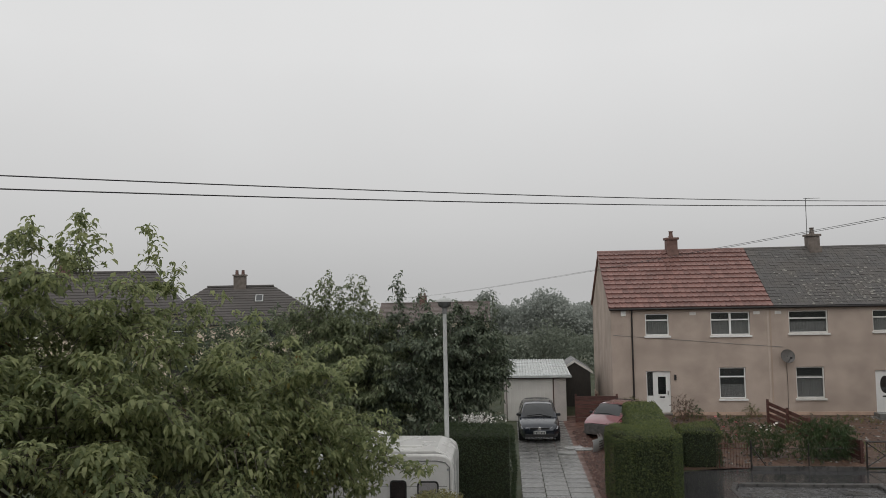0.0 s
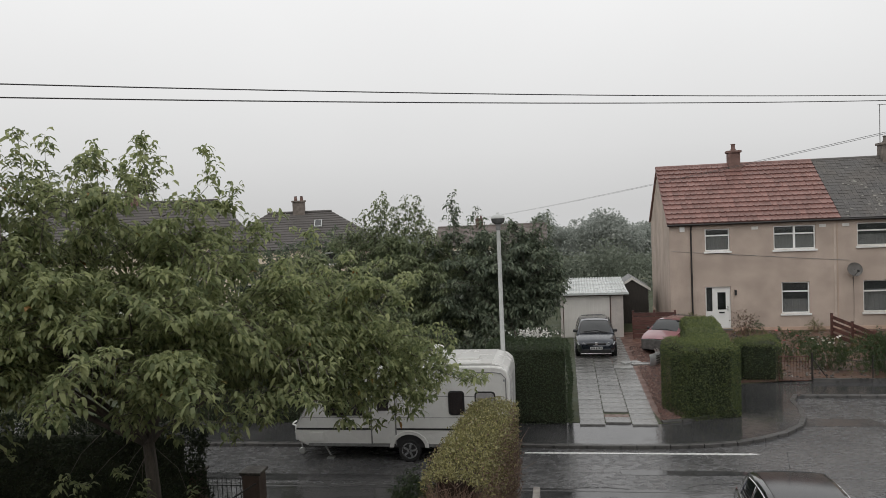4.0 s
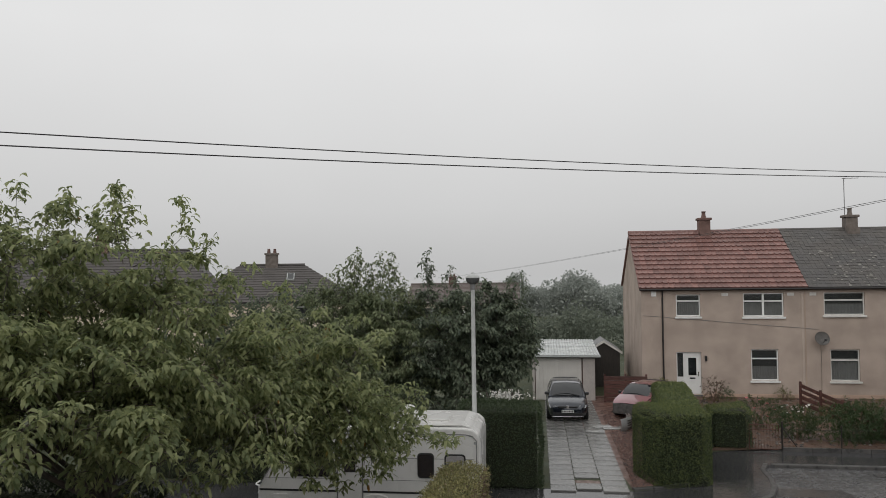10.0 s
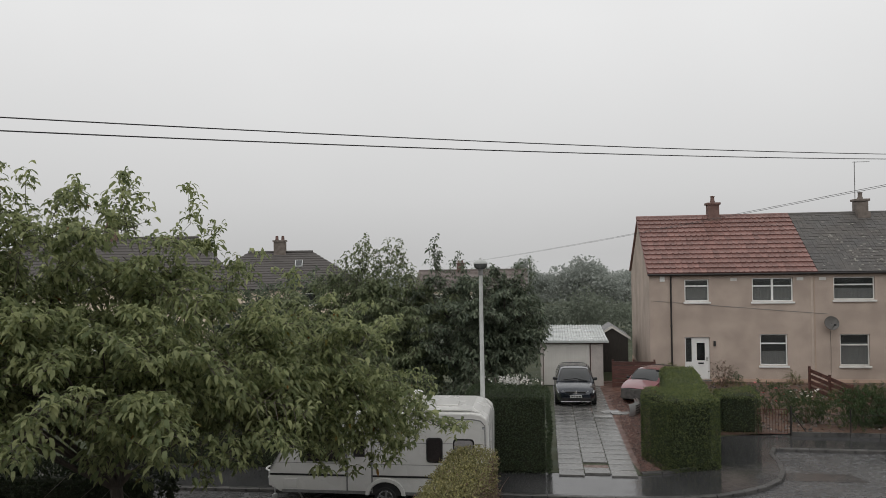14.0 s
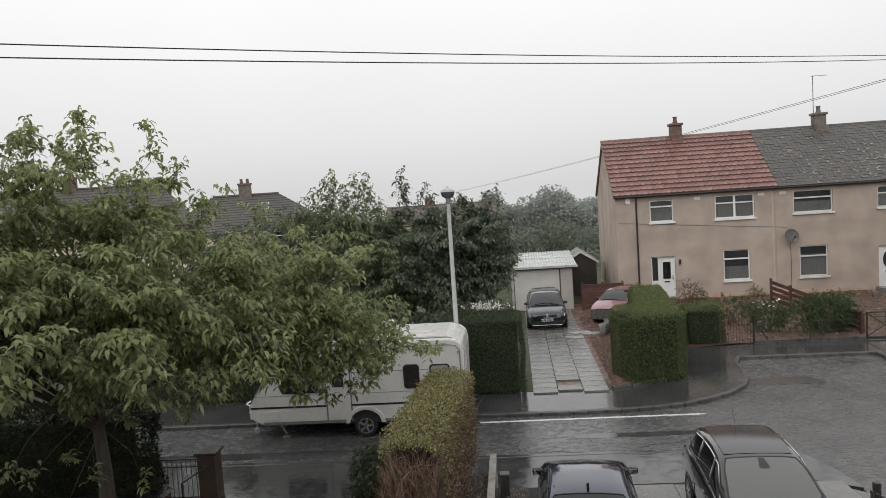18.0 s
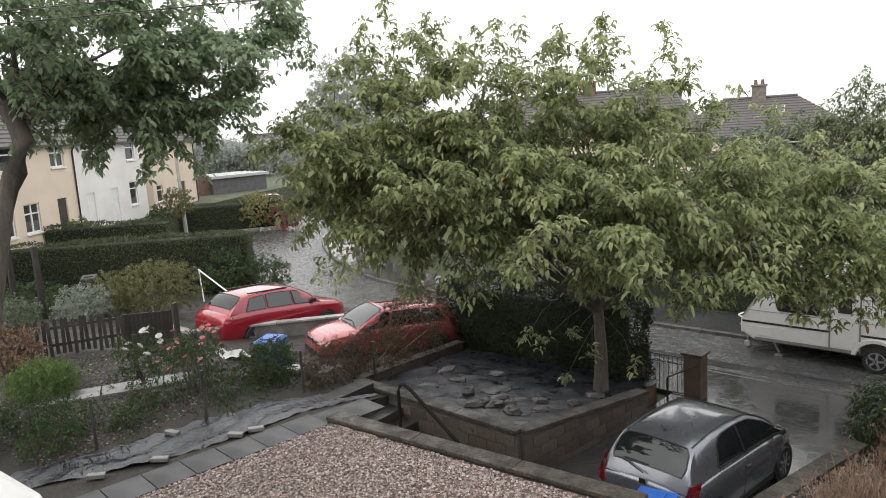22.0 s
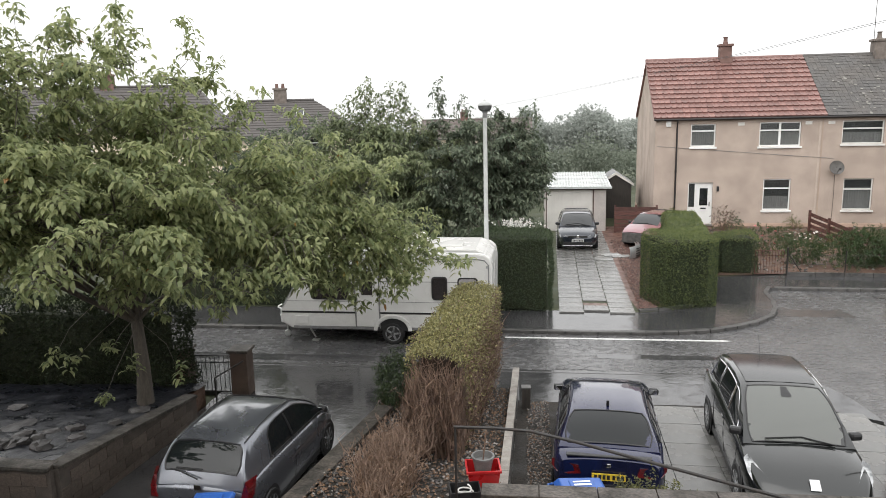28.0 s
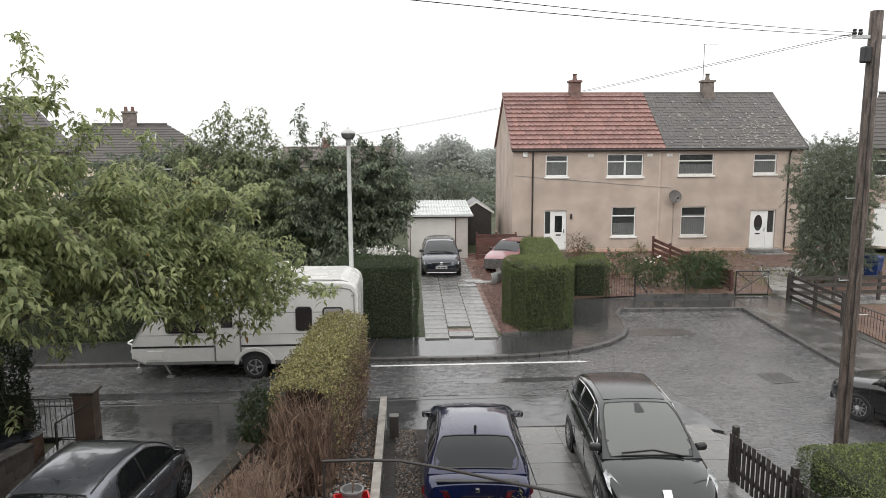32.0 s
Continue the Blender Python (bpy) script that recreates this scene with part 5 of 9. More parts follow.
    ob = raw("foliage", v.tolist(), f.tolist(), mats, h)
    # Lighter leaves on top, dark on the sides: daylight from above set by colour.
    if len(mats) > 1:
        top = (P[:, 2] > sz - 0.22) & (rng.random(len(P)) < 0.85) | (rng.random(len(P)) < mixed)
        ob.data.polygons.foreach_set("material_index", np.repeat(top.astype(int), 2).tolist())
    return h


def shrub(name, label, at, lobes, mats, n, leaf, seed, twig=None, petals=None, category="shrub"):
    """A loose bush: leafy shoots over a few lobes, stems, and flowers where it has them."""
    rng = np.random.default_rng(seed)
    s = thing(name, pose(*at), label, category)
    p, out = crown_points(rng, n, lobes)
    v, f, ends = sprays(rng, p, out, 9, 0.28, leaf, 0.2, 0.7, 0.5)
    raw("foliage", v.tolist(), f.tolist(), mats, s)
    st = Mesh()
    for k in range(9):
        l = lobes[k % len(lobes)]
        e = np.array(l[:3]) + unit(rng.normal(0, 1, 3)) * np.array(l[3:6]) * 0.7
        st.tube([(l[0] * 0.3, l[1] * 0.3, 0), tuple(e * 0.5 + rng.normal(0, 0.05, 3)), tuple(e)], [0.022, 0.016, 0.006], 5)
    part("stems", st, twig or BARK, s)
    if petals:
        mat, k, size = petals
        p, out = crown_points(rng, k * 3, lobes)
        top = (p + out * 0.24)[np.argsort(-p[:, 2] - 0.5 * rng.random(len(p)))][:k]
        for c in top:
            fl = Mesh()
            for a in range(7):
                ang = a * 2 * math.pi / 7
                for tilt, rr in ((0.25, 1.0), (0.75, 0.7)):
                    d = Vector((math.cos(ang + tilt), math.sin(ang + tilt), tilt)) * size * rr
                    side = Vector((-math.sin(ang + tilt), math.cos(ang + tilt), 0)) * size * 0.45
                    fl.add([(0, 0, 0), tuple(d * 0.7 + side), tuple(d), tuple(d * 0.7 - side)], [(0, 1, 2, 3)])
            part("flower", fl, mat, s, m=pose(*c, rng.uniform(-40, 40), rng.uniform(-40, 40), 0))
    return s


def box_hedge(name, label, x0, y0, x1, y1, z0, z1, turn, mats, density, leaf, seed, **kw):
    return foliage_box(name, label, pose((x0 + x1) / 2, (y0 + y1) / 2, z0, 0, 0, turn), (abs(x1 - x0), abs(y1 - y0), z1 - z0), mats, density, leaf, seed, **kw)


# hedges across the road
box_hedge("clipped_hedge", "tall clipped dark green hedge beside the driveway", -0.35, 22.5, 2.28, 24.3, 0.1, 2.55, -5, [L_HEDGE_DK], 1100, 0.048, 21)
box_hedge("clipped_hedge", "dark green clipped hedge along the footway behind the caravan", -12.5, 23.3, -0.6, 24.8, 0.1, 2.1, -5, [L_HEDGE_DK], 260, 0.08, 22)
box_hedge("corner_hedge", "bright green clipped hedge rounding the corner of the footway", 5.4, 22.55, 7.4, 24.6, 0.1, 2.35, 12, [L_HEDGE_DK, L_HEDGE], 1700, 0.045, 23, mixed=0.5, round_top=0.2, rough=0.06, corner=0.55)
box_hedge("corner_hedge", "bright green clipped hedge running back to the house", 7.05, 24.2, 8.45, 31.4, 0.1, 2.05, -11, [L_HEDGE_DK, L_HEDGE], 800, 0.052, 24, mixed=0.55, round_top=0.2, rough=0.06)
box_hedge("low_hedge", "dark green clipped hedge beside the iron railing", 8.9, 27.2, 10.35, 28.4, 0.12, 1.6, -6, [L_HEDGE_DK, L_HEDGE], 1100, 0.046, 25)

# ---- vehicles ----


def lerp(t, pts):
    """Piecewise-linear curve through (t, value) pairs, eased a little."""
    for (a, va), (b, vb) in zip(pts, pts[1:]):
        if t <= b:
            k = (t - a) / (b - a)
            return va + (vb - va) * k
    return pts[-1][1]


def wheel(parent, x, y, r, width, spokes, side, rim=None):
    w = part("wheel", Mesh().lathe([(r * 0.66, -width / 2), (r * 0.93, -width / 2), (r, -width * 0.36), (r, width * 0.36), (r * 0.93, width / 2), (r * 0.66, width / 2)], 28, (x, y, r), "x"), RUBBER, parent, smooth=40)
    f = x + side * width * 0.44
    s = Mesh().lathe([(r * 0.70, 0), (r * 0.70, side * 0.012), (r * 0.62, side * 0.012), (r * 0.60, -side * 0.03), (0.001, -side * 0.03)][::1], 24, (f, y, r), "x")
    for k in range(spokes):
        a = 2 * math.pi * k / spokes + 0.3
        m = Matrix.Translation((f, y, r)) @ Matrix.Rotation(a, 4, "X")
        s.box(-0.012, -r * 0.075, 0.03, 0.014, r * 0.075, r * 0.66, m)
    s.lathe([(0.05, -0.015), (0.05, side * 0.02), (0.001, side * 0.02)], 12, (f, y, r), "x")
    part("rim", s, rim or RIM, w)
    part("hub", Mesh().lathe([(r * 0.585, -side * 0.028), (r * 0.585, -side * 0.022), (0.002, -side * 0.022)], 20, (f, y, r), "x"), BLACKP, w)
    return w


def car(name, m, label, spec, body, group=""):
    """A car facing +y: body shell, glasshouse, panes, wheels, lamps, mirrors, plates."""
    c = thing(name, m, label, "car", group)
    L, W, H = spec["size"]
    hw, hl = W / 2, L / 2
    belt, top, width = spec["belt"], spec["roof"], spec["width"]
    # lower body: stations from tail (-hl) to nose (hl)
    st = [-1, -0.985, -0.95, -0.85, -0.7, -0.5, -0.25, 0, 0.25, 0.45, 0.6, 0.75, 0.87, 0.95, 0.985, 1]
    ring = []
    for s in st:
        y, w, zb = s * hl, hw * lerp(s, width), lerp(s, belt)
        z0 = 0.20 + 0.10 * max(0, abs(s) - 0.85) / 0.15
        half = [(0, z0), (w * 0.80, z0), (w * 0.95, z0 + 0.05), (w * 0.99, (z0 + zb) * 0.42), (w, (z0 + zb) * 0.60), (w * 0.985, zb - 0.14), (w * 0.955, zb - 0.04), (w * 0.88, zb), (w * 0.5, zb + 0.03), (0, zb + 0.042)]
        ring.append([(x, y, z) for x, z in half] + [(-x, y, z) for x, z in half[-2:0:-1]])
    s = Mesh()
    n = len(ring[0])
    s.add([p for r in ring for p in r], [(i * n + k, i * n + (k + 1) % n, (i + 1) * n + (k + 1) % n, (i + 1) * n + k) for i in range(len(ring) - 1) for k in range(n)] + [tuple(range(n))[::-1], tuple(range((len(ring) - 1) * n, len(ring) * n))])
    shell = part("body", s, body, c, smooth=48)
    # glasshouse
    yb0, yt0, yt1, yb1 = spec["cabin"]  # rear base, rear top, front top, front base
    wr = spec["roofw"] * hw
    ys = [yb0, yb0 * 0.75 + yt0 * 0.25, (yb0 + yt0) / 2, yb0 * 0.2 + yt0 * 0.8, yt0, yt0 * 0.67 + yt1 * 0.33, yt0 * 0.33 + yt1 * 0.67, yt1, yt1 * 0.75 + yb1 * 0.25, (yt1 + yb1) / 2, yt1 * 0.25 + yb1 * 0.75, yb1]

    def zt(y):
        zb = lerp(y / hl, belt) + 0.03
        if y < yt0:
            k = (y - yb0) / (yt0 - yb0)
            return zb + (lerp(yt0, top) - zb) * (k + 0.13 * math.sin(math.pi * k))
        if y > yt1:
            k = (yb1 - y) / (yb1 - yt1)
            return zb + (lerp(yt1, top) - zb) * (k + 0.10 * math.sin(math.pi * k))
        return lerp(y, top)

    def edge(y):
        """Half-width of the roof edge and of the belt at y."""
        zb = lerp(y / hl, belt)
        wb = hw * lerp(y / hl, width) * 0.92
        k = min(1, max(0, (zt(y) - zb) / (H - zb)))
        return wb + (wr - wb) * k, wb

    rows = []
    for y in ys:
        we, wb = edge(y)
        z, zb = zt(y), lerp(y / hl, belt) - 0.03
        ze = z - 0.055 * min(1, max(0, (z - zb) / 0.3))
        half = [(wb, zb), (wb * 0.5 + we * 0.5 + 0.012, zb * 0.5 + ze * 0.5), (we, ze), (we * 0.93, ze + (z - ze) * 0.5), (we * 0.6, z - 0.008), (0, z)]
        rows.append([(x, y, zz) for x, zz in half] + [(-x, y, zz) for x, zz in half[-2::-1]])
    s = Mesh()
    s.grid(rows)
    s.add([*rows[0]], [tuple(range(len(rows[0])))])
    s.add([*rows[-1]], [tuple(range(len(rows[-1])))])
    part("roof_shell", s, spec.get("roof_mat", body), c, smooth=42)
    if spec.get("sunroof"):
        g = [[(x * wr, y, zt(y) + 0.006 - 0.02 * x * x) for x in (-0.86, -0.6, -0.3, 0, 0.3, 0.6, 0.86)] for y in (yt0 * 0.97 + yt1 * 0.03, yt0 * 0.7 + yt1 * 0.3, yt0 * 0.4 + yt1 * 0.6, yt0 * 0.2 + yt1 * 0.8, yt0 * 0.02 + yt1 * 0.98)]
        part("sunroof", Mesh().grid(g), ROOF_GLASS, c, smooth=40)

    def slope_pane(nm, ya, yb, k0, k1):
        g = []
        for i in range(8):
            y = ya + (yb - ya) * (k0 + (k1 - k0) * i / 7)
            we, wb = edge(y)
            wx = (0.90, 0.965, 1, 1, 1, 1, 0.97, 0.91)[i] * (spec.get("rear_w", 1.0) if nm == "rear_window" else 1.0)
            g.append([(x * we * wx, y, zt(y) + 0.012 - 0.045 * abs(x * wx) ** 3) for x in (-0.93, -0.7, -0.4, 0, 0.4, 0.7, 0.93)])
        pane = part(nm, Mesh().grid(g), REAR_GLASS if nm == "rear_window" else spec.get("screen", CAR_GLASS), c, smooth=60)
        rim = g[0] + [r[-1] for r in g[1:-1]] + g[-1][::-1] + [r[0] for r in g[-2:0:-1]]
        part("window_seal", Mesh().tube([*rim, rim[0]], 0.014, 5, cap=False), BLACKP, pane)

    slope_pane("windscreen", yb1, yt1, 0.03, 0.93)
    if spec.get("screen"):
        g = []
        for k, w in ((0.90, 0.05), (0.84, 0.055), (0.78, 0.07), (0.72, 0.085), (0.69, 0.06)):
            y = yb1 + (yt1 - yb1) * k
            g.append([(x * w, y, zt(y) + 0.0165) for x in (-1, -0.5, 0.5, 1)])
        part("mirror_housing", Mesh().grid(g), BLACKP, c, "black mirror housing at the head of the windscreen")
    slope_pane("rear_window", yb0, yt0, spec.get("rear_k", 0.12), 0.92)

    def side_pane(ya0, ya1, yt_0, yt_1, sx):
        g = []
        for i in range(5):
            k = i / 4
            row = []
            for j in range(5):
                q = j / 4
                yb_, yt_ = ya0 + (ya1 - ya0) * q, yt_0 + (yt_1 - yt_0) * q
                y = yb_ + (yt_ - yb_) * k
                yc = min(max(y, yt0 * 0.995 + 0.0), yt1) if k > 0.5 else y
                we, wb = edge(min(max(y, yt0), yt1) if k > 0.3 else y)
                zb = lerp(y / hl, belt) - 0.03
                z1 = min(zt(y), zt(min(max(y, yt0), yt1))) - 0.055
                kk = 0.10 + 0.82 * k
                z = zb + (z1 - zb) * kk
                x = wb + (we - wb) * kk + 0.012 * math.sin(math.pi * kk) + 0.016
                row.append((sx * x, y, z))
            g.append(row)
        pane = part("side_window", Mesh().grid(g), CAR_GLASS, c, smooth=60)
        rim = g[0] + [r[-1] for r in g[1:-1]] + g[-1][::-1] + [r[0] for r in g[-2:0:-1]]
        part("window_seal", Mesh().tube([*rim, rim[0]], 0.011, 5, cap=False), spec.get("trim", BLACKP), pane)

    for sx in (-1, 1):
        for pane in spec["panes"]:
            side_pane(*pane, sx)
        if spec.get("arc"):
            # one long window under the curve of the roof
            ya, yb = spec["arc"]
            g = []
            for i in range(17):
                y = ya + (yb - ya) * i / 16
                we, wb = edge(y)
                zb, z1 = lerp(y / hl, belt) - 0.03, zt(y) - 0.055
                lo = min(0.055 + 0.03 * (1 - i / 16), 0.4 * (z1 - zb))
                hi = max(lo + 0.004, (z1 - zb) - 0.035 - 0.10 * max(0, 1 - i / 2.0) ** 2)
                row = []
                for k in range(6):
                    h = lo + (hi - lo) * k / 5
                    q = h / (z1 - zb)
                    row.append((sx * (wb + (we - wb) * q + 0.024 * min(q, 1 - q) + 0.014), y - 0.10 * (1 - k / 5) * (i < 1), zb + h))
                g.append(row)
            pane = part("side_window", Mesh().grid(g), REAR_GLASS, c, smooth=60)
            rim = g[0] + [r[-1] for r in g[1:-1]] + g[-1][::-1] + [r[0] for r in g[-2:0:-1]]
            part("window_seal", Mesh().tube([*rim, rim[0]], 0.010, 5, cap=False), BLACKP, pane)
            py_ = -0.12
            we, wb = edge(py_)
            zb, z1 = lerp(py_ / hl, belt) - 0.03, zt(py_) - 0.055
            part("door_pillar", Mesh().tube([(sx * (wb + (we - wb) * q + 0.024 * min(q, 1 - q) + 0.016), py_ - 0.10 * q, zb + (z1 - zb) * q) for q in (0.12, 0.5, 0.9)], 0.022, 6), BLACKP, c)
            part("roof_gutter", Mesh().tube([(sx * (edge(y)[0] * 0.925), y, zt(y) - 0.012) for y in ys[4:11]], 0.010, 5), BLACKP, c)
    # wheels and arches
    r = spec.get("wheel_r", 0.315)
    for y in spec["axles"]:
        for sx in (-1, 1):
            # Body is uncut: a black disc stands for the shaded arch hollow.
            arch = Mesh().lathe([(r * 1.16, 0), (r * 1.16, sx * 0.010), (0.002, sx * 0.010)], 26, (sx * (hw * lerp(y / hl, width) * 0.985), y, r + 0.01), "x")
            part("wheel_arch", arch, BLACKP, c)
            wheel(c, sx * (hw * lerp(y / hl, width) - 0.085), y, r, 0.2, spec.get("spokes", 7), sx, spec.get("rim"))
    # mirrors
    for sx in (-1, 1):
        y = yb1 - 0.32
        zb = lerp(y / hl, belt) + 0.03
        mm = Matrix.Translation((sx * (hw * 0.985), y + 0.04, zb + 0.055)) @ Matrix.Rotation(radians(-14 * sx), 4, "Z")
        mir = part("mirror", Mesh().box(-0.10, -0.045, -0.065, 0.10, 0.075, 0.065, mm), BLACKP, c, bevel=0.045)
        part("mirror_glass", Mesh().box(-0.078, -0.049, -0.047, 0.078, -0.044, 0.047, mm), CHROME, mir)
        part("handle", Mesh().box(sx * (hw * 0.99) - 0.012, -0.15, lerp(0, belt) - 0.19, sx * (hw * 0.99) + 0.016, 0.0, lerp(0, belt) - 0.155), body, c, bevel=0.008)
        part("sill", Mesh().box(sx * hw * 0.93 - 0.04, spec["axles"][0] + r + 0.06, 0.19, sx * hw * 0.965 + 0.01 * sx, spec["axles"][1] - r - 0.06, 0.30), BLACKP, c, bevel=0.01)
    # door seams
    for sx in (-1, 1):
        for y in spec["seams"]:
            zb = lerp(y / hl, belt)
            w = hw * lerp(y / hl, width)
            part("door_seam", Mesh().tube([(sx * (w * 0.962), y, 0.3), (sx * (w * 1.0), y, 0.3 + (zb - 0.3) * 0.45), (sx * (w * 0.988), y, zb - 0.13)], 0.006, 4), BLACKP, c)
    # nose and tail
    for part_name, pts, mt in spec["lamps"]:
        for sx in (-1, 1):
            q = [(sx * x * 1.025, y * 1.012, z) for x, y, z in pts]
            cen = sum((Vector(p) for p in q), Vector()) / len(q)
            s = Mesh()
            nq = len(q)
            out = Vector((sx * 0.55, 1 if cen.y > 0 else -1, 0.25)).normalized() * spec.get("lens_depth", 0.06)
            s.add([tuple(Vector(p) - out) for p in q] + [tuple(Vector(p) + out * 0.45) for p in q] + [tuple(cen + out * spec.get("lens_tip", 1.15))], [(i, (i + 1) % nq, nq + (i + 1) % nq, nq + i) for i in range(nq)] + [(nq + i, nq + (i + 1) % nq, 2 * nq) for i in range(nq)])
            part(part_name, s, mt, c, smooth=50)
    for pn, b, mt in spec["boxes"]:
        part(pn, Mesh().box(*b), mt, c, bevel=0.01)
    part("wiper", Mesh().tube([(-0.55, yb1 + 0.0, zt(yb1) + 0.035), (-0.05, yb1 - 0.10, zt(yb1 - 0.10) + 0.03), (0.5, yb1 - 0.06, zt(yb1 - 0.06) + 0.03)], 0.011, 5), BLACKP, c)
    return c


def plate_bars(parent, y, z, mt, w=0.52):
    """A number plate with plain bars for its characters."""
    p = part("number_plate", Mesh().box(-w / 2, y - 0.008, z - 0.056, w / 2, y + 0.008, z + 0.056), mt, parent)
    sgn = -1 if y < 0 else 1
    for k, x in enumerate((-0.20, -0.135, -0.07, -0.005, 0.08, 0.145, 0.21)):
        part("plate_bar", Mesh().box(x - 0.022, y + sgn * 0.009, z - 0.036, x + 0.022, y + sgn * 0.012, z + 0.036), BLACKP, p)
    return p


SALOON = dict(size=(4.25, 1.80, 1.40), belt=[(-1, 0.93), (-0.95, 0.98), (-0.6, 1.01), (0.2, 0.95), (0.42, 0.92), (0.8, 0.82), (0.95, 0.72), (1, 0.64)], width=[(-1, 0.86), (-0.95, 0.95), (-0.7, 1.0), (0.6, 1.0), (0.85, 0.96), (0.95, 0.88), (1, 0.74)],
              roof=[(-1.15, 1.345), (-0.5, 1.40), (0.25, 1.385)], cabin=(-1.83, -1.02, 0.15, 0.98), roofw=0.70, panes=[(0.12, 0.84, 0.06, 0.26), (-0.76, 0.06, -0.72, 0.0), (-1.42, -0.82, -1.12, -0.78)], axles=(-1.30, 1.30), seams=(-0.8, 0.1, 1.0),
              lamps=[("tail_lamp", [(0.42, -2.11, 0.72), (0.62, -2.10, 0.70), (0.78, -2.06, 0.71), (0.87, -1.94, 0.77), (0.86, -1.93, 0.87), (0.70, -2.07, 0.88), (0.46, -2.11, 0.86)], LENS_R), ("headlamp", [(0.42, 2.06, 0.55), (0.70, 1.96, 0.56), (0.80, 1.84, 0.68), (0.48, 2.02, 0.66)], LENS_W)],
              boxes=[("bumper", (-0.78, -2.16, 0.32, 0.78, -2.06, 0.56), BLACKP), ("badge", (-0.035, -2.15, 0.85, 0.035, -2.12, 0.91), CHROME), ("boot_lip", (-0.66, -2.10, 0.985, 0.66, -2.0, 1.012), BLACKP)], rear_k=0.10, spokes=9, wheel_r=0.32, lens_depth=0.03, lens_tip=0.5)
HATCH = dict(size=(3.75, 1.695, 1.53), belt=[(-1, 0.80), (-0.96, 0.93), (-0.6, 0.97), (0.3, 0.91), (0.5, 0.90), (0.8, 0.81), (0.95, 0.68), (1, 0.58)], width=[(-1, 0.90), (-0.95, 0.97), (-0.7, 1.0), (0.6, 1.0), (0.82, 0.95), (0.93, 0.86), (1, 0.70)],
             roof=[(-1.45, 1.46), (-0.9, 1.515), (-0.35, 1.53), (0.0, 1.515), (0.3, 1.475)], cabin=(-1.84, -1.42, 0.22, 1.30), roofw=0.71, panes=[], arc=(-0.86, 1.06), lens_depth=0.03, lens_tip=2.3, axles=(-1.22, 1.24), seams=(-0.22, 1.05),
             lamps=[("tail_lamp", [(0.66, -1.872, 0.70), (0.77, -1.85, 0.69), (0.83, -1.72, 0.80), (0.815, -1.58, 1.04), (0.73, -1.79, 1.02)], LENS_R), ("headlamp", [(0.42, 1.82, 0.60), (0.66, 1.70, 0.60), (0.75, 1.45, 0.82), (0.50, 1.68, 0.78)], LENS_W)],
             boxes=[("rear_wiper", (-0.40, -1.775, 1.125, 0.03, -1.745, 1.148), BLACKP), ("bumper", (-0.72, -1.94, 0.30, 0.72, -1.84, 0.52), surf("grey_bumper", (0.12, 0.125, 0.13), None, 4, (0.3, 0.4))), ("badge", (-0.06, -1.89, 0.86, 0.06, -1.855, 0.94), CHROME)], rear_k=0.20, rear_w=0.98, spokes=8, wheel_r=0.30)
MPV = dict(trim=CHROME, screen=SCREEN_GLASS, size=(4.60, 1.84, 1.64), belt=[(-1, 0.88), (-0.95, 1.02), (-0.6, 1.12), (0.2, 1.06), (0.45, 1.03), (0.75, 0.94), (0.92, 0.80), (1, 0.62)], width=[(-1, 0.88), (-0.95, 0.96), (-0.7, 1.0), (0.6, 1.0), (0.82, 0.97), (0.93, 0.90), (1, 0.74)],
           roof=[(-1.55, 1.565), (-0.9, 1.635), (-0.3, 1.645), (0.25, 1.605)], cabin=(-2.13, -1.61, 0.07, 1.27), roofw=0.72, panes=[(0.11, 1.07, 0.04, 0.23), (-0.83, 0.04, -0.83, -0.03), (-1.61, -0.91, -1.46, -0.91)], axles=(-1.41, 1.32), seams=(-0.86, 0.09, 1.14),
           lamps=[("headlamp", [(0.52, 2.19, 0.68), (0.66, 2.15, 0.66), (0.78, 2.04, 0.70), (0.86, 1.84, 0.83), (0.88, 1.62, 0.95), (0.83, 1.56, 0.985), (0.74, 1.74, 0.93), (0.62, 1.98, 0.84)], LENS_W), ("tail_lamp", [(0.62, -2.24, 0.80), (0.80, -2.20, 0.80), (0.80, -2.18, 1.0), (0.66, -2.22, 1.0)], LENS_R)],
           boxes=[("grille", (-0.50, 2.21, 0.36, 0.50, 2.31, 0.60), BLACKP), ("bumper", (-0.78, 2.21, 0.26, 0.78, 2.28, 0.36), BLACKP)], rear_k=0.15, spokes=10, wheel_r=0.335, sunroof=True, lens_depth=0.035, lens_tip=0.7)
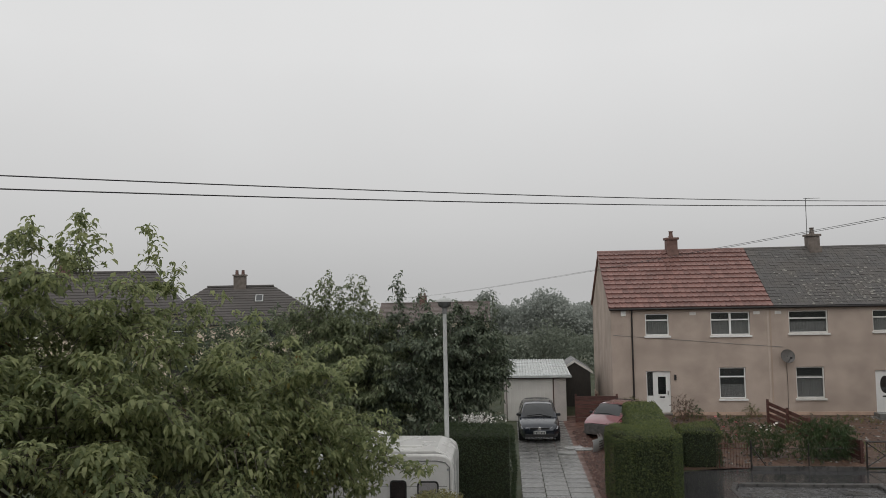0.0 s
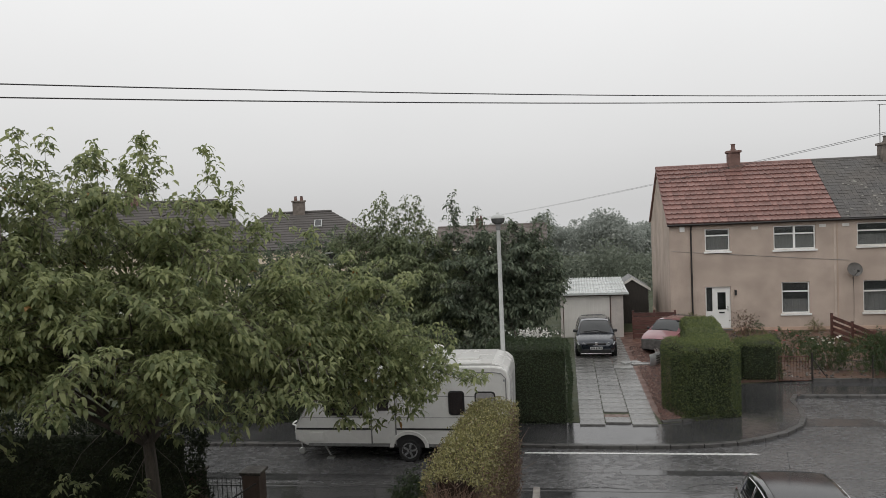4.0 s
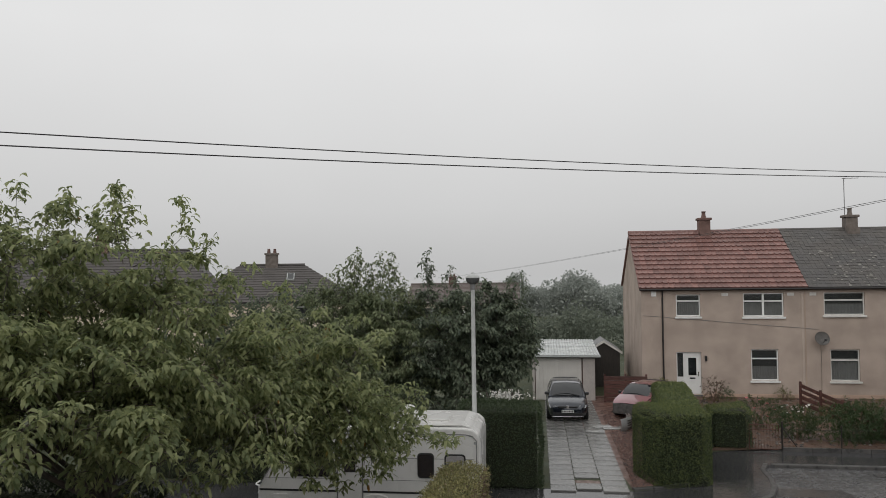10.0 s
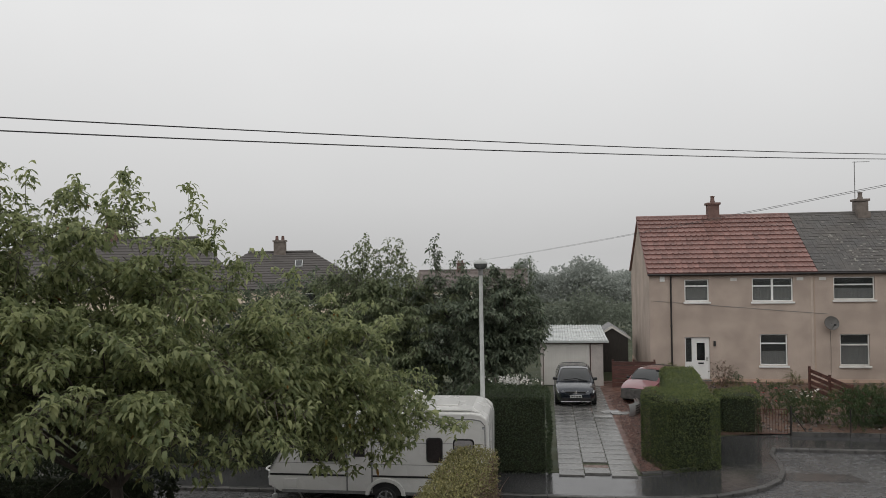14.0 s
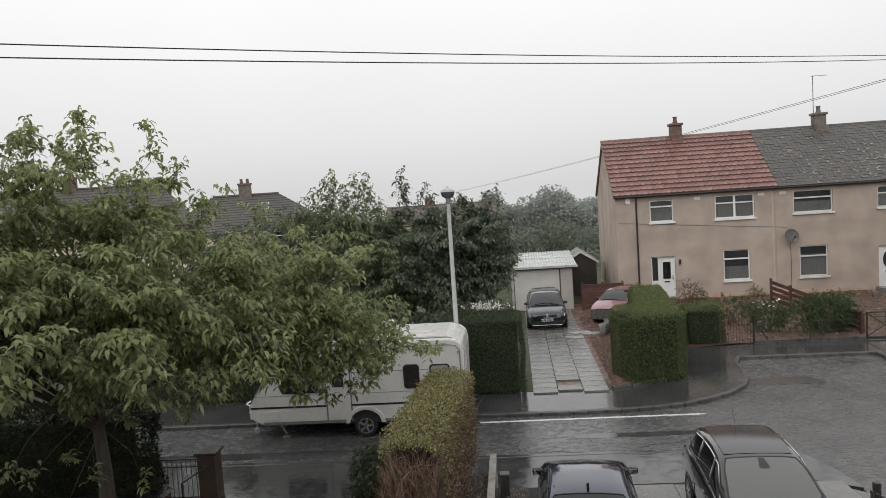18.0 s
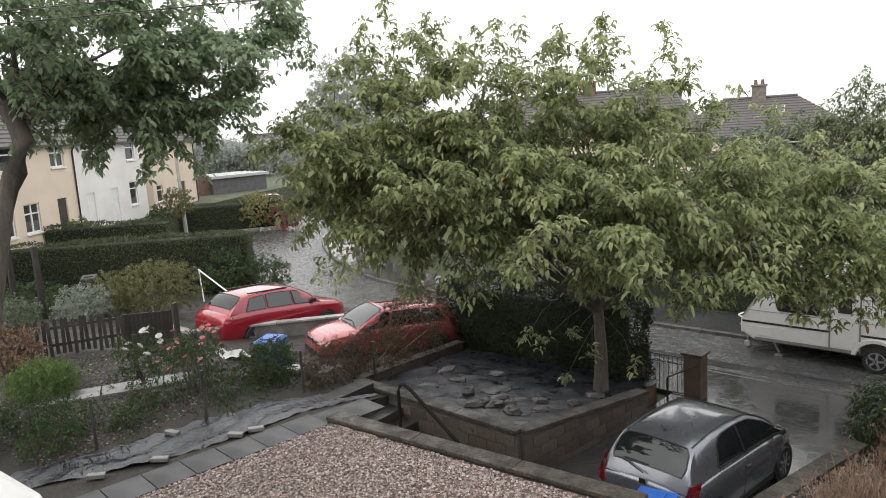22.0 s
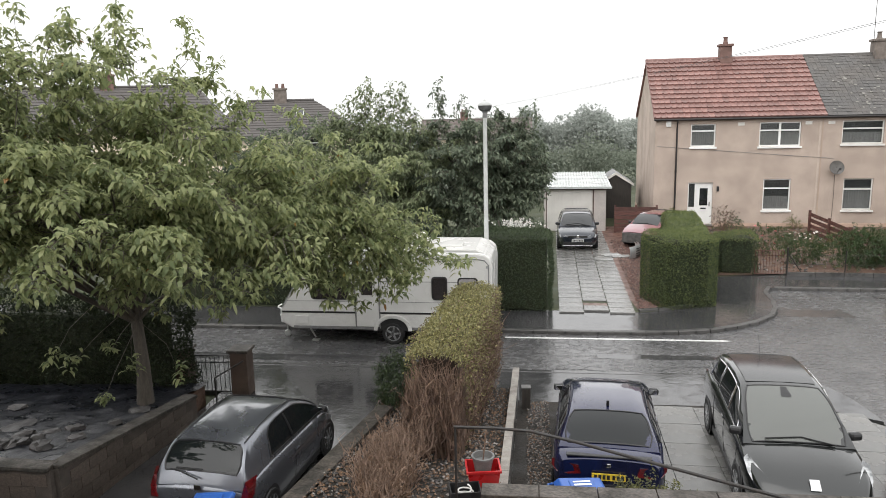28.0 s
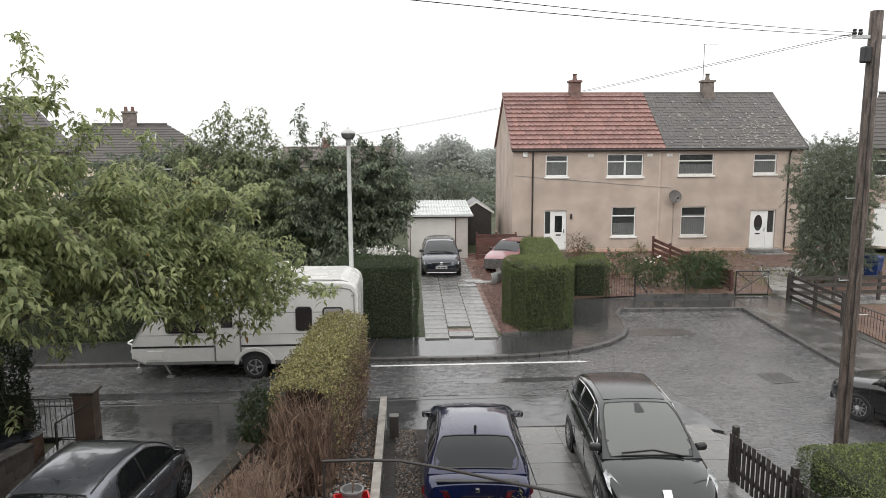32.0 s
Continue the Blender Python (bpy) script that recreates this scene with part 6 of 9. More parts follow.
GOLF = dict(HATCH, arc=None, rear_w=1.0, lens_depth=0.03, lens_tip=0.55, size=(4.26, 1.79, 1.46), belt=[(-1, 0.80), (-0.96, 0.96), (-0.6, 1.0), (0.3, 0.96), (0.45, 0.94), (0.8, 0.84), (0.95, 0.74), (1, 0.62)], roof=[(-1.5, 1.42), (-0.6, 1.46), (0.3, 1.44)], cabin=(-2.0, -1.55, 0.28, 1.10),
            panes=[(0.2, 0.95, 0.15, 0.40), (-0.75, 0.14, -0.75, 0.08), (-1.5, -0.82, -1.3, -0.82)], axles=(-1.28, 1.34), seams=(-0.75, 0.2, 1.1),
            lamps=[("headlamp", [(0.42, 2.10, 0.60), (0.74, 1.96, 0.60), (0.82, 1.80, 0.72), (0.48, 2.06, 0.72)], LENS_W), ("tail_lamp", [(0.55, -2.12, 0.75), (0.82, -2.0, 0.75), (0.82, -1.96, 0.92), (0.6, -2.1, 0.92)], LENS_R)],
            boxes=[("grille", (-0.42, 2.08, 0.61, 0.42, 2.14, 0.69), BLACKP), ("badge", (-0.06, 2.11, 0.60, 0.06, 2.155, 0.72), CHROME), ("lower_grille", (-0.62, 2.06, 0.26, 0.62, 2.145, 0.42), BLACKP), ("chrome_strip", (-0.66, 2.10, 0.245, 0.66, 2.15, 0.262), CHROME)], spokes=5, wheel_r=0.31)

c = car("blue_saloon_car", pose(2.26, 12.80, 0.06, 0, 0, -8.5), "dark blue wet saloon car parked on the slab drive", SALOON, paint("dark_blue_paint", (0.010, 0.013, 0.050), 0.2, 0.3))
plate_bars(c, -2.165, 0.70, PLATE_Y)
part("fin_aerial", Mesh().prism([(0.08, 0), (-0.08, 0), (-0.09, 0.09), (-0.07, 0.095)], -0.022, 0.022, "x"), BLACKP, c, m=pose(0, -0.86, 1.375))
c = car("silver_hatchback", pose(-3.98, 11.72, 0.10, 0, 0, -9.5), "silver three-door hatchback parked between the garden walls, wet", HATCH, paint("silver_paint", (0.165, 0.175, 0.20), 0.25, 0.7))
part("aerial", Mesh().tube([(0, -1.2, 1.5), (0, -1.32, 1.62)], 0.008, 5).lathe([(0.025, 0), (0.015, 0.025), (0.002, 0.03)], 8, (0, -1.2, 1.505)), BLACKP, c)
part("rear_wiper_arm", Mesh().tube([(0.0, -1.86, 1.03), (-0.30, -1.80, 1.10), (-0.48, -1.78, 1.12)], 0.012, 5), BLACKP, c)
c = car("dark_people_carrier", pose(5.17, 12.34, 0.06, 0, 0, 172.5), "dark grey crossover car with a glass roof parked facing the house", MPV, paint("dark_grey_paint", (0.016, 0.018, 0.018), 0.16, 0.4))
part("badge", Mesh().prism([(2.08, 0.868), (2.16, 0.812), (2.21, 0.762), (2.222, 0.772), (2.17, 0.826), (2.088, 0.880)], -0.07, 0.07, "x"), CHROME, c, "chrome badge on the nose")
part("roof_aerial", Mesh().tube([(0, -1.43, 1.58), (0.0, -1.66, 1.95)], 0.006, 5), BLACKP, c)
part("mirror_inside", Mesh().box(-0.11, 0.31, 1.42, 0.11, 0.34, 1.50), BLACKP, c)
c = car("grey_hatchback", pose(4.5, 34.05, 0.13, 0, 0, 174), "dark blue-grey hatchback parked on the slab driveway before the garage", GOLF, paint("blue_grey_paint", (0.022, 0.027, 0.038), 0.2, 0.4))
plate_bars(c, 2.16, 0.48, PLATE_W)

# ---- caravan ----
cv = thing("caravan", pose(-6.05, 19.9, 0.0, 0, 0, -5.2), "white touring caravan parked half on the footway, steadies down", "caravan")
CW = 2.25
prof = [(0.65, 0.42), (0.40, 0.55), (0.30, 0.80), (0.35, 1.0), (0.74, 1.62), (1.16, 2.36), (1.40, 2.56), (1.75, 2.62), (5.95, 2.62), (6.18, 2.58), (6.33, 2.46), (6.38, 2.2), (6.36, 0.9), (6.28, 0.5), (6.0, 0.40)]
part("body", Mesh().prism(prof, 0.0, CW, "y"), CARA, cv, bevel=0.05)
part("roof", Mesh().prism([(1.25, 2.585), (1.7, 2.64), (5.9, 2.64), (6.12, 2.6), (5.9, 2.675), (1.7, 2.675)], 0.12, CW - 0.12, "y"), CARA, cv)
part("awning_rail", Mesh().tube([(0.37, -0.012, 1.02), (0.76, -0.012, 1.64), (1.14, -0.012, 2.26), (1.42, -0.01, 2.42), (5.95, -0.01, 2.46), (6.16, -0.01, 2.42), (6.27, -0.01, 2.3), (6.27, -0.01, 0.55)], 0.014, 5), LEAD, cv)
part("side_stripe", Mesh().box(0.36, -0.008, 0.88, 6.34, 0.004, 0.93), BLACKP, cv)
part("side_stripe", Mesh().box(0.90, -0.006, 1.80, 6.2, 0.004, 1.815), LEAD, cv)
part("side_stripe", Mesh().box(0.52, -0.006, 1.22, 6.3, 0.004, 1.23), LEAD, cv)
part("skirt", Mesh().box(0.7, -0.012, 0.42, 3.05, 0.03, 0.50).box(4.05, -0.012, 0.42, 6.2, 0.03, 0.50), LEAD, cv)


def cara_window(x0, z0, x1, z1, mt):
    r = 0.09
    pts = []
    for cx, cz, a0 in ((x1 - r, z1 - r, 0), (x0 + r, z1 - r, 90), (x0 + r, z0 + r, 180), (x1 - r, z0 + r, 270)):
        pts += [(cx + r * math.cos(radians(a0 + k * 30)), cz + r * math.sin(radians(a0 + k * 30))) for k in range(4)]
    w = part("window", Mesh().prism(pts, -0.022, 0.01, "y"), BLACKP, cv, bevel=0.008)
    cx, cz = (x0 + x1) / 2, (z0 + z1) / 2
    part("pane", Mesh().prism([(cx + (x - cx) * 0.86, cz + (z - cz) * 0.88) for x, z in pts], -0.034, -0.018, "y"), mt, w)


GREY_BLIND = surf("grey_blind", (0.34, 0.33, 0.33), (0.28, 0.27, 0.27), 3, (0.2, 0.3))
cara_window(4.70, 1.30, 5.14, 1.96, CARA_GLASS)
cara_window(5.42, 1.28, 5.98, 1.94, GREY_BLIND)
cara_window(1.25, 1.28, 2.35, 2.02, CARA_GLASS)
part("door", Mesh().box(2.55, -0.018, 0.50, 3.20, 0.01, 2.34), CARA, cv, "white stable door", bevel=0.015)
part("door_pane", Mesh().box(2.72, -0.030, 1.42, 3.03, -0.015, 2.1), CARA_GLASS, cv, bevel=0.01)
part("door_trim", Mesh().box(3.205, -0.02, 0.46, 3.235, 0.01, 2.4).box(2.515, -0.02, 0.46, 2.545, 0.01, 2.4), LEAD, cv)
part("locker_flap", Mesh().box(0.75, -0.016, 0.55, 1.15, 0.01, 0.80), CARA, cv, bevel=0.01)
arch = [(3.58 + 0.55 * math.cos(a), 0.40 + 0.46 * math.sin(a)) for a in [math.pi * k / 12 for k in range(13)]]
part("wheel_arch", Mesh().prism(arch + [(3.58 + 0.44 * math.cos(a), 0.40 + 0.36 * math.sin(a)) for a in [math.pi * k / 12 for k in range(12, -1, -1)]], -0.04, 0.02, "y"), CARA, cv, bevel=0.012)
# Black panel in place of the shadow inside the caravan's wheel arch.
part("arch_shadow_panel", Mesh().prism([(3.58 + 0.43 * math.cos(a), 0.40 + 0.35 * math.sin(a)) for a in [math.pi * k / 12 for k in range(13)]], -0.012, 0.02, "y"), BLACKP, cv)
w = part("wheel", Mesh().lathe([(0.21, -0.09), (0.29, -0.09), (0.315, -0.06), (0.315, 0.06), (0.29, 0.09), (0.21, 0.09)], 26, (3.58, 0.07, 0.315), "y"), RUBBER, cv, smooth=40)
s = Mesh().lathe([(0.22, -0.085), (0.22, -0.1), (0.19, -0.1), (0.18, -0.06), (0.002, -0.06)], 22, (3.58, 0.07, 0.315), "y")
for k in range(5):
    s.box(-0.028, -0.105, 0.02, 0.028, -0.05, 0.20, Matrix.Translation((3.58, 0.07, 0.315)) @ Matrix.Rotation(k * 1.2566 + 0.2, 4, "Y"))
part("rim", s, RIM, w)
w2 = part("wheel", Mesh().lathe([(0.21, -0.09), (0.315, -0.06), (0.315, 0.06), (0.21, 0.09)], 20, (3.58, CW - 0.07, 0.36), "y"), RUBBER, cv)
part("drawbar", Mesh().tube([(0.6, 0.5, 0.45), (0.0, CW / 2, 0.45)], 0.04, 6).tube([(0.6, CW - 0.5, 0.45), (0.0, CW / 2, 0.45)], 0.04, 6).tube([(0.05, CW / 2, 0.45), (-0.12, CW / 2, 0.47)], 0.035, 6), GALV, cv)
part("jockey_wheel", Mesh().tube([(0.30, 0.55, 0.62), (0.30, 0.55, 0.2)], 0.022, 6).lathe([(0.02, -0.035), (0.08, -0.035), (0.10, -0.02), (0.10, 0.02), (0.08, 0.035), (0.02, 0.035)], 16, (0.30, 0.55, 0.10), "y"), GALV, cv)
part("front_handle", Mesh().tube([(0.36, 0.02, 0.98), (0.24, 0.05, 1.02), (0.22, 0.14, 1.02), (0.24, 0.35, 1.02)], 0.022, 6), PVC, cv)
part("front_panel", Mesh().box(0.25, 0.15, 0.52, 0.42, CW - 0.15, 0.98), CARA, cv, bevel=0.05)
part("front_window", Mesh().prism([(0.78, 1.66), (1.11, 2.26), (1.08, 2.29), (0.75, 1.69)], 0.25, CW - 0.25, "y"), CARA_GLASS, cv)
for x in (1.05, 5.9):
    part("corner_steady", Mesh().tube([(x, 0.25, 0.44), (x + 0.2, 0.25, 0.08)], 0.025, 6).box(x + 0.1, 0.17, 0.0, x + 0.3, 0.33, 0.03), GALV, cv)
part("tv_dome", Mesh().lathe([(0.10, 0), (0.04, 0.03), (0.035, 0.16), (0.22, 0.18), (0.25, 0.21), (0.20, 0.25), (0.05, 0.27), (0.002, 0.27)], 20, (4.15, 1.5, 2.67)), PVC, cv, smooth=50)
part("roof_vent", Mesh().box(4.9, 0.6, 2.66, 5.5, 1.1, 2.73), CARA, cv, bevel=0.02)
part("roof_vent", Mesh().box(2.4, 0.8, 2.66, 3.0, 1.4, 2.74), CARA, cv, bevel=0.02)
part("roof_vent", Mesh().box(5.35, 0.22, 2.63, 5.6, 0.36, 2.68), CARA, cv, bevel=0.015)
part("rear_lamp", Mesh().box(6.36, 0.08, 0.75, 6.41, 0.28, 1.15), LENS_R, cv)
part("marker_lamp", Mesh().box(6.2, -0.02, 2.2, 6.27, 0.01, 2.26), LENS_W, cv)

# ---- street furniture ----
lamp = thing("street_lamp", pose(0.17, 21.75, 0.10), "pale grey tapered street lamp post with a round top lantern", "street lamp")
part("post", Mesh().lathe([(0.105, 0), (0.105, 1.1), (0.085, 1.18), (0.075, 1.2), (0.055, 6.1)], 14), LAMP_GREY, lamp, smooth=40)
part("access_door", Mesh().box(-0.04, -0.112, 0.35, 0.04, -0.095, 0.85), LAMP_GREY, lamp)
part("neck", Mesh().lathe([(0.07, 6.08), (0.07, 6.22), (0.10, 6.26)], 12), LEAD, lamp)
part("lantern", Mesh().lathe([(0.10, 6.26), (0.17, 6.30), (0.20, 6.38), (0.205, 6.44)], 20), surf("smoked_lantern_bowl", (0.10, 0.105, 0.105), (0.07, 0.07, 0.07), 8, (0.1, 0.2)), lamp, smooth=50)
part("lantern_hood", Mesh().lathe([(0.218, 6.43), (0.215, 6.46), (0.15, 6.52), (0.05, 6.55), (0.03, 6.60), (0.002, 6.61)], 20), LAMP_GREY, lamp, smooth=50)

pole = thing("telegraph_pole", pose(9.81, 12.83, 0.05), "weathered wooden telegraph pole with cable brackets and foot pegs", "telegraph pole")
part("pole", Mesh().lathe([(0.135, 0), (0.132, 2), (0.125, 5), (0.115, 8.62), (0.108, 8.66), (0.002, 8.66)], 16), WOOD_POLE, pole, smooth=40)
part("terminal_box", Mesh().box(-0.25, -0.12, 7.72, -0.11, 0.06, 8.02), BLACKP, pole, bevel=0.03)
part("bracket", Mesh().box(-0.45, -0.03, 8.16, 0.45, 0.03, 8.22), GALV, pole)
for x in (-0.42, -0.3, 0.3, 0.42):
    part("insulator", Mesh().lathe([(0.03, 0), (0.045, 0.03), (0.03, 0.07), (0.04, 0.1), (0.002, 0.12)], 8, (x, 0, 8.22)), BLACKP, pole)
for i, z in enumerate((2.9, 3.6, 4.4, 5.2, 7.2)):
    sx = -1 if i % 2 else 1
    part("foot_peg", Mesh().tube([(sx * 0.12, 0, z), (sx * 0.34, -0.02, z), (sx * 0.34, -0.02, z + 0.05)], 0.012, 5), GALV, pole)
part("cable_run", Mesh().tube([(-0.06, -0.12, 8.1), (-0.07, -0.135, 5), (-0.075, -0.14, 0.1)], 0.010, 5), BLACKP, pole)


def wire(name, a, b, sag, r, label):
    pts = []
    for k in range(33):
        t = k / 32
        p = Vector(a).lerp(Vector(b), t)
        p.z -= sag * 4 * t * (1 - t)
        pts.append(tuple(p))
    return tagged(part(name, Mesh().tube(pts, r, 6), BLACKP), label, "cable", "overhead cables")


WA = Vector((9.4, 12.8, 8.25))
d0, d1 = Vector((-8, 3.0, 8.01)) - WA, Vector((-8, 3.0, 7.905)) - WA
wire("overhead_cable", WA + Vector((0, 0, 0.06)), WA + d0 * 1.25, 0.22, 0.0055, "black overhead telephone cable from the pole towards the house")
wire("overhead_cable", WA, WA + d1 * 1.25, 0.22, 0.0058, "black overhead telephone cable slung below another")
wire("overhead_cable", WA + Vector((0, 0, 0.05)), (-2.95, 75, 5.95), 0.22, 0.0055, "thin grey overhead cable crossing above the house roof")
wire("overhead_cable", WA + Vector((0.02, 0, 0.02)), (-2.9, 75, 5.91), 0.22, 0.005, "thin grey overhead cable running close beside another")

# ---- the plots this side of the road ----
slab_region("plot_ground", [(-2.2, 15.8), (0.7, 15.5), (0.22, 9.0), (0.22, 2), (-3.0, 2), (-2.75, 9.0)], -0.05, 0.28, SOIL, "dark soil bank under the hedge", "soil")
# sloping bank of soil and small stones below the brown hedge
bank = Mesh()
bank.grid([[(-2.75, 9.0, 0.98), (-2.0, 13.2, 0.58), (-1.95, 15.7, 0.30)], [(-1.2, 9.0, 1.02), (-0.9, 13.2, 0.62), (-0.5, 15.6, 0.32)], [(0.16, 9.0, 0.98), (0.44, 13.2, 0.58), (0.62, 15.5, 0.30)]])
tagged(part("stony_bank", bank, STONES), "sloping bank of wet stones and dead leaves under the hedge", "bank", kind="structure")

# slab drive with the two cars
slab_region("drive_bed", [(0.85, 15.4), (7.1, 14.9), (6.75, 8.6), (0.40, 8.6)], -0.05, 0.045, STONES, "damp ground under the slab drive", "drive")
slab_region("stone_strip", [(0.66, 15.4), (1.33, 15.3), (0.9, 8.6), (0.16, 8.6)], 0.0, 0.07, STONES, "strip of dark wet chippings beside the low wall", "gravel")


def wall_thing(name, label, p0, p1, z0a, z1a, z0b, z1b, thick, block, material, coping=None, bond=0.44, course=0.215, group="", stone=0.75):
    """A block wall between two plan points whose foot and head may slope: each block a part, coping stones on top."""
    a, b = Vector((*p0, 0)), Vector((*p1, 0))
    d = b - a
    length = d.length
    ang = math.degrees(math.atan2(d.y, d.x))
    w = thing(name, pose(a.x, a.y, 0, 0, 0, ang), label, "wall", group)
    core = [(0, z0a), (length, z0b), (length, z1b - 0.01), (0, z1a - 0.01)]
    part("wall_core", Mesh().prism(core, -thick / 2 + 0.012, thick / 2 - 0.012, "y"), MORTAR, w)
    if block:
        me = Mesh().box(0.006, -thick / 2, 0.006, bond - 0.006, thick / 2, course - 0.006).data("block")
        me.materials.append(material)
        row = 0
        z = min(z0a, z0b)
        while z < max(z1a, z1b):
            x = -bond / 2 if row % 2 else 0.0
            while x < length - 0.02:
                t = (x + bond / 2) / length
                lo, hi = z0a + (z0b - z0a) * t, z1a + (z1b - z1a) * t
                if z + course <= hi + 0.03 and z + course > lo and x >= -0.01 and x + bond <= length + 0.01:
                    part("block", me, material, w, m=Matrix.Translation((x, 0, z)))
                x += bond
            z += course
            row += 1
    else:
        part("wall_face", Mesh().prism([(0.0, z0a), (length, z0b), (length, z1b - 0.012), (0.0, z1a - 0.012)], -thick / 2, thick / 2, "y"), material, w)
    if coping is not None:
        n = max(1, round(length / stone))
        for k in range(n):
            x0, x1 = length * k / n + 0.004, length * (k + 1) / n - 0.004
            h0, h1 = z1a + (z1b - z1a) * x0 / length, z1a + (z1b - z1a) * x1 / length
            part("coping_stone", Mesh().prism([(x0, h0 - 0.005), (x1, h1 - 0.005), (x1, h1 + 0.065), (x0, h0 + 0.065)], -thick / 2 - 0.04, thick / 2 + 0.04, "y"), coping, w, bevel=0.012)
    return w


# raised garden with black membrane, held by a block wall
GA, GB, GC = (-6.85, 10.45), (-6.15, 14.3), (-11.3, 10.75)
wall_thing("garden_wall", "brown concrete block retaining wall falling towards the road", GA, GB, 0.02, 1.0, 0.0, 0.62, 0.22, True, BLOCK, COPING, stone=1.9)
wall_thing("garden_wall", "brown concrete block retaining wall with a rough coping", GC, GA, 0.3, 1.1, 0.3, 1.0, 0.22, True, BLOCK, COPING, stone=1.5)
rngm = np.random.default_rng(5)
rows = []
for i in range(40):
    u = i / 39
    row = []
    for j in range(44):
        w = j / 43
        x = (-11.3 + w * 4.4) * (1 - u) + (-11.6 + w * 5.4) * u
        y = (10.85 - 0.3 * w) * (1 - u) + 15.3 * u
        z = 0.93 - 0.40 * u + 0.02 * math.sin(x * 5 + y * 2) * math.sin(y * 6 - x) + 0.012 * math.sin(x * 15 + 3 * math.sin(y * 7)) + 0.010 * math.sin(y * 19 + 4 * math.sin(x * 3))
        row.append((x, y, z))
    rows.append(row)
tagged(part("garden_membrane", Mesh().grid(rows), MEMB, smooth=80), "wrinkled wet black weed membrane over the raised garden", "membrane", kind="structure")
slab_region("raised_garden", [(-11.3, 10.8), (-6.95, 10.5), (-6.3, 15.4), (-11.6, 15.4)], -0.05, 0.45, SOIL, "soil body of the raised garden", "soil")

wall_thing("garden_edge_wall", "low brown wall beneath the red-leaved hedge", (-11.5, 10.95), (-11.85, 15.3), 0.1, 1.02, 0.0, 0.66, 0.2, False, BLOCK, COPING)

# hatchback's sunken drive and the wall on its other side
slab_region("sunken_drive", [(-6.75, 9.6), (-2.75, 9.2), (-2.0, 15.7), (-6.1, 16.0)], -0.05, 0.085, ASPHALT2, "wet dark concrete of the sunken drive", "drive")
wall_thing("drive_wall", "low brown concrete wall with flat coping beside the sunken drive", (-2.95, 9.3), (-1.93, 13.6), 0.0, 0.86, 0.0, 0.66, 0.24, True, BLOCK, COPING)

# gravel terrace below the window
TERR = [(-9.55, 8.42), (-3.75, 8.42), (0.4, 8.3), (0.4, -0.6), (-11.0, -0.6), (-10.15, 5.0)]
slab_region("gravel_terrace", TERR, -0.05, 1.36, surf("fine_pink_grit", (0.19, 0.145, 0.13), (0.12, 0.09, 0.08), 3, (0.4, 0.8), 0.012, 45, fine=0.45), "made-up ground of the terrace in front of the house", "terrace")
wall_thing("terrace_wall", "long low concrete kerb wall edging the gravel terrace", (-9.65, 8.50), (-3.7, 8.54), 0.0, 1.42, 0.0, 1.42, 0.26, False, BLOCK, COPING, stone=1.9)

# ---- terrace, steps and things close to the house ----
slab_region("house_terrace", [(0.4, 8.95), (6.9, 8.5), (6.9, -0.6), (0.4, -0.6)], -0.05, 1.36, SLAB_DARK, "wet concrete terrace beside the house", "terrace")
wall_thing("terrace_wall", "grey concrete retaining wall with a rough flat coping above the slab drive", (-0.05, 9.08), (6.9, 8.62), 0.0, 1.38, 0.0, 1.38, 0.24, False, SLAB_DARK, COPING)

# loose stone chippings
rng = np.random.default_rng(3)
n = 44000
px, py = rng.uniform(-10.4, -2.6, n), 8.40 - rng.uniform(0, 1, n) ** 1.15 * 5.2
keep = (px > -10.06 + (py - 4.88) * 0.16) & (py < 8.36)
px, py = px[keep], py[keep]
n = len(px)
size = rng.uniform(0.013, 0.030, n)
octa = np.array([(1, 0, 0), (-1, 0, 0), (0, 1, 0), (0, -1, 0), (0, 0, 0.7), (0, 0, -0.7)], float)
tri = np.array([(0, 2, 4), (2, 1, 4), (1, 3, 4), (3, 0, 4), (2, 0, 5), (1, 2, 5), (3, 1, 5), (0, 3, 5)])
ang = rng.uniform(0, 6.28, n)
v = octa[None] * size[:, None, None] * rng.uniform(0.6, 1.4, (n, 6, 1))
ca, sa = np.cos(ang)[:, None], np.sin(ang)[:, None]
v = np.stack([v[..., 0] * ca - v[..., 1] * sa + px[:, None], v[..., 0] * sa + v[..., 1] * ca + py[:, None], v[..., 2] + 1.365 + rng.uniform(0, 0.02, (n, 1))], -1)
f = (tri[None] + np.arange(n)[:, None, None] * 6).reshape(-1, 3)
chips = raw("stone_chippings", v.reshape(-1, 3).tolist(), f.tolist(), CHIPS)
chips.data.polygons.foreach_set("material_index", np.repeat(rng.choice(3, n, p=[0.45, 0.3, 0.25]), 8).tolist())
tagged(chips, "wet pink and cream stone chippings over the terrace", "gravel", kind="stuff")



def scatter(name, label, x, y, z, lo, hi, mats, share, seed, category="gravel"):
    """Loose stones strewn over given places, joined."""
    rng = np.random.default_rng(seed)
    n = len(x)
    size = rng.uniform(lo, hi, n)
    ang = rng.uniform(0, 6.28, n)
    v = octa[None] * size[:, None, None] * rng.uniform(0.6, 1.4, (n, 6, 1))
    ca, sa = np.cos(ang)[:, None], np.sin(ang)[:, None]
    v = np.stack([v[..., 0] * ca - v[..., 1] * sa + x[:, None], v[..., 0] * sa + v[..., 1] * ca + y[:, None], v[..., 2] + z[:, None]], -1)
    f = (tri[None] + np.arange(n)[:, None, None] * 6).reshape(-1, 3)
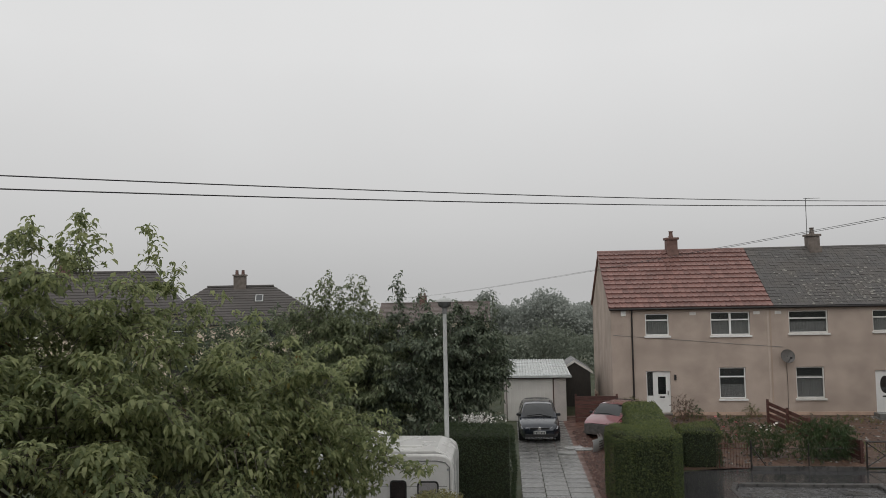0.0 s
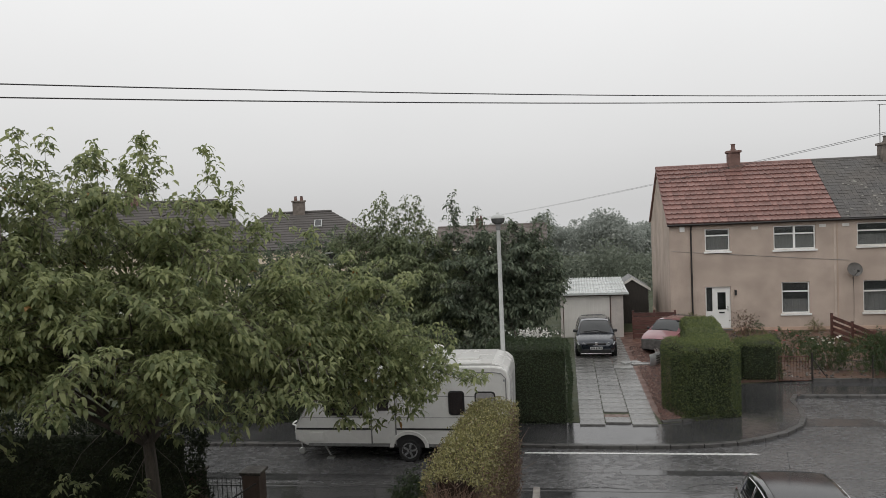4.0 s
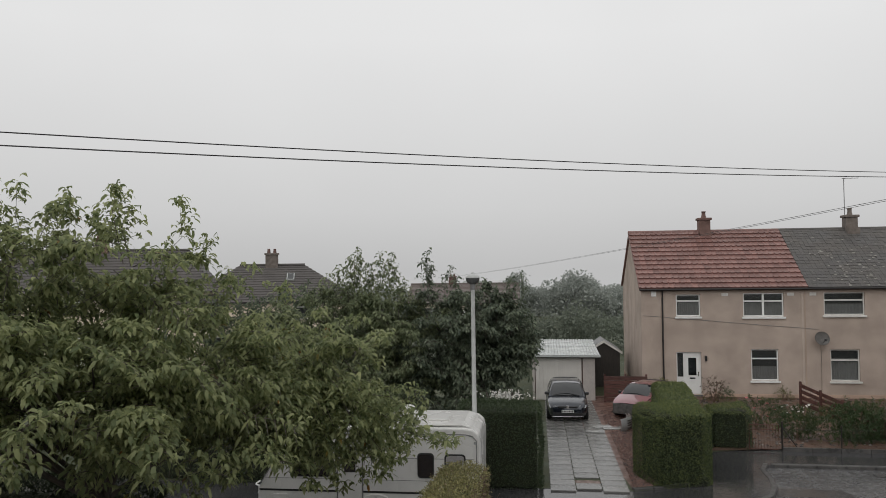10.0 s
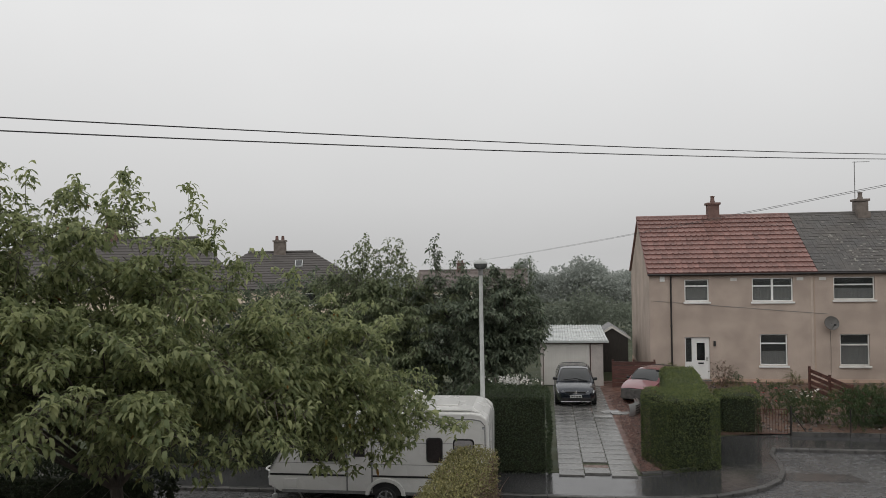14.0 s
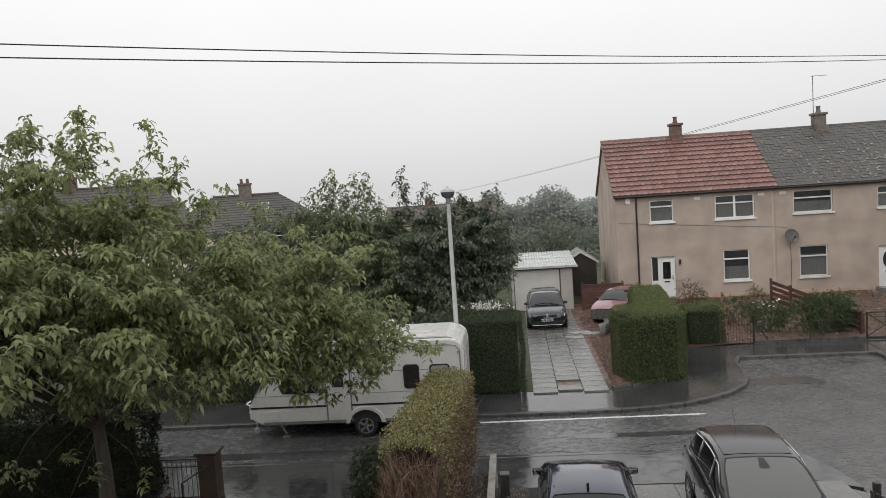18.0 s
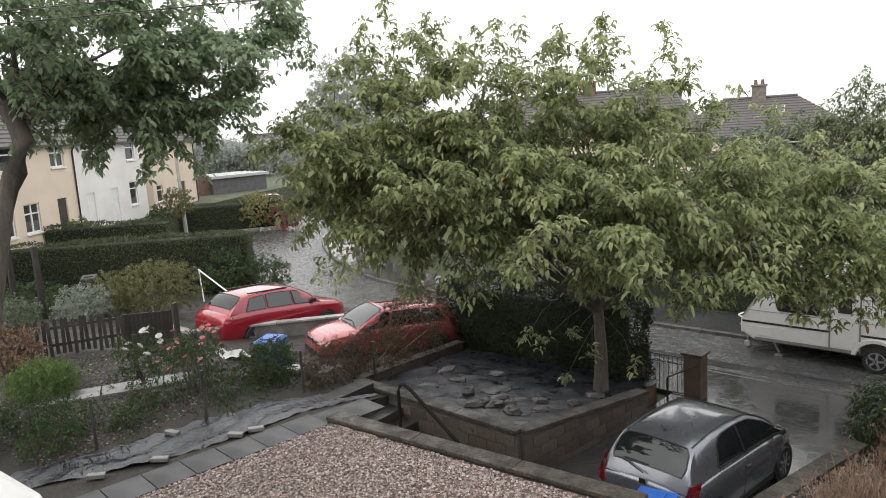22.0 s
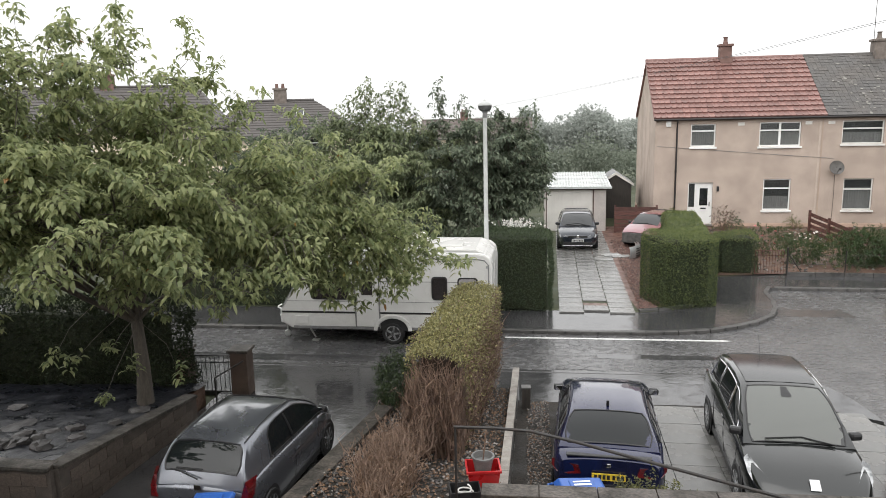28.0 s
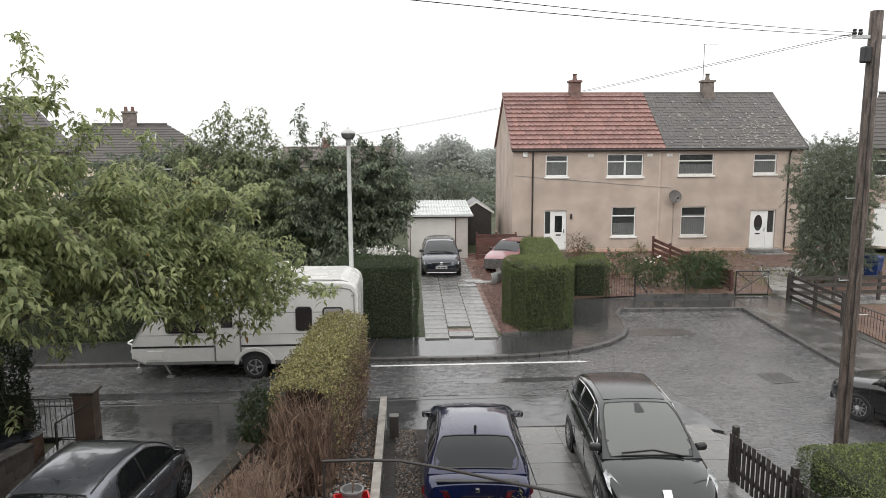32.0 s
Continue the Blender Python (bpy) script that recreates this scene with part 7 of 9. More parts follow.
    ob = raw(name, v.reshape(-1, 3).tolist(), f.tolist(), mats)
    ob.data.polygons.foreach_set("material_index", np.repeat(rng.choice(len(mats), n, p=share), 8).tolist())
    return tagged(ob, label, category, kind="stuff")


DARKCHIP = surf("dark_wet_chip", (0.050, 0.046, 0.042), (0.026, 0.024, 0.022), 20, (0.3, 0.6), island=0.5)
PALECHIP = surf("pale_wet_chip", (0.26, 0.24, 0.22), (0.16, 0.15, 0.14), 20, (0.2, 0.5), island=0.4)
DEADLEAF = surf("dead_leaf_chip", (0.17, 0.10, 0.055), (0.11, 0.065, 0.04), 20, (0.3, 0.6), island=0.4)
rng = np.random.default_rng(31)
k = rng.uniform(0, 1, (2, 7200))
y = 9.1 + k[0] * 6.4
x = (-2.75 + (y - 9) * 0.125) + k[1] * (3.0 - (y - 9) * 0.06)
zb = np.interp(y, [9, 13.2, 15.6], [1.01, 0.61, 0.315])
scatter("bank_stones", "dark wet stones and dead leaves strewn on the bank", x, y, zb + 0.02 * np.sin((x + 2.7) * 1.2), 0.015, 0.035, [DARKCHIP, PALECHIP, DEADLEAF], [0.38, 0.12, 0.50], 32)
k = rng.uniform(0, 1, (2, 4200))
y = 8.8 + k[0] * 6.5
x = 0.52 + (y - 8.6) * 0.068 + k[1] * 0.45
scatter("strip_chippings", "dark wet chippings in the strip beside the drive", x, y, np.full(4200, 0.078), 0.012, 0.028, [DARKCHIP, PALECHIP, DEADLEAF], [0.55, 0.25, 0.2], 33)
k = rng.uniform(0, 1, (2, 9000))
y = 4.5 + k[0] * 7.0
x = -12.4 - k[1] * 6.0
zz = np.where(y < 8.5, 1.35, 1.35 - (y - 8.5) * 1.25 / 8.5)
scatter("bed_stones", "dark and pale stones strewn over the neighbouring garden bed", x, y, zz, 0.014, 0.034, [DARKCHIP, PALECHIP, DEADLEAF], [0.74, 0.08, 0.18], 34)
k = rng.uniform(0, 1, (2, 3500))
y = 22.5 + k[0] * 12
x = 4.95 + (y - 22.3) * 0.095 + k[1] * (0.5 + (y - 22.3) * 0.16)
REDCHIP = surf("red_wet_chip", (0.165, 0.085, 0.064), (0.11, 0.058, 0.046), 20, (0.3, 0.6), island=0.4)
scatter("red_chippings", "wet red-brown chippings beside the slab driveway", x, y, np.full(3500, 0.15), 0.02, 0.045, [REDCHIP, DARKCHIP], [0.85, 0.15], 35)

# slab path beside the chippings
SLAB_WET = surf("dark_wet_slab", (0.026, 0.026, 0.028), (0.046, 0.045, 0.046), 1.5, (0.3, 0.6), 0.002, 70, vary=0.2)
path = thing("garden_path", pose(0, 0, 0), "wet grey slab path along the edge of the chippings", "path", kind="structure")
me = Mesh().box(-0.35, -0.305, 0, 0.35, 0.305, 0.05).data("paving_slab")
for k in range(11):
    part("paving_slab", me, SLAB_WET, path, m=pose(-10.70 + k * 0.10 - 0.006 * (k % 3), 3.1 + k * 0.62, 1.335 - (0.0 if k < 9 else 0.03 * (k - 8)), 0, 0, -9.1 + 0.3 * (k % 3)))
# steps down between the walls
STEP_DARK = surf("wet_dark_step", (0.040, 0.035, 0.031), (0.024, 0.021, 0.019), 2.5, (0.3, 0.6), 0.008, 30, fine=0.3)
steps = thing("garden_steps", pose(0, 0, 0), "worn concrete steps going down between the garden walls", "steps", kind="structure")
for k in range(6):
    z = 1.26 - k * 0.19
    part("step", Mesh().box(-11.05 + k * 0.42, 8.66, -0.02, -10.61 + k * 0.42 if k < 5 else -6.9, 10.60, z - 0.02), STEP_DARK, steps, bevel=0.015)
rail = thing("handrail", pose(0, 0, 0), "bent black iron handrail beside the garden steps", "handrail")
part("rail_bar", Mesh().tube([(-8.50, 9.06, 0.85), (-8.48, 9.05, 1.95), (-8.43, 9.05, 2.07), (-8.33, 9.06, 2.09), (-8.2, 9.08, 2.0), (-7.0, 9.24, 0.90)], 0.032, 8), surf("matt_black_rail", (0.007, 0.007, 0.007), (0.014, 0.012, 0.011), 8, (0.6, 0.85), spec=0.2), rail, smooth=60)
part("wall_ring", Mesh().tube([(-7.9, 10.46, 0.92), (-7.86, 10.42, 0.86), (-7.9, 10.40, 0.80), (-7.96, 10.42, 0.86), (-7.92, 10.46, 0.92)], 0.012, 5), IRON, rail)

# sunken steps foot: wet concrete between the walls
slab_region("steps_floor", [(-7.0, 8.9), (-2.9, 8.7), (-2.8, 9.4), (-6.8, 10.4)], -0.05, 0.09, ASPHALT2, "wet dark concrete at the foot of the steps", "drive")


def wheelie_bin(m, mat, label, bar=False):
    b = thing("wheelie_bin", m, label, "bin", "wheelie bins")
    part("body", Mesh().add([(-0.24, -0.27, 0.06), (0.24, -0.27, 0.06), (0.24, 0.24, 0.06), (-0.24, 0.24, 0.06), (-0.285, -0.34, 0.98), (0.285, -0.34, 0.98), (0.285, 0.32, 0.98), (-0.285, 0.32, 0.98)], [(3, 2, 1, 0), (4, 5, 6, 7), (0, 1, 5, 4), (1, 2, 6, 5), (2, 3, 7, 6), (3, 0, 4, 7)]), mat, b, bevel=0.03)
    lid = part("lid", Mesh().add([(-0.30, -0.38, 0.985), (0.30, -0.38, 0.985), (0.30, 0.36, 0.985), (-0.30, 0.36, 0.985), (-0.27, -0.33, 1.05), (0.27, -0.33, 1.05), (0.24, 0.28, 1.09), (-0.24, 0.28, 1.09)], [(3, 2, 1, 0), (4, 5, 6, 7), (0, 1, 5, 4), (1, 2, 6, 5), (2, 3, 7, 6), (3, 0, 4, 7)]), mat, b, bevel=0.025)
    part("lid_panel", Mesh().box(-0.16, -0.2, 1.055, 0.16, 0.16, 1.095), mat, lid, bevel=0.02)
    part("handle", Mesh().tube([(-0.24, 0.36, 1.0), (-0.24, 0.43, 0.99), (0.24, 0.43, 0.99), (0.24, 0.36, 1.0)], 0.016, 6), mat, b)
    for x in (-0.24, 0.24):
        part("wheel", Mesh().lathe([(0.10, -0.025), (0.10, 0.025)], 14, (x, 0.27, 0.10), "x"), RUBBER, b)
    if bar:
        part("painted_bar", Mesh().box(-0.03, -0.15, 1.098, 0.02, 0.1, 1.101).box(0.06, -0.15, 1.098, 0.1, 0.1, 1.101), PVC, lid)
    return b


wheelie_bin(pose(1.38, 9.72, 0.06, 0, 0, 96), BLUE_BIN, "blue wheeled recycling bin with white painted bars on its lid", True)
wheelie_bin(pose(-3.86, 9.20, 0.08, 0, 0, 185), BLUE_BIN, "blue wheeled recycling bin behind the silver hatchback")

# black bar across the terrace edge
bar = thing("step_rail", pose(0, 0, 0), "long black metal handrail on slender posts along the terrace", "handrail")
part("rail_bar", Mesh().tube([(-0.40, 9.02, 2.36), (0.15, 8.98, 2.36), (0.60, 8.93, 2.34), (1.15, 8.62, 2.34), (1.73, 8.21, 2.35), (3.13, 7.30, 2.35), (4.2, 6.6, 2.35)], 0.021, 8), IRON, bar, smooth=60)
part("rail_post", Mesh().tube([(-0.38, 9.02, 1.0), (-0.38, 9.02, 2.35)], 0.018, 6), IRON, bar)
part("rail_post", Mesh().tube([(4.1, 6.66, 1.36), (4.1, 6.66, 2.35)], 0.018, 6), IRON, bar)

# white-capped low wall between bank and drive
lw = thing("low_wall", pose(0.20, 9.3, 0, 0, 0, 85.2), "low wall with a pale weathered cap between bank and drive", "wall")
part("wall_body", Mesh().prism([(0, 0), (6.85, 0), (6.85, 0.52), (0, 0.90)], -0.07, 0.07, "y"), SLAB_DARK, lw)
CAP_PALE = surf("pale_weathered_cap", (0.36, 0.335, 0.30), (0.22, 0.20, 0.18), 4, (0.4, 0.7))
for k in range(5):
    x0, x1 = 6.85 * k / 5 + 0.004, 6.85 * (k + 1) / 5 - 0.004
    z = lambda x: 0.90 - 0.38 * x / 6.85
    part("cap", Mesh().prism([(x0, z(x0)), (x1, z(x1)), (x1, z(x1) + 0.05), (x0, z(x0) + 0.05)], -0.075, 0.075, "y"), CAP_PALE, lw, bevel=0.008)
post = thing("gate_stump", pose(0.93, 15.0, 0.04), "short dark wooden post at the end of the low wall", "post")
part("stump", Mesh().box(-0.09, -0.09, 0, 0.09, 0.09, 0.48), WOOD_DK, post, bevel=0.01)
part("stump_cap", Mesh().box(-0.10, -0.10, 0.482, 0.10, 0.10, 0.51), SLAB_DARK, post)

# pots and boxes at the foot of the hedge
box = thing("red_plastic_box", pose(-0.02, 10.1, 0.93, 0, 0, 5), "bright red plastic recycling box", "box")
part("tub", Mesh().add([(-0.20, -0.15, 0), (0.20, -0.15, 0), (0.20, 0.15, 0), (-0.20, 0.15, 0), (-0.24, -0.19, 0.30), (0.24, -0.19, 0.30), (0.24, 0.19, 0.30), (-0.24, 0.19, 0.30)], [(3, 2, 1, 0), (0, 1, 5, 4), (1, 2, 6, 5), (2, 3, 7, 6), (3, 0, 4, 7)]), RED_BIN, box)
part("rim", Mesh().box(-0.26, -0.21, 0.29, 0.26, -0.185, 0.325).box(-0.26, 0.185, 0.29, 0.26, 0.21, 0.325).box(-0.26, -0.185, 0.29, -0.235, 0.185, 0.325).box(0.235, -0.185, 0.29, 0.26, 0.185, 0.325), RED_BIN, box)
pot = thing("plant_pot", pose(-0.02, 10.15, 1.09), "grey plastic plant pot with a dead stem standing in a box", "plant pot")
part("pot", Mesh().lathe([(0.11, 0), (0.16, 0.27), (0.175, 0.27), (0.175, 0.30), (0.15, 0.30), (0.14, 0.2), (0.002, 0.2)], 18), GREY_POT, pot, smooth=40)
part("stem", Mesh().tube([(0, 0, 0.2), (0.03, 0.02, 0.45), (0.05, 0.0, 0.7)], 0.012, 5).tube([(0.02, 0.01, 0.35), (-0.08, 0.03, 0.55)], 0.008, 4), TWIG, pot)
crate = thing("black_crate", pose(-0.28, 9.62, 0.96, 0, 0, 8), "black plastic crate holding a loop of white cord", "crate")
part("crate_base", Mesh().box(-0.22, -0.16, 0, 0.22, 0.16, 0.02), BLACKP, crate)
part("crate_side", Mesh().box(-0.22, -0.16, 0.02, -0.205, 0.16, 0.2).box(0.205, -0.16, 0.02, 0.22, 0.16, 0.2).box(-0.205, -0.16, 0.02, 0.205, -0.145, 0.2).box(-0.205, 0.145, 0.02, 0.205, 0.16, 0.2), BLACKP, crate)
part("cord", Mesh().tube([(0.15 * math.cos(a) * (1 - a / 30), 0.11 * math.sin(a), 0.06 + a * 0.01) for a in [k * 0.5 for k in range(28)]], 0.012, 5), PVC_OLD, crate)

# the hedge between the drives: bare brown twigs, golden leaves on top
rng = np.random.default_rng(41)
hd = thing("twig_hedge", pose(-0.45, 13.65, 0.50, 0, 0, -9.5), "tall hedge of bare brown twigs with golden leaves on top", "hedge")
HX, HY, HZ = 0.96, 4.4, 2.13
# Solid box in the shade colour, seen through gaps in the twigs.
part("hedge_core", Mesh().box(-HX / 2 + 0.15, -HY / 2 + 0.34, 0, HX / 2 - 0.15, HY / 2 - 0.15, HZ - 0.26), TWIG_SHADE, hd, bevel=0.08)


def twig_wall(rng, n, sampler, height, r):
    """Wandering upright twigs: arrays for a joined mesh."""
    base, lean = sampler(n)
    h = height * rng.uniform(0.45, 1.0, n)
    p0 = base
    p1 = base + lean * (h * 0.5)[:, None] + rng.normal(0, 0.05, (n, 3))
    p2 = base + lean * h[:, None] + rng.normal(0, 0.10, (n, 3))
    return shoots_mesh(np.stack([p0, p1, p2], 1), r)


def near_face(n):
    x = rng.uniform(-HX / 2 + 0.1, HX / 2 - 0.1, n)
    y = -HY / 2 + rng.uniform(-0.06, 0.30, n)
    z = rng.uniform(0.0, HZ * 0.72, n)
    lean = unit(np.stack([rng.normal(0, 0.42, n), rng.normal(-0.06, 0.15, n), np.ones(n)], 1))
    return np.stack([x, y, z], 1), lean


def side_face(n):
    x = np.where(rng.random(n) < 0.5, -1, 1) * (HX / 2 - rng.uniform(0, 0.2, n))
    y = rng.uniform(-HY / 2, HY / 2, n)
    z = rng.uniform(0.0, HZ * 0.48, n)
    lean = unit(np.stack([rng.normal(0, 0.2, n), rng.normal(0, 0.25, n), np.ones(n)], 1))
    return np.stack([x, y, z], 1), lean


def forked(rng, base, height, lean, r, forks=3):
    """Stems that wander upward and fork twice: arrays for a joined mesh."""
    n = len(base)
    d = unit(np.array([0, 0, 1.0]) + rng.normal(0, lean, (n, 3)))
    segs, radii = [], []
    p1 = base + d * (height * 0.35)[:, None] + rng.normal(0, 0.03, (n, 3))
    p2 = p1 + unit(d + rng.normal(0, lean, (n, 3))) * (height * 0.33)[:, None]
    out = [shoots_mesh(np.stack([base, p1, p2], 1), r)]
    for k in range(forks):
        w = rng.uniform(0, 1, (n, 1))
        a = p1 + (p2 - p1) * w
        e = unit(np.array([0, 0, 1.0]) + rng.normal(0, lean * 2.6, (n, 3)))
        ln = (height * rng.uniform(0.25, 0.42, n))[:, None]
        b = a + e * ln * 0.5
        c_ = b + unit(e + np.array([0, 0, 0.9]) + rng.normal(0, 0.25, (n, 3))) * ln * 0.6
        out.append(shoots_mesh(np.stack([a, b, c_], 1), r * 0.62))
        for q in range(2):
            e2 = unit(np.array([0, 0, 1.0]) + rng.normal(0, 0.6, (n, 3)))
            f0 = b + (c_ - b) * rng.uniform(0, 1, (n, 1))
            out.append(shoots_mesh(np.stack([f0, f0 + e2 * ln * 0.25, f0 + e2 * ln * 0.5 + rng.normal(0, 0.02, (n, 3))], 1), r * 0.38))
    o, V, F = 0, [], []
    for v, f in out:
        V.append(v)
        F.append(f + o)
        o += len(v)
    return np.concatenate(V), np.concatenate(F)


m_ = 150
sb = np.stack([rng.uniform(-HX / 2, HX / 2, m_), -HY / 2 + rng.uniform(-0.40, 0.26, m_), rng.uniform(0.0, 0.35, m_)], 1)
v, f = forked(rng, sb, HZ * rng.uniform(0.55, 0.85, m_) * np.clip(1 + 1.1 * (sb[:, 1] + HY / 2), 0.5, 1), 0.19, 0.019, 4)
v[:, 2] = np.minimum(v[:, 2], HZ - 0.06)
v[:, 0] = np.clip(v[:, 0], -HX / 2 - 0.03, HX / 2 + 0.03)
raw("twig_mass", v.tolist(), f.tolist(), [TWIG], hd)
for k, (fn, num, hh) in enumerate(((near_face, 130, 0.5), (side_face, 1300, 0.80))):
    v, f = twig_wall(rng, num, fn, hh, 0.0085 if k == 0 else 0.0115)
    raw("twig_mass", v.tolist(), f.tolist(), [TWIG], hd)
for side, dens in ((0, 11000), (1, 9000), (2, 3000)):
    n = dens
    if side == 0:
        P = np.stack([rng.uniform(-HX / 2, HX / 2, n), rng.uniform(-HY / 2 - 0.08, HY / 2, n), HZ + rng.normal(0, 0.045, n)], 1)
        P[:, 2] -= 0.14 * (np.abs(P[:, 0]) / (HX / 2)) ** 3 + 0.10 * np.clip((-HY / 2 + 0.7 - P[:, 1]) / 0.6, 0, 1)
        N = np.tile([0, 0, 1.0], (n, 1))
    else:
        sx = 1 if side == 1 else -1
        P = np.stack([sx * (HX / 2 + rng.normal(0, 0.035, n)), rng.uniform(-HY / 2 + 0.1, HY / 2, n), HZ * rng.uniform(0.0, 1, n) ** 0.6], 1)
        N = np.tile([sx, 0, 0.3], (n, 1))
    al = unit(N * 0.6 + rng.normal(0, 0.7, P.shape))
    ll = 0.046 * rng.uniform(0.6, 1.4, n)
    v, f = leaf_arrays(P, al, unit(N + rng.normal(0, 0.5, P.shape)), ll, ll * 0.6)
    ob = raw("leaf_skin", v.tolist(), f.tolist(), [L_GOLD, TWIG], hd)
    brown = rng.random(n) < (0.04 if side == 0 else np.clip(1.0 - 0.75 * P[:, 2] / HZ, 0.18, 0.85))
    ob.data.polygons.foreach_set("material_index", np.repeat(brown.astype(int), 2).tolist())
# lower dead shrub before it
ds = thing("dead_shrub", pose(-1.46, 10.10, 0.85), "low dead shrub of bare straw-brown twigs on the bank", "shrub")


def mound(n):
    a, rr = rng.uniform(0, 6.28, n), rng.uniform(0, 1, n) ** 0.5
    b = np.stack([rr * np.cos(a) * 0.42, rr * np.sin(a) * 1.05, rng.uniform(-0.1, 0.30, n)], 1)
    lean = unit(np.stack([np.cos(a) * 0.14 + rng.normal(0, 0.36, n), np.sin(a) * 0.1 + rng.normal(0, 0.36, n), np.ones(n)], 1))
    return b, lean


STRAW = surf("straw_twigs", (0.27, 0.175, 0.115), (0.16, 0.10, 0.068), 5, (0.5, 0.8), island=0.3)
sb, lean = mound(150)
v, f = forked(rng, sb, rng.uniform(0.45, 0.85, 150), 0.24, 0.012, 4)
raw("twig_mass", v.tolist(), f.tolist(), [surf("pale_broken_stems", (0.27, 0.19, 0.14), (0.15, 0.10, 0.075), 5, (0.5, 0.8), island=0.3)], ds)
v, f = twig_wall(rng, 420, mound, 0.5, 0.007)
raw("twig_mass", v.tolist(), f.tolist(), [STRAW], ds)
P, lean = mound(1600)
P[:, 2] += rng.uniform(0.05, 0.42, 1600)
v, f = leaf_arrays(P, unit(rng.normal(0, 1, P.shape)), unit(rng.normal(0, 1, P.shape)), rng.uniform(0.03, 0.06, 1600), rng.uniform(0.02, 0.035, 1600))
raw("dry_leaves", v.tolist(), f.tolist(), [STRAW], ds)
shrub("dark_shrub", "small dark green shrub by the end of the hedge", (-1.75, 14.4, 0.3), [(0, 0, 0.55, 0.38, 0.5, 0.6, 1)], [L_HEDGE_DK], 420, 0.07, 42)
shrub("grassy_shrub", "small yellow-green shrub at the terrace edge", (2.15, 9.42, 0.08), [(0, 0, 0.85, 0.34, 0.22, 0.42, 1), (0.35, 0, 0.75, 0.3, 0.2, 0.4, 1)], [L_OLIVE], 300, 0.055, 43, TWIG)

# slabs of the drive under the two cars
dr = thing("slab_drive", pose(1.34, 9.0, 0.045, 0, 0, -5.5), "wet pale concrete slab drive with dark stains and open joints", "drive", kind="structure")
me = Mesh().box(0.006, 0.006, -0.03, 0.844, 0.884, 0.03).data("paving_slab")
for i in range(7):
    for j in range(7):
        part("paving_slab", me, SLAB if (i * 5 + j * 3) % 4 else SLAB_DARK, dr, m=pose(i * 0.85, j * 0.89, 0.006 * ((i * 7 + j * 3) % 3), 0, 0, 0.15 * ((i + j) % 3 - 1)))

# gate, pillars and railing by the footway
for x, y in ((-5.56, 15.85), (-6.98, 15.95)):
    g = thing("gate_pillar", pose(x, y, 0.03, 0, 0, -4), "brown rendered gate pillar with a flat stone cap", "gate pillar", "gate pillars")
    part("pillar", Mesh().box(-0.20, -0.20, 0, 0.20, 0.20, 1.08), surf("dark_brown_block", (0.10, 0.068, 0.052), (0.066, 0.046, 0.036), 3, (0.4, 0.7), 0.006, 40) if x > -6 else bpy.data.materials["dark_brown_block"], g, bevel=0.012)
    part("cap", Mesh().box(-0.25, -0.25, 1.082, 0.25, 0.25, 1.15), COPING, g, bevel=0.015)


def bar_gate(name, m, width, height, mat, label, gap=0.11, diagonal=False, category="gate"):
    """An iron gate or railing: frame and each upright bar."""
    g = thing(name, m, label, category)
    part("frame", Mesh().tube([(0, 0, 0.08), (0, 0, height), (width, 0, height), (width, 0, 0.08), (0, 0, 0.08)], 0.032 if diagonal else 0.018, 6), mat, g)
    part("mid_rail", Mesh().tube([(0, 0, height * 0.82), (width, 0, height * 0.82)], 0.012, 5), mat, g)
    k = 1
    while k * gap < width - 0.03:
        part("bar", Mesh().tube([(k * gap, 0, 0.08), (k * gap, 0, height - (0 if diagonal else 0.0))], 0.008, 5), mat, g)
        k += 1
    if diagonal:
        part("brace", Mesh().tube([(0, 0, 0.1), (width, 0, height - 0.02)], 0.022, 5).tube([(0, 0, height - 0.02), (width * 0.5, 0, height * 0.5)], 0.018, 5), mat, g)
    return g


bar_gate("iron_gate", pose(-6.76, 15.93, 0.03, 0, 0, -4), 0.98, 0.95, IRON, "black iron garden gate between brown pillars, shut")
lp = thing("leaning_rail", pose(0, 0, 0), "thin metal rail leaning against the gate pillar", "rail")
part("rail_bar", Mesh().tube([(-6.05, 15.4, 0.62), (-5.4, 15.5, 0.98)], 0.018, 6).tube([(-6.05, 15.4, 0.05), (-6.05, 15.4, 0.62)], 0.018, 6), IRON, lp)
# Shade below the cherry is in this hedge's leaf colour.
box_hedge("dark_hedge", "unclipped hedge under the cherry by the footway, leaves darkened for shade", -12.7, 15.35, -6.75, 16.15, 0.05, 2.35, -4, [L_SHADE_HEDGE], 620, 0.08, 44, rough=0.16)

# stones and scraps on the membrane
rng = np.random.default_rng(8)
DARK_STONE = surf("dark_garden_stone", (0.070, 0.064, 0.062), (0.04, 0.037, 0.037), 5, (0.35, 0.7), 0.01, 30, vary=0.3)
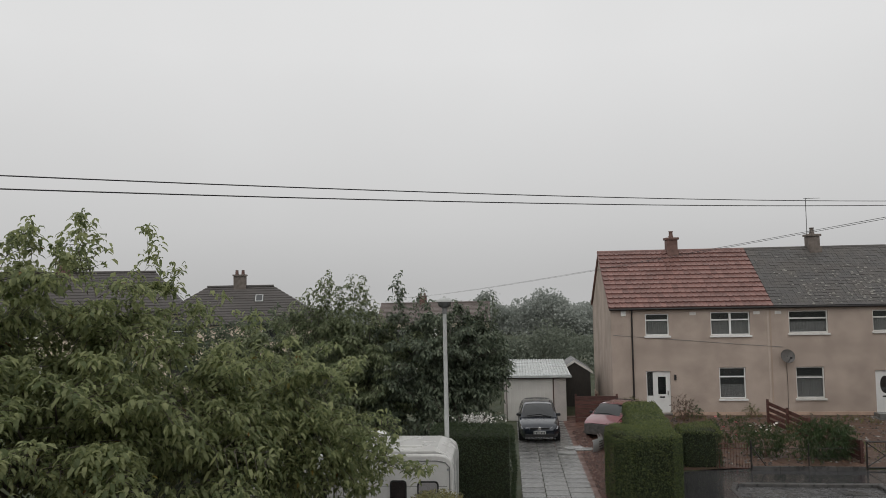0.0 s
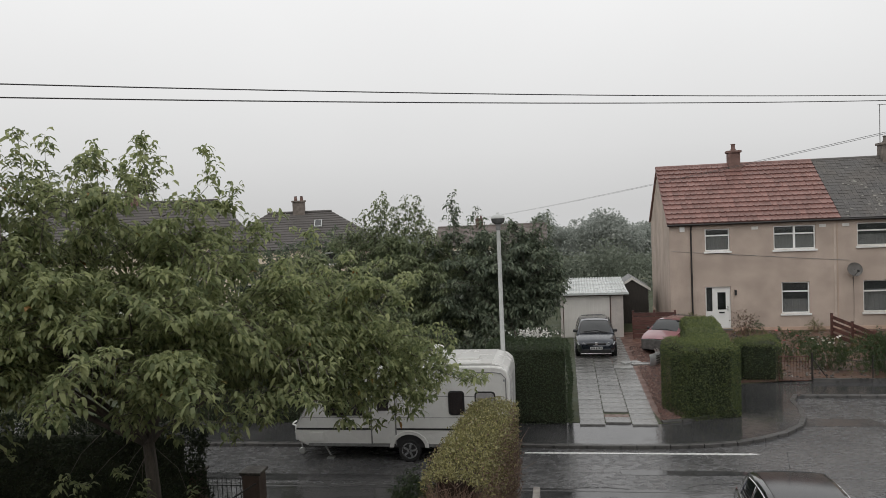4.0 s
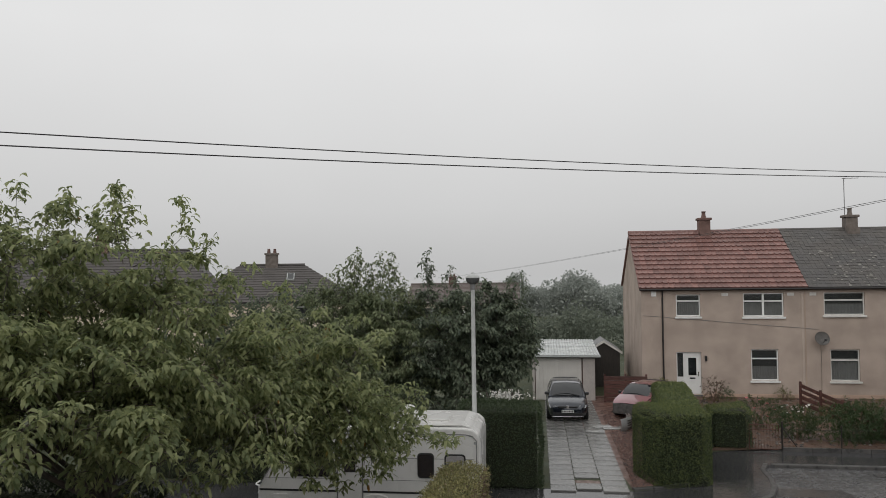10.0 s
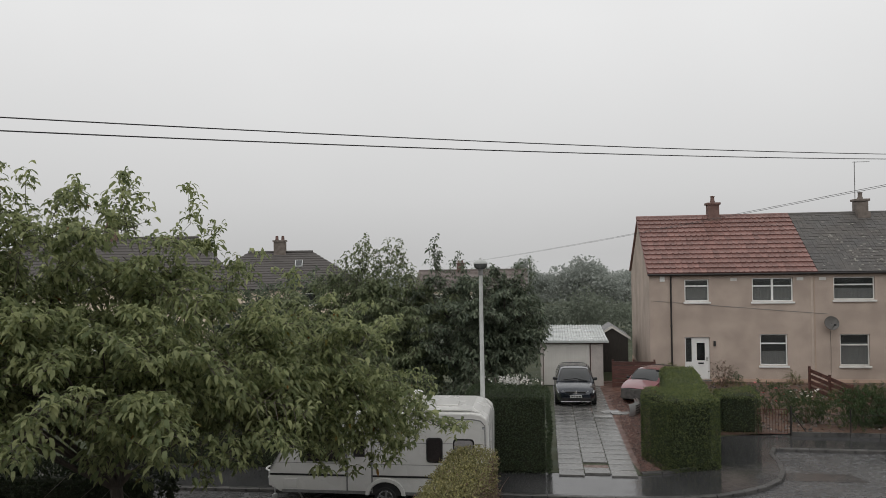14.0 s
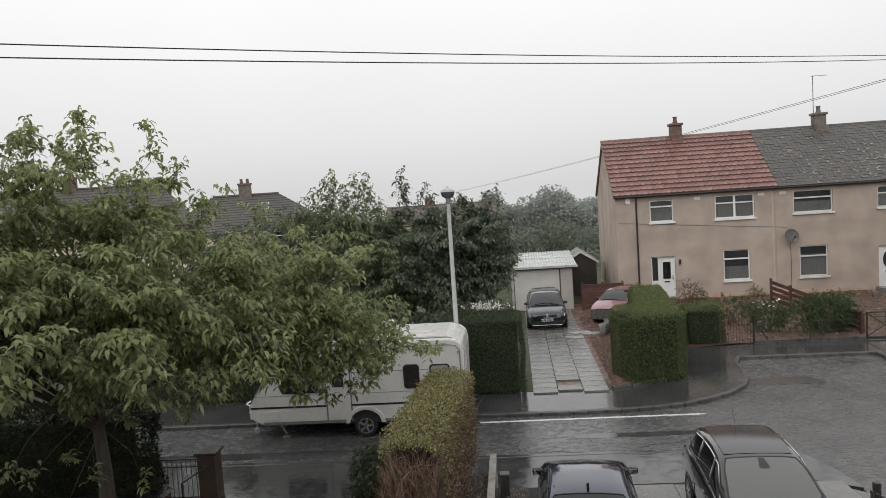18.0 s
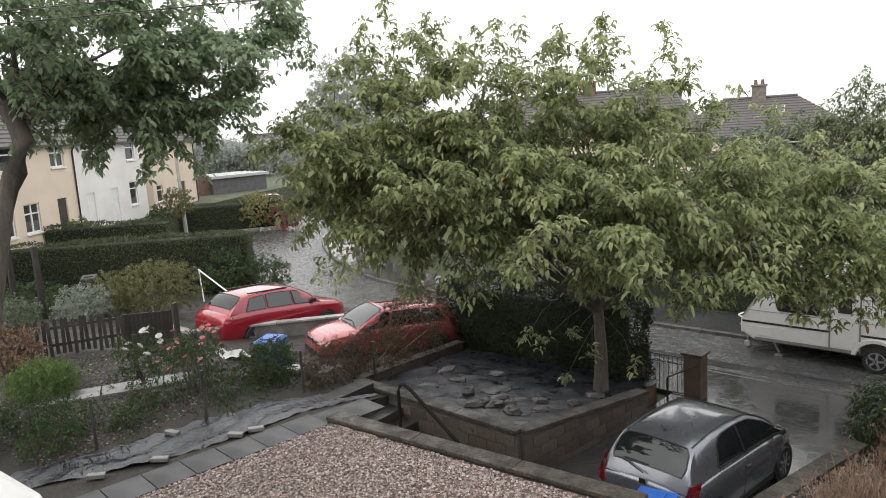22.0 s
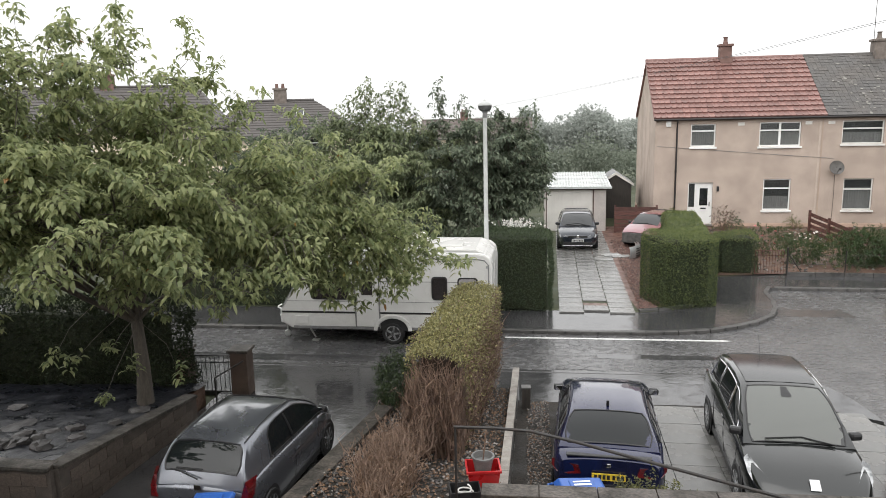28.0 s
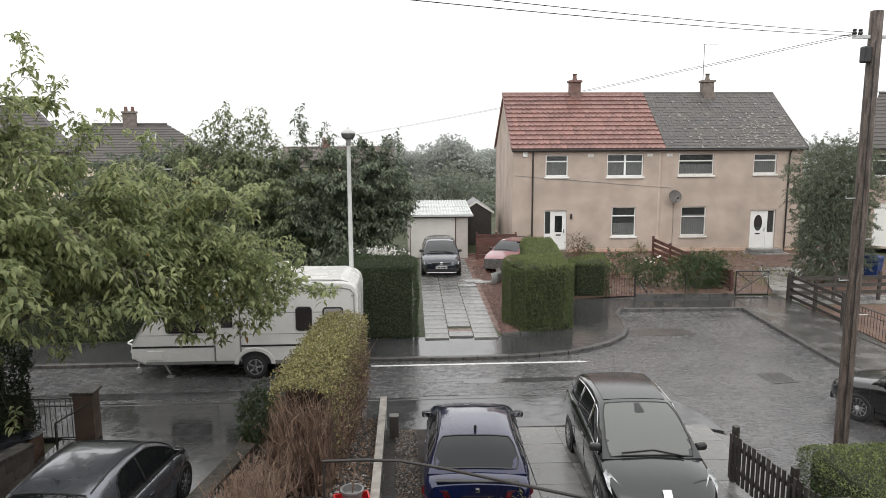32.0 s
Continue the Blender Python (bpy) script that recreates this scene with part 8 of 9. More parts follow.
for x, y, sx, sy, sz, flat in ((-9.09, 11.94, 0.16, 0.14, 0.22, 0), (-8.75, 12.55, 0.42, 0.26, 0.06, 1), (-8.15, 11.6, 0.25, 0.18, 0.14, 0), (-8.5, 11.45, 0.3, 0.2, 0.12, 0), (-7.7, 11.5, 0.2, 0.2, 0.12, 0), (-10.6, 13.1, 0.3, 0.2, 0.12, 0), (-6.85, 13.4, 0.28, 0.2, 0.1, 1), (-9.9, 12.6, 0.22, 0.16, 0.09, 0), (-7.6, 12.4, 0.2, 0.14, 0.1, 0), (-8.0, 11.9, 0.16, 0.12, 0.1, 0), (-7.95, 12.2, 0.22, 0.14, 0.08, 0), (-7.3, 11.9, 0.18, 0.14, 0.09, 0), (-8.35, 12.05, 0.2, 0.15, 0.12, 0), (-9.5, 13.6, 0.2, 0.16, 0.1, 0), (-10.2, 11.9, 0.24, 0.16, 0.06, 1), (-7.0, 12.7, 0.16, 0.14, 0.08, 0)):
    s = Mesh()
    ring = []
    for k, (h, w) in enumerate(((0, 0.9), (0.45, 1.0), (0.85, 0.8), (1.0, 0.35))):
        ring.append([(sx * w * math.cos(a) * rng.uniform(0.62, 1.25), sy * w * math.sin(a) * rng.uniform(0.62, 1.25), sz * h * rng.uniform(0.7, 1.15)) for a in [i * 2 * math.pi / 9 for i in range(9)]])
    for a, b in zip(ring, ring[1:]):
        s.add(a + b, [(i, (i + 1) % 9, 9 + (i + 1) % 9, 9 + i) for i in range(9)])
    s.add(ring[-1], [tuple(range(9))])
    u = (y - 10.8) / 4.5
    tagged(part("garden_stone", s, DARK_STONE, smooth=25, m=pose(x, y, 0.90 - 0.40 * u, 0, 0, rng.uniform(0, 90))), "rough dark stone weighing down the garden membrane", "stone", "stones on the membrane")

# own house wall and window sill behind the camera
slab = thing("house_wall", pose(0, 0, 0), "plain rendered wall of the house the window belongs to", "house")
part("wall", Mesh().box(-12, -0.95, 1.3, 8, -0.60, 9.2), HARL, slab)
part("roof", Mesh().prism([(-0.2, 9.0), (-5.5, 11.8), (-10.8, 9.0)], -12.3, 8.3, "x"), TILE_ROW, slab)
part("window_sill", Mesh().box(-1.6, -0.6, 6.10, -0.72, 0.20, 6.19), PVC, slab, "white window sill", bevel=0.01)

# ---- houses and gardens along the bend ----
LW = (1.0, 0.9)
TY = 126.7
terrace_house("terraced_house", pose(-28.5, 3.5, 1.95, 0, 0, TY), 18.9, 8.0, 4.9, 8.0, CREAM, TILE_ROW, "cream rendered terraced house with a grey tiled roof", [(16.7, 3.75, 18.0, 4.85, "two", 0.5), (12.6, 3.75, 13.8, 4.85, "top", 0.4), (8.0, 3.75, 9.2, 4.85, "top", 0.4), (13.9, 0.75, 15.2, 2.15, "two", 0.4), (12.2, 0.75, 13.1, 2.15, "top"), (9.4, 0.75, 10.8, 2.0, "top")], [(16.85, 0.05, 17.75, 2.15, WOOD_DK)], 0, [(4, BRICK_GREY), (17.2, BRICK_GREY)], 18.8)
terrace_house("terraced_house", pose(-39.83, 18.68, 1.95, 0, 0, TY), 8.6, 8.0, 4.9, 8.0, WHITE_R, TILE_ROW, "white rendered terraced house with white doors", [(6.2, 0.95, 7.25, 2.4, "top", 0.3), (1.0, 3.75, 2.2, 4.85, "top"), (6.2, 3.75, 7.4, 4.85, "top")], [(0.95, 0.05, 1.8, 2.15), (3.7, 0.05, 4.65, 2.2)], 0, [(4.5, BRICK_GREY)])
terrace_house("terraced_house", pose(-46.76, 27.08, 1.75, 0, 0, TY), 8.5, 8.0, 5.0, 8.0, CREAM, TILE_ROW, "cream rendered terraced house set back from its neighbour", [(4.9, 3.7, 6.1, 5.0 - 0.05, "top", 0.4), (1.0, 3.7, 2.1, 4.95, "top"), (0.6, 0.8, 1.6, 2.0, "top")], [(5.0, 0.05, 5.9, 1.95, WOOD_DK)], 0, [(4.2, BRICK_GREY)], 8.2)
shrub("garden_bush", "pale green rounded bush beside the white house", (-42.6, 26.2, 1.9), [(0, 0, 0.9, 0.9, 0.9, 0.95, 1)], [L_OLIVE], 260, 0.12, 164)
# roofs beyond the trees
terrace_house("hipped_house", pose(-33.5, 47.0, 0.5, 0, 0, 14), 16.2, 8.0, 5.0, 7.95, CREAM, TILE_ROW, "cream house with a hipped brown-grey tiled roof beyond the trees", [(2, 3.6, 3.6, 4.7, "top", 0.3), (6, 3.6, 7.6, 4.7, "top"), (11, 3.6, 12.6, 4.7, "top", 0.3), (2, 0.8, 3.8, 2.2, "top"), (11, 0.8, 12.8, 2.2, "top")], [(7, 0.05, 7.9, 2.1)], 2.2, [(8.0, BRICK_RED)])
h = terrace_house("hipped_house", pose(-20.1, 49.8, 0.1, 0, 0, 10), 12.5, 8.0, 4.6, 7.15, CREAM, TILE_ROW, "cream house with a hipped tiled roof and a skylight", [(2, 3.4, 3.6, 4.5, "top", 0.3), (8, 3.4, 9.6, 4.5, "top"), (2, 0.8, 3.8, 2.2, "top"), (8, 0.8, 9.8, 2.2, "top", 0.4)], [(5, 0.05, 5.9, 2.1)], 4.0, [(6.2, BRICK_GREY)])
sk = part("skylight", Mesh().box(6.3, 0.0, 0, 6.85, 0.9, 0.10), LAMP_GREY, h, m=pose(1.1, 2.1, 6.02, 31, 0, 0))
part("pane", Mesh().box(6.36, 0.06, 0.1, 6.79, 0.84, 0.108), CAR_GLASS, sk)
terrace_house("cream_house", pose(-96, 73, -1.0, 0, 0, 60), 13.0, 8.0, 5.0, 8.2, CREAM, TILE_ROW, "distant cream house with a tiled roof along the road", [(2, 3.6, 3.6, 4.7, "top"), (8, 3.6, 9.6, 4.7, "top"), (2, 0.8, 3.8, 2.2, "top"), (8, 0.8, 9.8, 2.2, "top")], [(6, 0.05, 6.9, 2.1)], 0, [(5.0, BRICK_GREY)])
terrace_house("red_roofed_house", pose(-7, 86, 0.1, 0, 0, -4), 13.0, 8.0, 2.8, 4.9, CREAM, surf("dull_red_tile", (0.14, 0.115, 0.105), (0.11, 0.09, 0.082), 0.7, (0.4, 0.7), 0.004, 30, island=0.15), "distant house with a dull red roof among the trees", [(2, 0.9, 3.6, 2.2, "top"), (8, 0.9, 9.6, 2.2, "top")], [(6, 0.05, 6.9, 2.1)], 0, [(5.0, BRICK_RED)])
terrace_house("harled_house", pose(27.4, 36.0, 0.4, 0, 0, -50), 12.0, 8.0, 5.3, 8.3, HARL, TILE_ROW, "beige harled house beside the cul-de-sac", [(0.6, 3.8, 1.6, 5.0, "top"), (4, 3.8, 5.4, 5.0, "top"), (4, 0.8, 5.6, 2.3, "top")], [(0.9, 0.1, 2.0, 2.4)], 0, [(6, BRICK_GREY)])
slab_region("bank_ground", [(-26, -5), (-27.5, 3.0), (-35.0, 13.0), (-42.8, 23.5), (-45.6, 28.2), (-52, 40), (-68, 75), (-120, 75), (-120, -20)], -0.05, 1.93, GRASS, "grassy rise before the terraced houses", "ground")
box_hedge("long_hedge", "long clipped dark green hedge along the neighbouring garden", -40.2, 13.4, -24.2, 14.6, 0.1, 2.6, 44.6, [L_OLIVE_HEDGE], 300, 0.085, 31, round_top=0.08)
box_hedge("long_hedge", "clipped green hedge in front of the terraced houses", -47.0, 14.2, -31.5, 15.4, 0.1, 2.8, 44, [L_OLIVE_HEDGE], 200, 0.10, 32, round_top=0.08)

# ---- neighbouring garden ----


def fall(y):
    return 1.34 if y < 8.5 else max(0.08, 1.34 - (y - 8.5) * 1.25 / 8.5)


xs = [-75, -45, -36, -30, -25, -22, -19, -16, -14, -12.5, -11.5, -10.2]
ys = [-20, -5, 0, 3, 6, 8.5, 10, 11.5, 13, 14.5, 16, 17.0]
tagged(part("neighbour_ground", Mesh().grid([[(x, y if not (x > -11.6 and y > 10.6) else 10.6, fall(y if not (x > -11.6 and y > 10.6) else 10.6)) for x in xs] for y in ys]), STONES), "stony wet soil of the neighbouring garden sloping to the road", "garden ground", kind="structure")
# membrane strip and what holds it down
rows = []
for i in range(110):
    y = 3.0 + 7.4 * i / 109
    x1 = float(np.interp(y, [3, 4.2, 5.66, 7.07, 9.46, 10.4], [-12.4, -11.85, -11.0, -10.60, -10.42, -10.3]))
    x0 = float(np.interp(y, [3, 5.5, 7.36, 9.45, 10.4], [-13.1, -12.2, -11.8, -11.25, -11.0])) + 0.05 * math.sin(y * 5)
    row = []
    for j in range(34):
        x = x0 + (x1 - x0) * j / 33
        fold = abs(math.sin(x * 6.5 + 0.9 * math.sin(y * 1.7) + 0.5 * math.sin(y * 4.1)))
        row.append((x, y, fall(y) + 0.020 + 0.045 * (1 - fold) ** 3 + 0.015 * math.sin(x * 9 + y * 6) * math.sin(y * 5) + 0.010 * math.sin(y * 17 + x * 11)))
    rows.append(row)
tagged(part("membrane_strip", Mesh().grid(rows), MEMB_WET, smooth=80), "strip of wrinkled wet black plastic along the path", "membrane", kind="structure")
for x, y, a in ((-10.99, 5.79, 40), (-10.70, 7.08, 35), (-10.58, 7.43, 60), (-11.82, 6.53, 15), (-11.34, 4.89, 50)):
    tagged(part("loose_brick", Mesh().box(-0.14, -0.065, 0, 0.14, 0.065, 0.07), SLAB_DARK, m=pose(x + 0.08, y, fall(y) + 0.03, 0, 3, a), bevel=0.012), "grey concrete brick holding down the plastic", "brick", "bricks on the plastic")
# wire fence
wf = thing("wire_fence", pose(0, 0, 0), "low wire fence on thin rusty posts between the gardens", "fence")
POSTS = [(-12.43, 5.49), (-11.98, 7.4), (-11.6, 9.5), (-11.35, 11.4)]
for x, y in POSTS:
    part("post", Mesh().tube([(x, y, fall(y) - 0.1), (x, y, fall(y) + 0.92)], 0.03, 6), WOOD_DK, wf)
for h in (0.3, 0.6, 0.85):
    for a, b in zip(POSTS, POSTS[1:]):
        part("wire", Mesh().tube([(*a, fall(a[1]) + h), ((a[0] + b[0]) / 2, (a[1] + b[1]) / 2, (fall(a[1]) + fall(b[1])) / 2 + h - 0.04), (*b, fall(b[1]) + h)], 0.004, 4), IRON, wf)
# garden path slabs
gp = thing("slab_path", pose(0, 0, 0), "pale worn slab path through the neighbouring garden", "path", kind="structure")
for k in range(5):
    t = k / 4
    x, y = -15.75 + 1.25 * t, 6.2 + 2.2 * t
    part("paving_slab", Mesh().box(-0.30, -0.34, 0, 0.30, 0.34, 0.04), SLAB_DARK, gp, m=pose(x, y, 1.345, 0, 0, 60))
# paling fence
pf = thing("paling_fence", pose(0, 0, 0), "dark weathered wooden paling fence, some pales broken", "fence")
PA, PB = Vector((-19.75, 6.6, 0)), Vector((-18.45, 9.3, 0))
way = (PB - PA).normalized()
ang = math.degrees(math.atan2(way.y, way.x))
me = Mesh().prism([(-0.045, 0), (0.045, 0), (0.045, 0.88), (0, 0.94), (-0.045, 0.88)], -0.01, 0.01, "y").data("pale")
num = 22
for k in range(num):
    p = PA + (PB - PA) * (k / (num - 1)) * 1.0
    part("pale", me, WOOD_DK, pf, m=pose(p.x, p.y, fall(p.y) + 0.05 - 0.05 * (k % 4 == 1), 0, 2 * ((k * 7) % 3 - 1), ang))
for h in (0.25, 0.7):
    part("rail", Mesh().box(0, 0.012, h, (PB - PA).length, 0.05, h + 0.07), WOOD_DK, pf, m=pose(PA.x, PA.y, 1.34, 0, 0, ang))
pf2 = thing("board_fence", pose(0, 0, 0), "dark close-boarded fence panel with a stout post", "fence")
for k in range(12):
    x, y = -18.5 - 0.005 * k, 9.35 + k * 0.125
    part("board", Mesh().box(-0.012, -0.058, 0, 0.012, 0.058, 0.95), WOOD_DK, pf2, m=pose(x, y, fall(y) - 0.03))
part("post", Mesh().box(-18.62, 10.85, 0.85, -18.50, 10.97, 2.1), WOOD_DK, pf2)
for x, y in ((-25.4, 9.4), (-24.9, 10.0)):
    p = thing("fence_post", pose(x, y, fall(y)), "old leaning wooden fence post", "post", "fence posts")
    part("post", Mesh().box(-0.08, -0.08, -0.1, 0.08, 0.08, 2.4), WOOD_DK, p, bevel=0.01)
# planting
shrub("rose_bush", "rose bush with white flowers", (-15.0, 7.9, 1.33), [(0, 0, 0.75, 0.45, 0.5, 0.35, 1), (0.2, -0.3, 0.45, 0.3, 0.3, 0.35, 0.6)], [L_ROSE], 150, 0.07, 51, petals=(P_WHITE, 10, 0.085))
shrub("rose_bush", "rose bush with pink flowers", (-14.6, 8.9, 1.28), [(0, 0, 0.6, 0.7, 0.6, 0.4, 1), (-0.6, 0.6, 0.5, 0.5, 0.5, 0.35, 0.8)], [L_ROSE, ], 120, 0.07, 52, petals=(P_PINK, 20, 0.065))
shrub("rose_bush", "leafy rose bush past its bloom", (-13.4, 8.0, 1.33), [(0, 0, 0.6, 0.5, 0.5, 0.5, 1)], [L_ROSE], 130, 0.07, 53, petals=(P_PINK, 8, 0.06))
shrub("green_shrub", "dense dark green shrub by the wire fence", (-12.9, 9.6, 1.18), [(0, 0, 0.42, 0.5, 0.6, 0.45, 1), (-0.3, 0.4, 0.38, 0.4, 0.4, 0.4, 0.7)], [L_ROSE], 420, 0.07, 54)
shrub("box_bush", "rounded dense green bush", (-16.2, 6.25, 1.33), [(0, 0, 0.36, 0.55, 0.6, 0.34, 1)], [leaf_mat("bright_bush_leaf", (0.07, 0.12, 0.03), (0.17, 0.24, 0.07), 0.25)], 1100, 0.05, 55)
shrub("dry_grass_clump", "clump of dry straw-coloured stems", (-18.9, 6.7, 1.34), [(0, 0, 0.55, 0.35, 0.6, 0.5, 1)], [bpy.data.materials["straw_twigs"]], 200, 0.09, 57, bpy.data.materials["straw_twigs"])
shrub("fern_bush", "dark feathery bush at the garden edge", (-21.5, 6.2, 1.34), [(0, 0, 0.8, 0.9, 0.8, 0.9, 1)], [L_DARK], 500, 0.1, 58)
shrub("olive_shrub", "large olive-yellow shrub above the fence", (-23.2, 13.0, 0.7), [(0, 0, 1.0, 1.5, 1.4, 0.85, 2), (-1.3, -0.9, 0.8, 0.9, 0.8, 0.7, 1)], [L_OLIVE], 1100, 0.09, 59)
shrub("silver_shrub", "pale silvery shrub beside the fence", (-23.9, 10.9, 1.0), [(0, 0, 0.55, 0.8, 0.8, 0.55, 1)], [leaf_mat("silver_leaf", (0.22, 0.25, 0.21), (0.30, 0.33, 0.28), 0.15)], 350, 0.08, 60)
shrub("dark_bush", "dark green bush at the end of the long hedge", (-26.6, 18.4, 0.1), [(0, 0, 0.9, 1.4, 1.3, 0.9, 2), (1.0, 1.0, 0.7, 1.2, 1.0, 0.7, 1)], [L_ROSE], 900, 0.10, 61)
shrub("red_hedge", "loose hedge of red-brown leaves along the wall", (-11.85, 11.5, 0.85), [(0, -0.9, 0.55, 0.4, 0.9, 0.55, 1), (-0.05, 0.6, 0.5, 0.45, 0.9, 0.6, 1), (-0.3, 2.4, 0.8, 0.6, 1.1, 1.0, 1.4)], [L_RED], 1600, 0.055, 62, TWIG)
for k, (x, y, r) in enumerate(((-13.0, 5.0, 0.40), (-13.6, 5.6, 0.45), (-14.4, 5.2, 0.45), (-12.9, 6.4, 0.26), (-13.5, 7.0, 0.24), (-12.6, 8.3, 0.26), (-14.8, 4.4, 0.5))):
    shrub("weed_clump", "straggling clump of green weeds in the stony bed", (x, y, fall(y)), [(0, 0, r * 0.7, r, r, r * 0.6, 1)], [L_ROSE], int(360 * r), 0.055, 171 + k)
rng = np.random.default_rng(180)
gx, gy = rng.uniform(-18.0, -11.6, 3800), rng.uniform(4.6, 11.0, 3800)
keep = np.sin(gx * 2.3 + np.sin(gy * 1.9)) * np.sin(gy * 2.1 + gx) > -0.1
P = np.stack([gx, gy, [fall(q) for q in gy]], 1)[keep]
v, f = leaf_arrays(P, unit(rng.normal(0, 0.7, P.shape) + np.array([0, 0, 0.6])), unit(rng.normal(0, 1, P.shape)), rng.uniform(0.05, 0.13, len(P)), rng.uniform(0.025, 0.05, len(P)))
tagged(raw("bed_weeds", v.tolist(), f.tolist(), [L_ROSE]), "small green weeds over the stony bed", "weeds", kind="stuff")
# bin, tarpaulin and crate by the low wall
wheelie_bin(pose(-14.4, 10.9, 1.0 - 0.42, 0, 0, 20), BLUE_BIN, "blue wheeled bin standing by the low wall")
cr = thing("pale_crate", pose(-13.25, 10.55, 1.06), "broken pale slabs stacked by the wall", "slab")
part("slab_piece", Mesh().box(-0.35, -0.16, 0, 0.25, 0.16, 0.07), SLAB, cr, m=pose(0, 0, 0, 0, 5, 20))
part("slab_piece", Mesh().box(-0.2, -0.16, 0.08, 0.35, 0.16, 0.14), SLAB, cr, m=pose(0, 0, 0, 0, 0, 5))
tp = thing("folded_sheet", pose(-15.6, 10.6, 1.05), "crumpled pale sheet lying on the garden edge", "sheet")
part("sheet", Mesh().grid([[(x * 0.9, y * 0.5, 0.12 + 0.06 * math.sin(x * 7 + y * 3) + 0.05 * math.cos(y * 8)) for x in [i / 10 - 0.5 for i in range(11)]] for y in [j / 8 - 0.5 for j in range(9)]]), SLAB, tp, smooth=80)
wall_thing("boundary_wall", "low grey wall with a pale flat coping between the two drives", (-18.4, 11.4), (-16.1, 16.2), 0.3, 1.15, 0.0, 0.80, 0.2, False, SLAB_DARK, SLAB)
wall_thing("boundary_wall", "short low wall with a pale coping behind the red car", (-20.5, 11.6), (-18.5, 11.35), 0.5, 1.02, 0.5, 1.1, 0.2, False, SLAB_DARK, SLAB)
wr = thing("white_rail", pose(0, 0, 0), "thin white metal handrail sloping down by a path", "handrail")
part("rail_bar", Mesh().tube([(-25.9, 16.5, 1.45), (-21.0, 14.9, 0.95)], 0.03, 6), PVC, wr)
part("rail_post", Mesh().tube([(-25.6, 16.4, 0.1), (-25.8, 16.45, 1.44)], 0.03, 6), PVC, wr)
# red cars
SUV = dict(GOLF, size=(4.55, 1.85, 1.62), belt=[(-1, 0.9), (-0.96, 1.03), (-0.6, 1.10), (0.3, 1.04), (0.45, 1.02), (0.8, 0.92), (0.95, 0.80), (1, 0.66)], roof=[(-1.55, 1.53), (-0.6, 1.60), (0.3, 1.57)], cabin=(-2.02, -1.5, 0.25, 1.15), wheel_r=0.33,
           lamps=[("headlamp", [(0.45, 2.14, 0.72), (0.76, 2.0, 0.72), (0.84, 1.8, 0.84), (0.5, 2.1, 0.84)], LENS_W), ("tail_lamp", [(0.45, -2.17, 0.92), (0.86, -2.0, 0.92), (0.86, -1.95, 1.02), (0.5, -2.12, 1.02)], LENS_R)],
           boxes=[("grille", (-0.5, 2.1, 0.5, 0.5, 2.2, 0.72), BLACKP), ("bumper", (-0.82, -2.24, 0.3, 0.82, -2.10, 0.66), BLACKP), ("lamp_strip", (-0.48, -2.20, 0.93, 0.48, -2.15, 1.0), BLACKP), ("cladding", (-0.925, -0.85, 0.2, 0.925, 0.9, 0.36), BLACKP), ("roof_rail", (-0.63, -1.3, 1.56, -0.59, 0.1, 1.60), BLACKP), ("roof_rail", (0.59, -1.3, 1.56, 0.63, 0.1, 1.60), BLACKP)])
RED = paint("red_paint", (0.30, 0.010, 0.026), 0.2, 0.1)
car("red_crossover_car", pose(-18.4, 14.2, 0.34, -3, 0, -6), "bright red crossover car parked nose to the road, wet", SUV, RED)
c = car("red_hatchback", pose(-13.85, 14.4, 0.32, 4, 0, 155), "red hatchback with dark roof stripes parked behind a hedge", GOLF, paint("dull_red_paint", (0.40, 0.075, 0.085), 0.22, 0.1))
for x in (-0.28, 0.28):
    part("roof_stripe", Mesh().grid([[(x - 0.09, y, 1.468), (x + 0.09, y, 1.468)] for y in (-1.3, -0.6, 0.2)]), BLACKP, c)
# further along the bend
gr = thing("flat_roof_garage", pose(-55.5, 37.8, 1.2, 0, 0, 87), "low dark flat-roofed garage with a pale roof edge", "garage")
part("wall", Mesh().box(0, 0, -0.3, 5.6, 5, 2.05), surf("dark_grey_panel", (0.12, 0.12, 0.125), (0.09, 0.09, 0.095), 2, (0.5, 0.7)), gr)
part("roof", Mesh().box(-0.2, -0.25, 2.055, 5.8, 5.2, 2.3), CORR, gr)
part("side_shed", Mesh().box(-2.2, 0.4, 0, -0.05, 4, 2.4), BRICK_RED, gr)
tp = thing("thin_pole", pose(-44.0, 27.5, 0.1), "thin pale wooden telegraph pole leaning by the terraced houses", "telegraph pole")
part("pole", Mesh().tube([(0, 0, 0), (0.15, -0.25, 6.5)], [0.14, 0.10], 8), surf("pale_pole", (0.45, 0.42, 0.38), None, 3, (0.6, 0.8)), tp)
box_hedge("garden_hedge", "clipped green hedge before the cream house", -47.5, 30.4, -40.0, 31.6, 0.3, 2.2, 55, [L_OLIVE_HEDGE], 200, 0.10, 33)
shrub("yellow_bush", "yellow-green bush beside the flat-roofed garage", (-42.5, 32.5, 0.3), [(0, 0, 1.3, 1.4, 1.4, 1.2, 1)], [L_GOLD], 420, 0.14, 64)
shrub("red_bush", "pinkish red bush beside the road bend", (-41.0, 33.6, 0.2), [(0, 0, 0.9, 1.2, 1.2, 0.9, 1)], [leaf_mat("pink_leaf", (0.30, 0.10, 0.09), (0.22, 0.12, 0.08), 0.2)], 300, 0.14, 65)
car("orange_car", pose(-48.5, 38.2, 0.6, 0, 0, 60), "small orange car parked beyond the bend", GOLF, paint("orange_paint", (0.50, 0.17, 0.04), 0.25, 0.1))
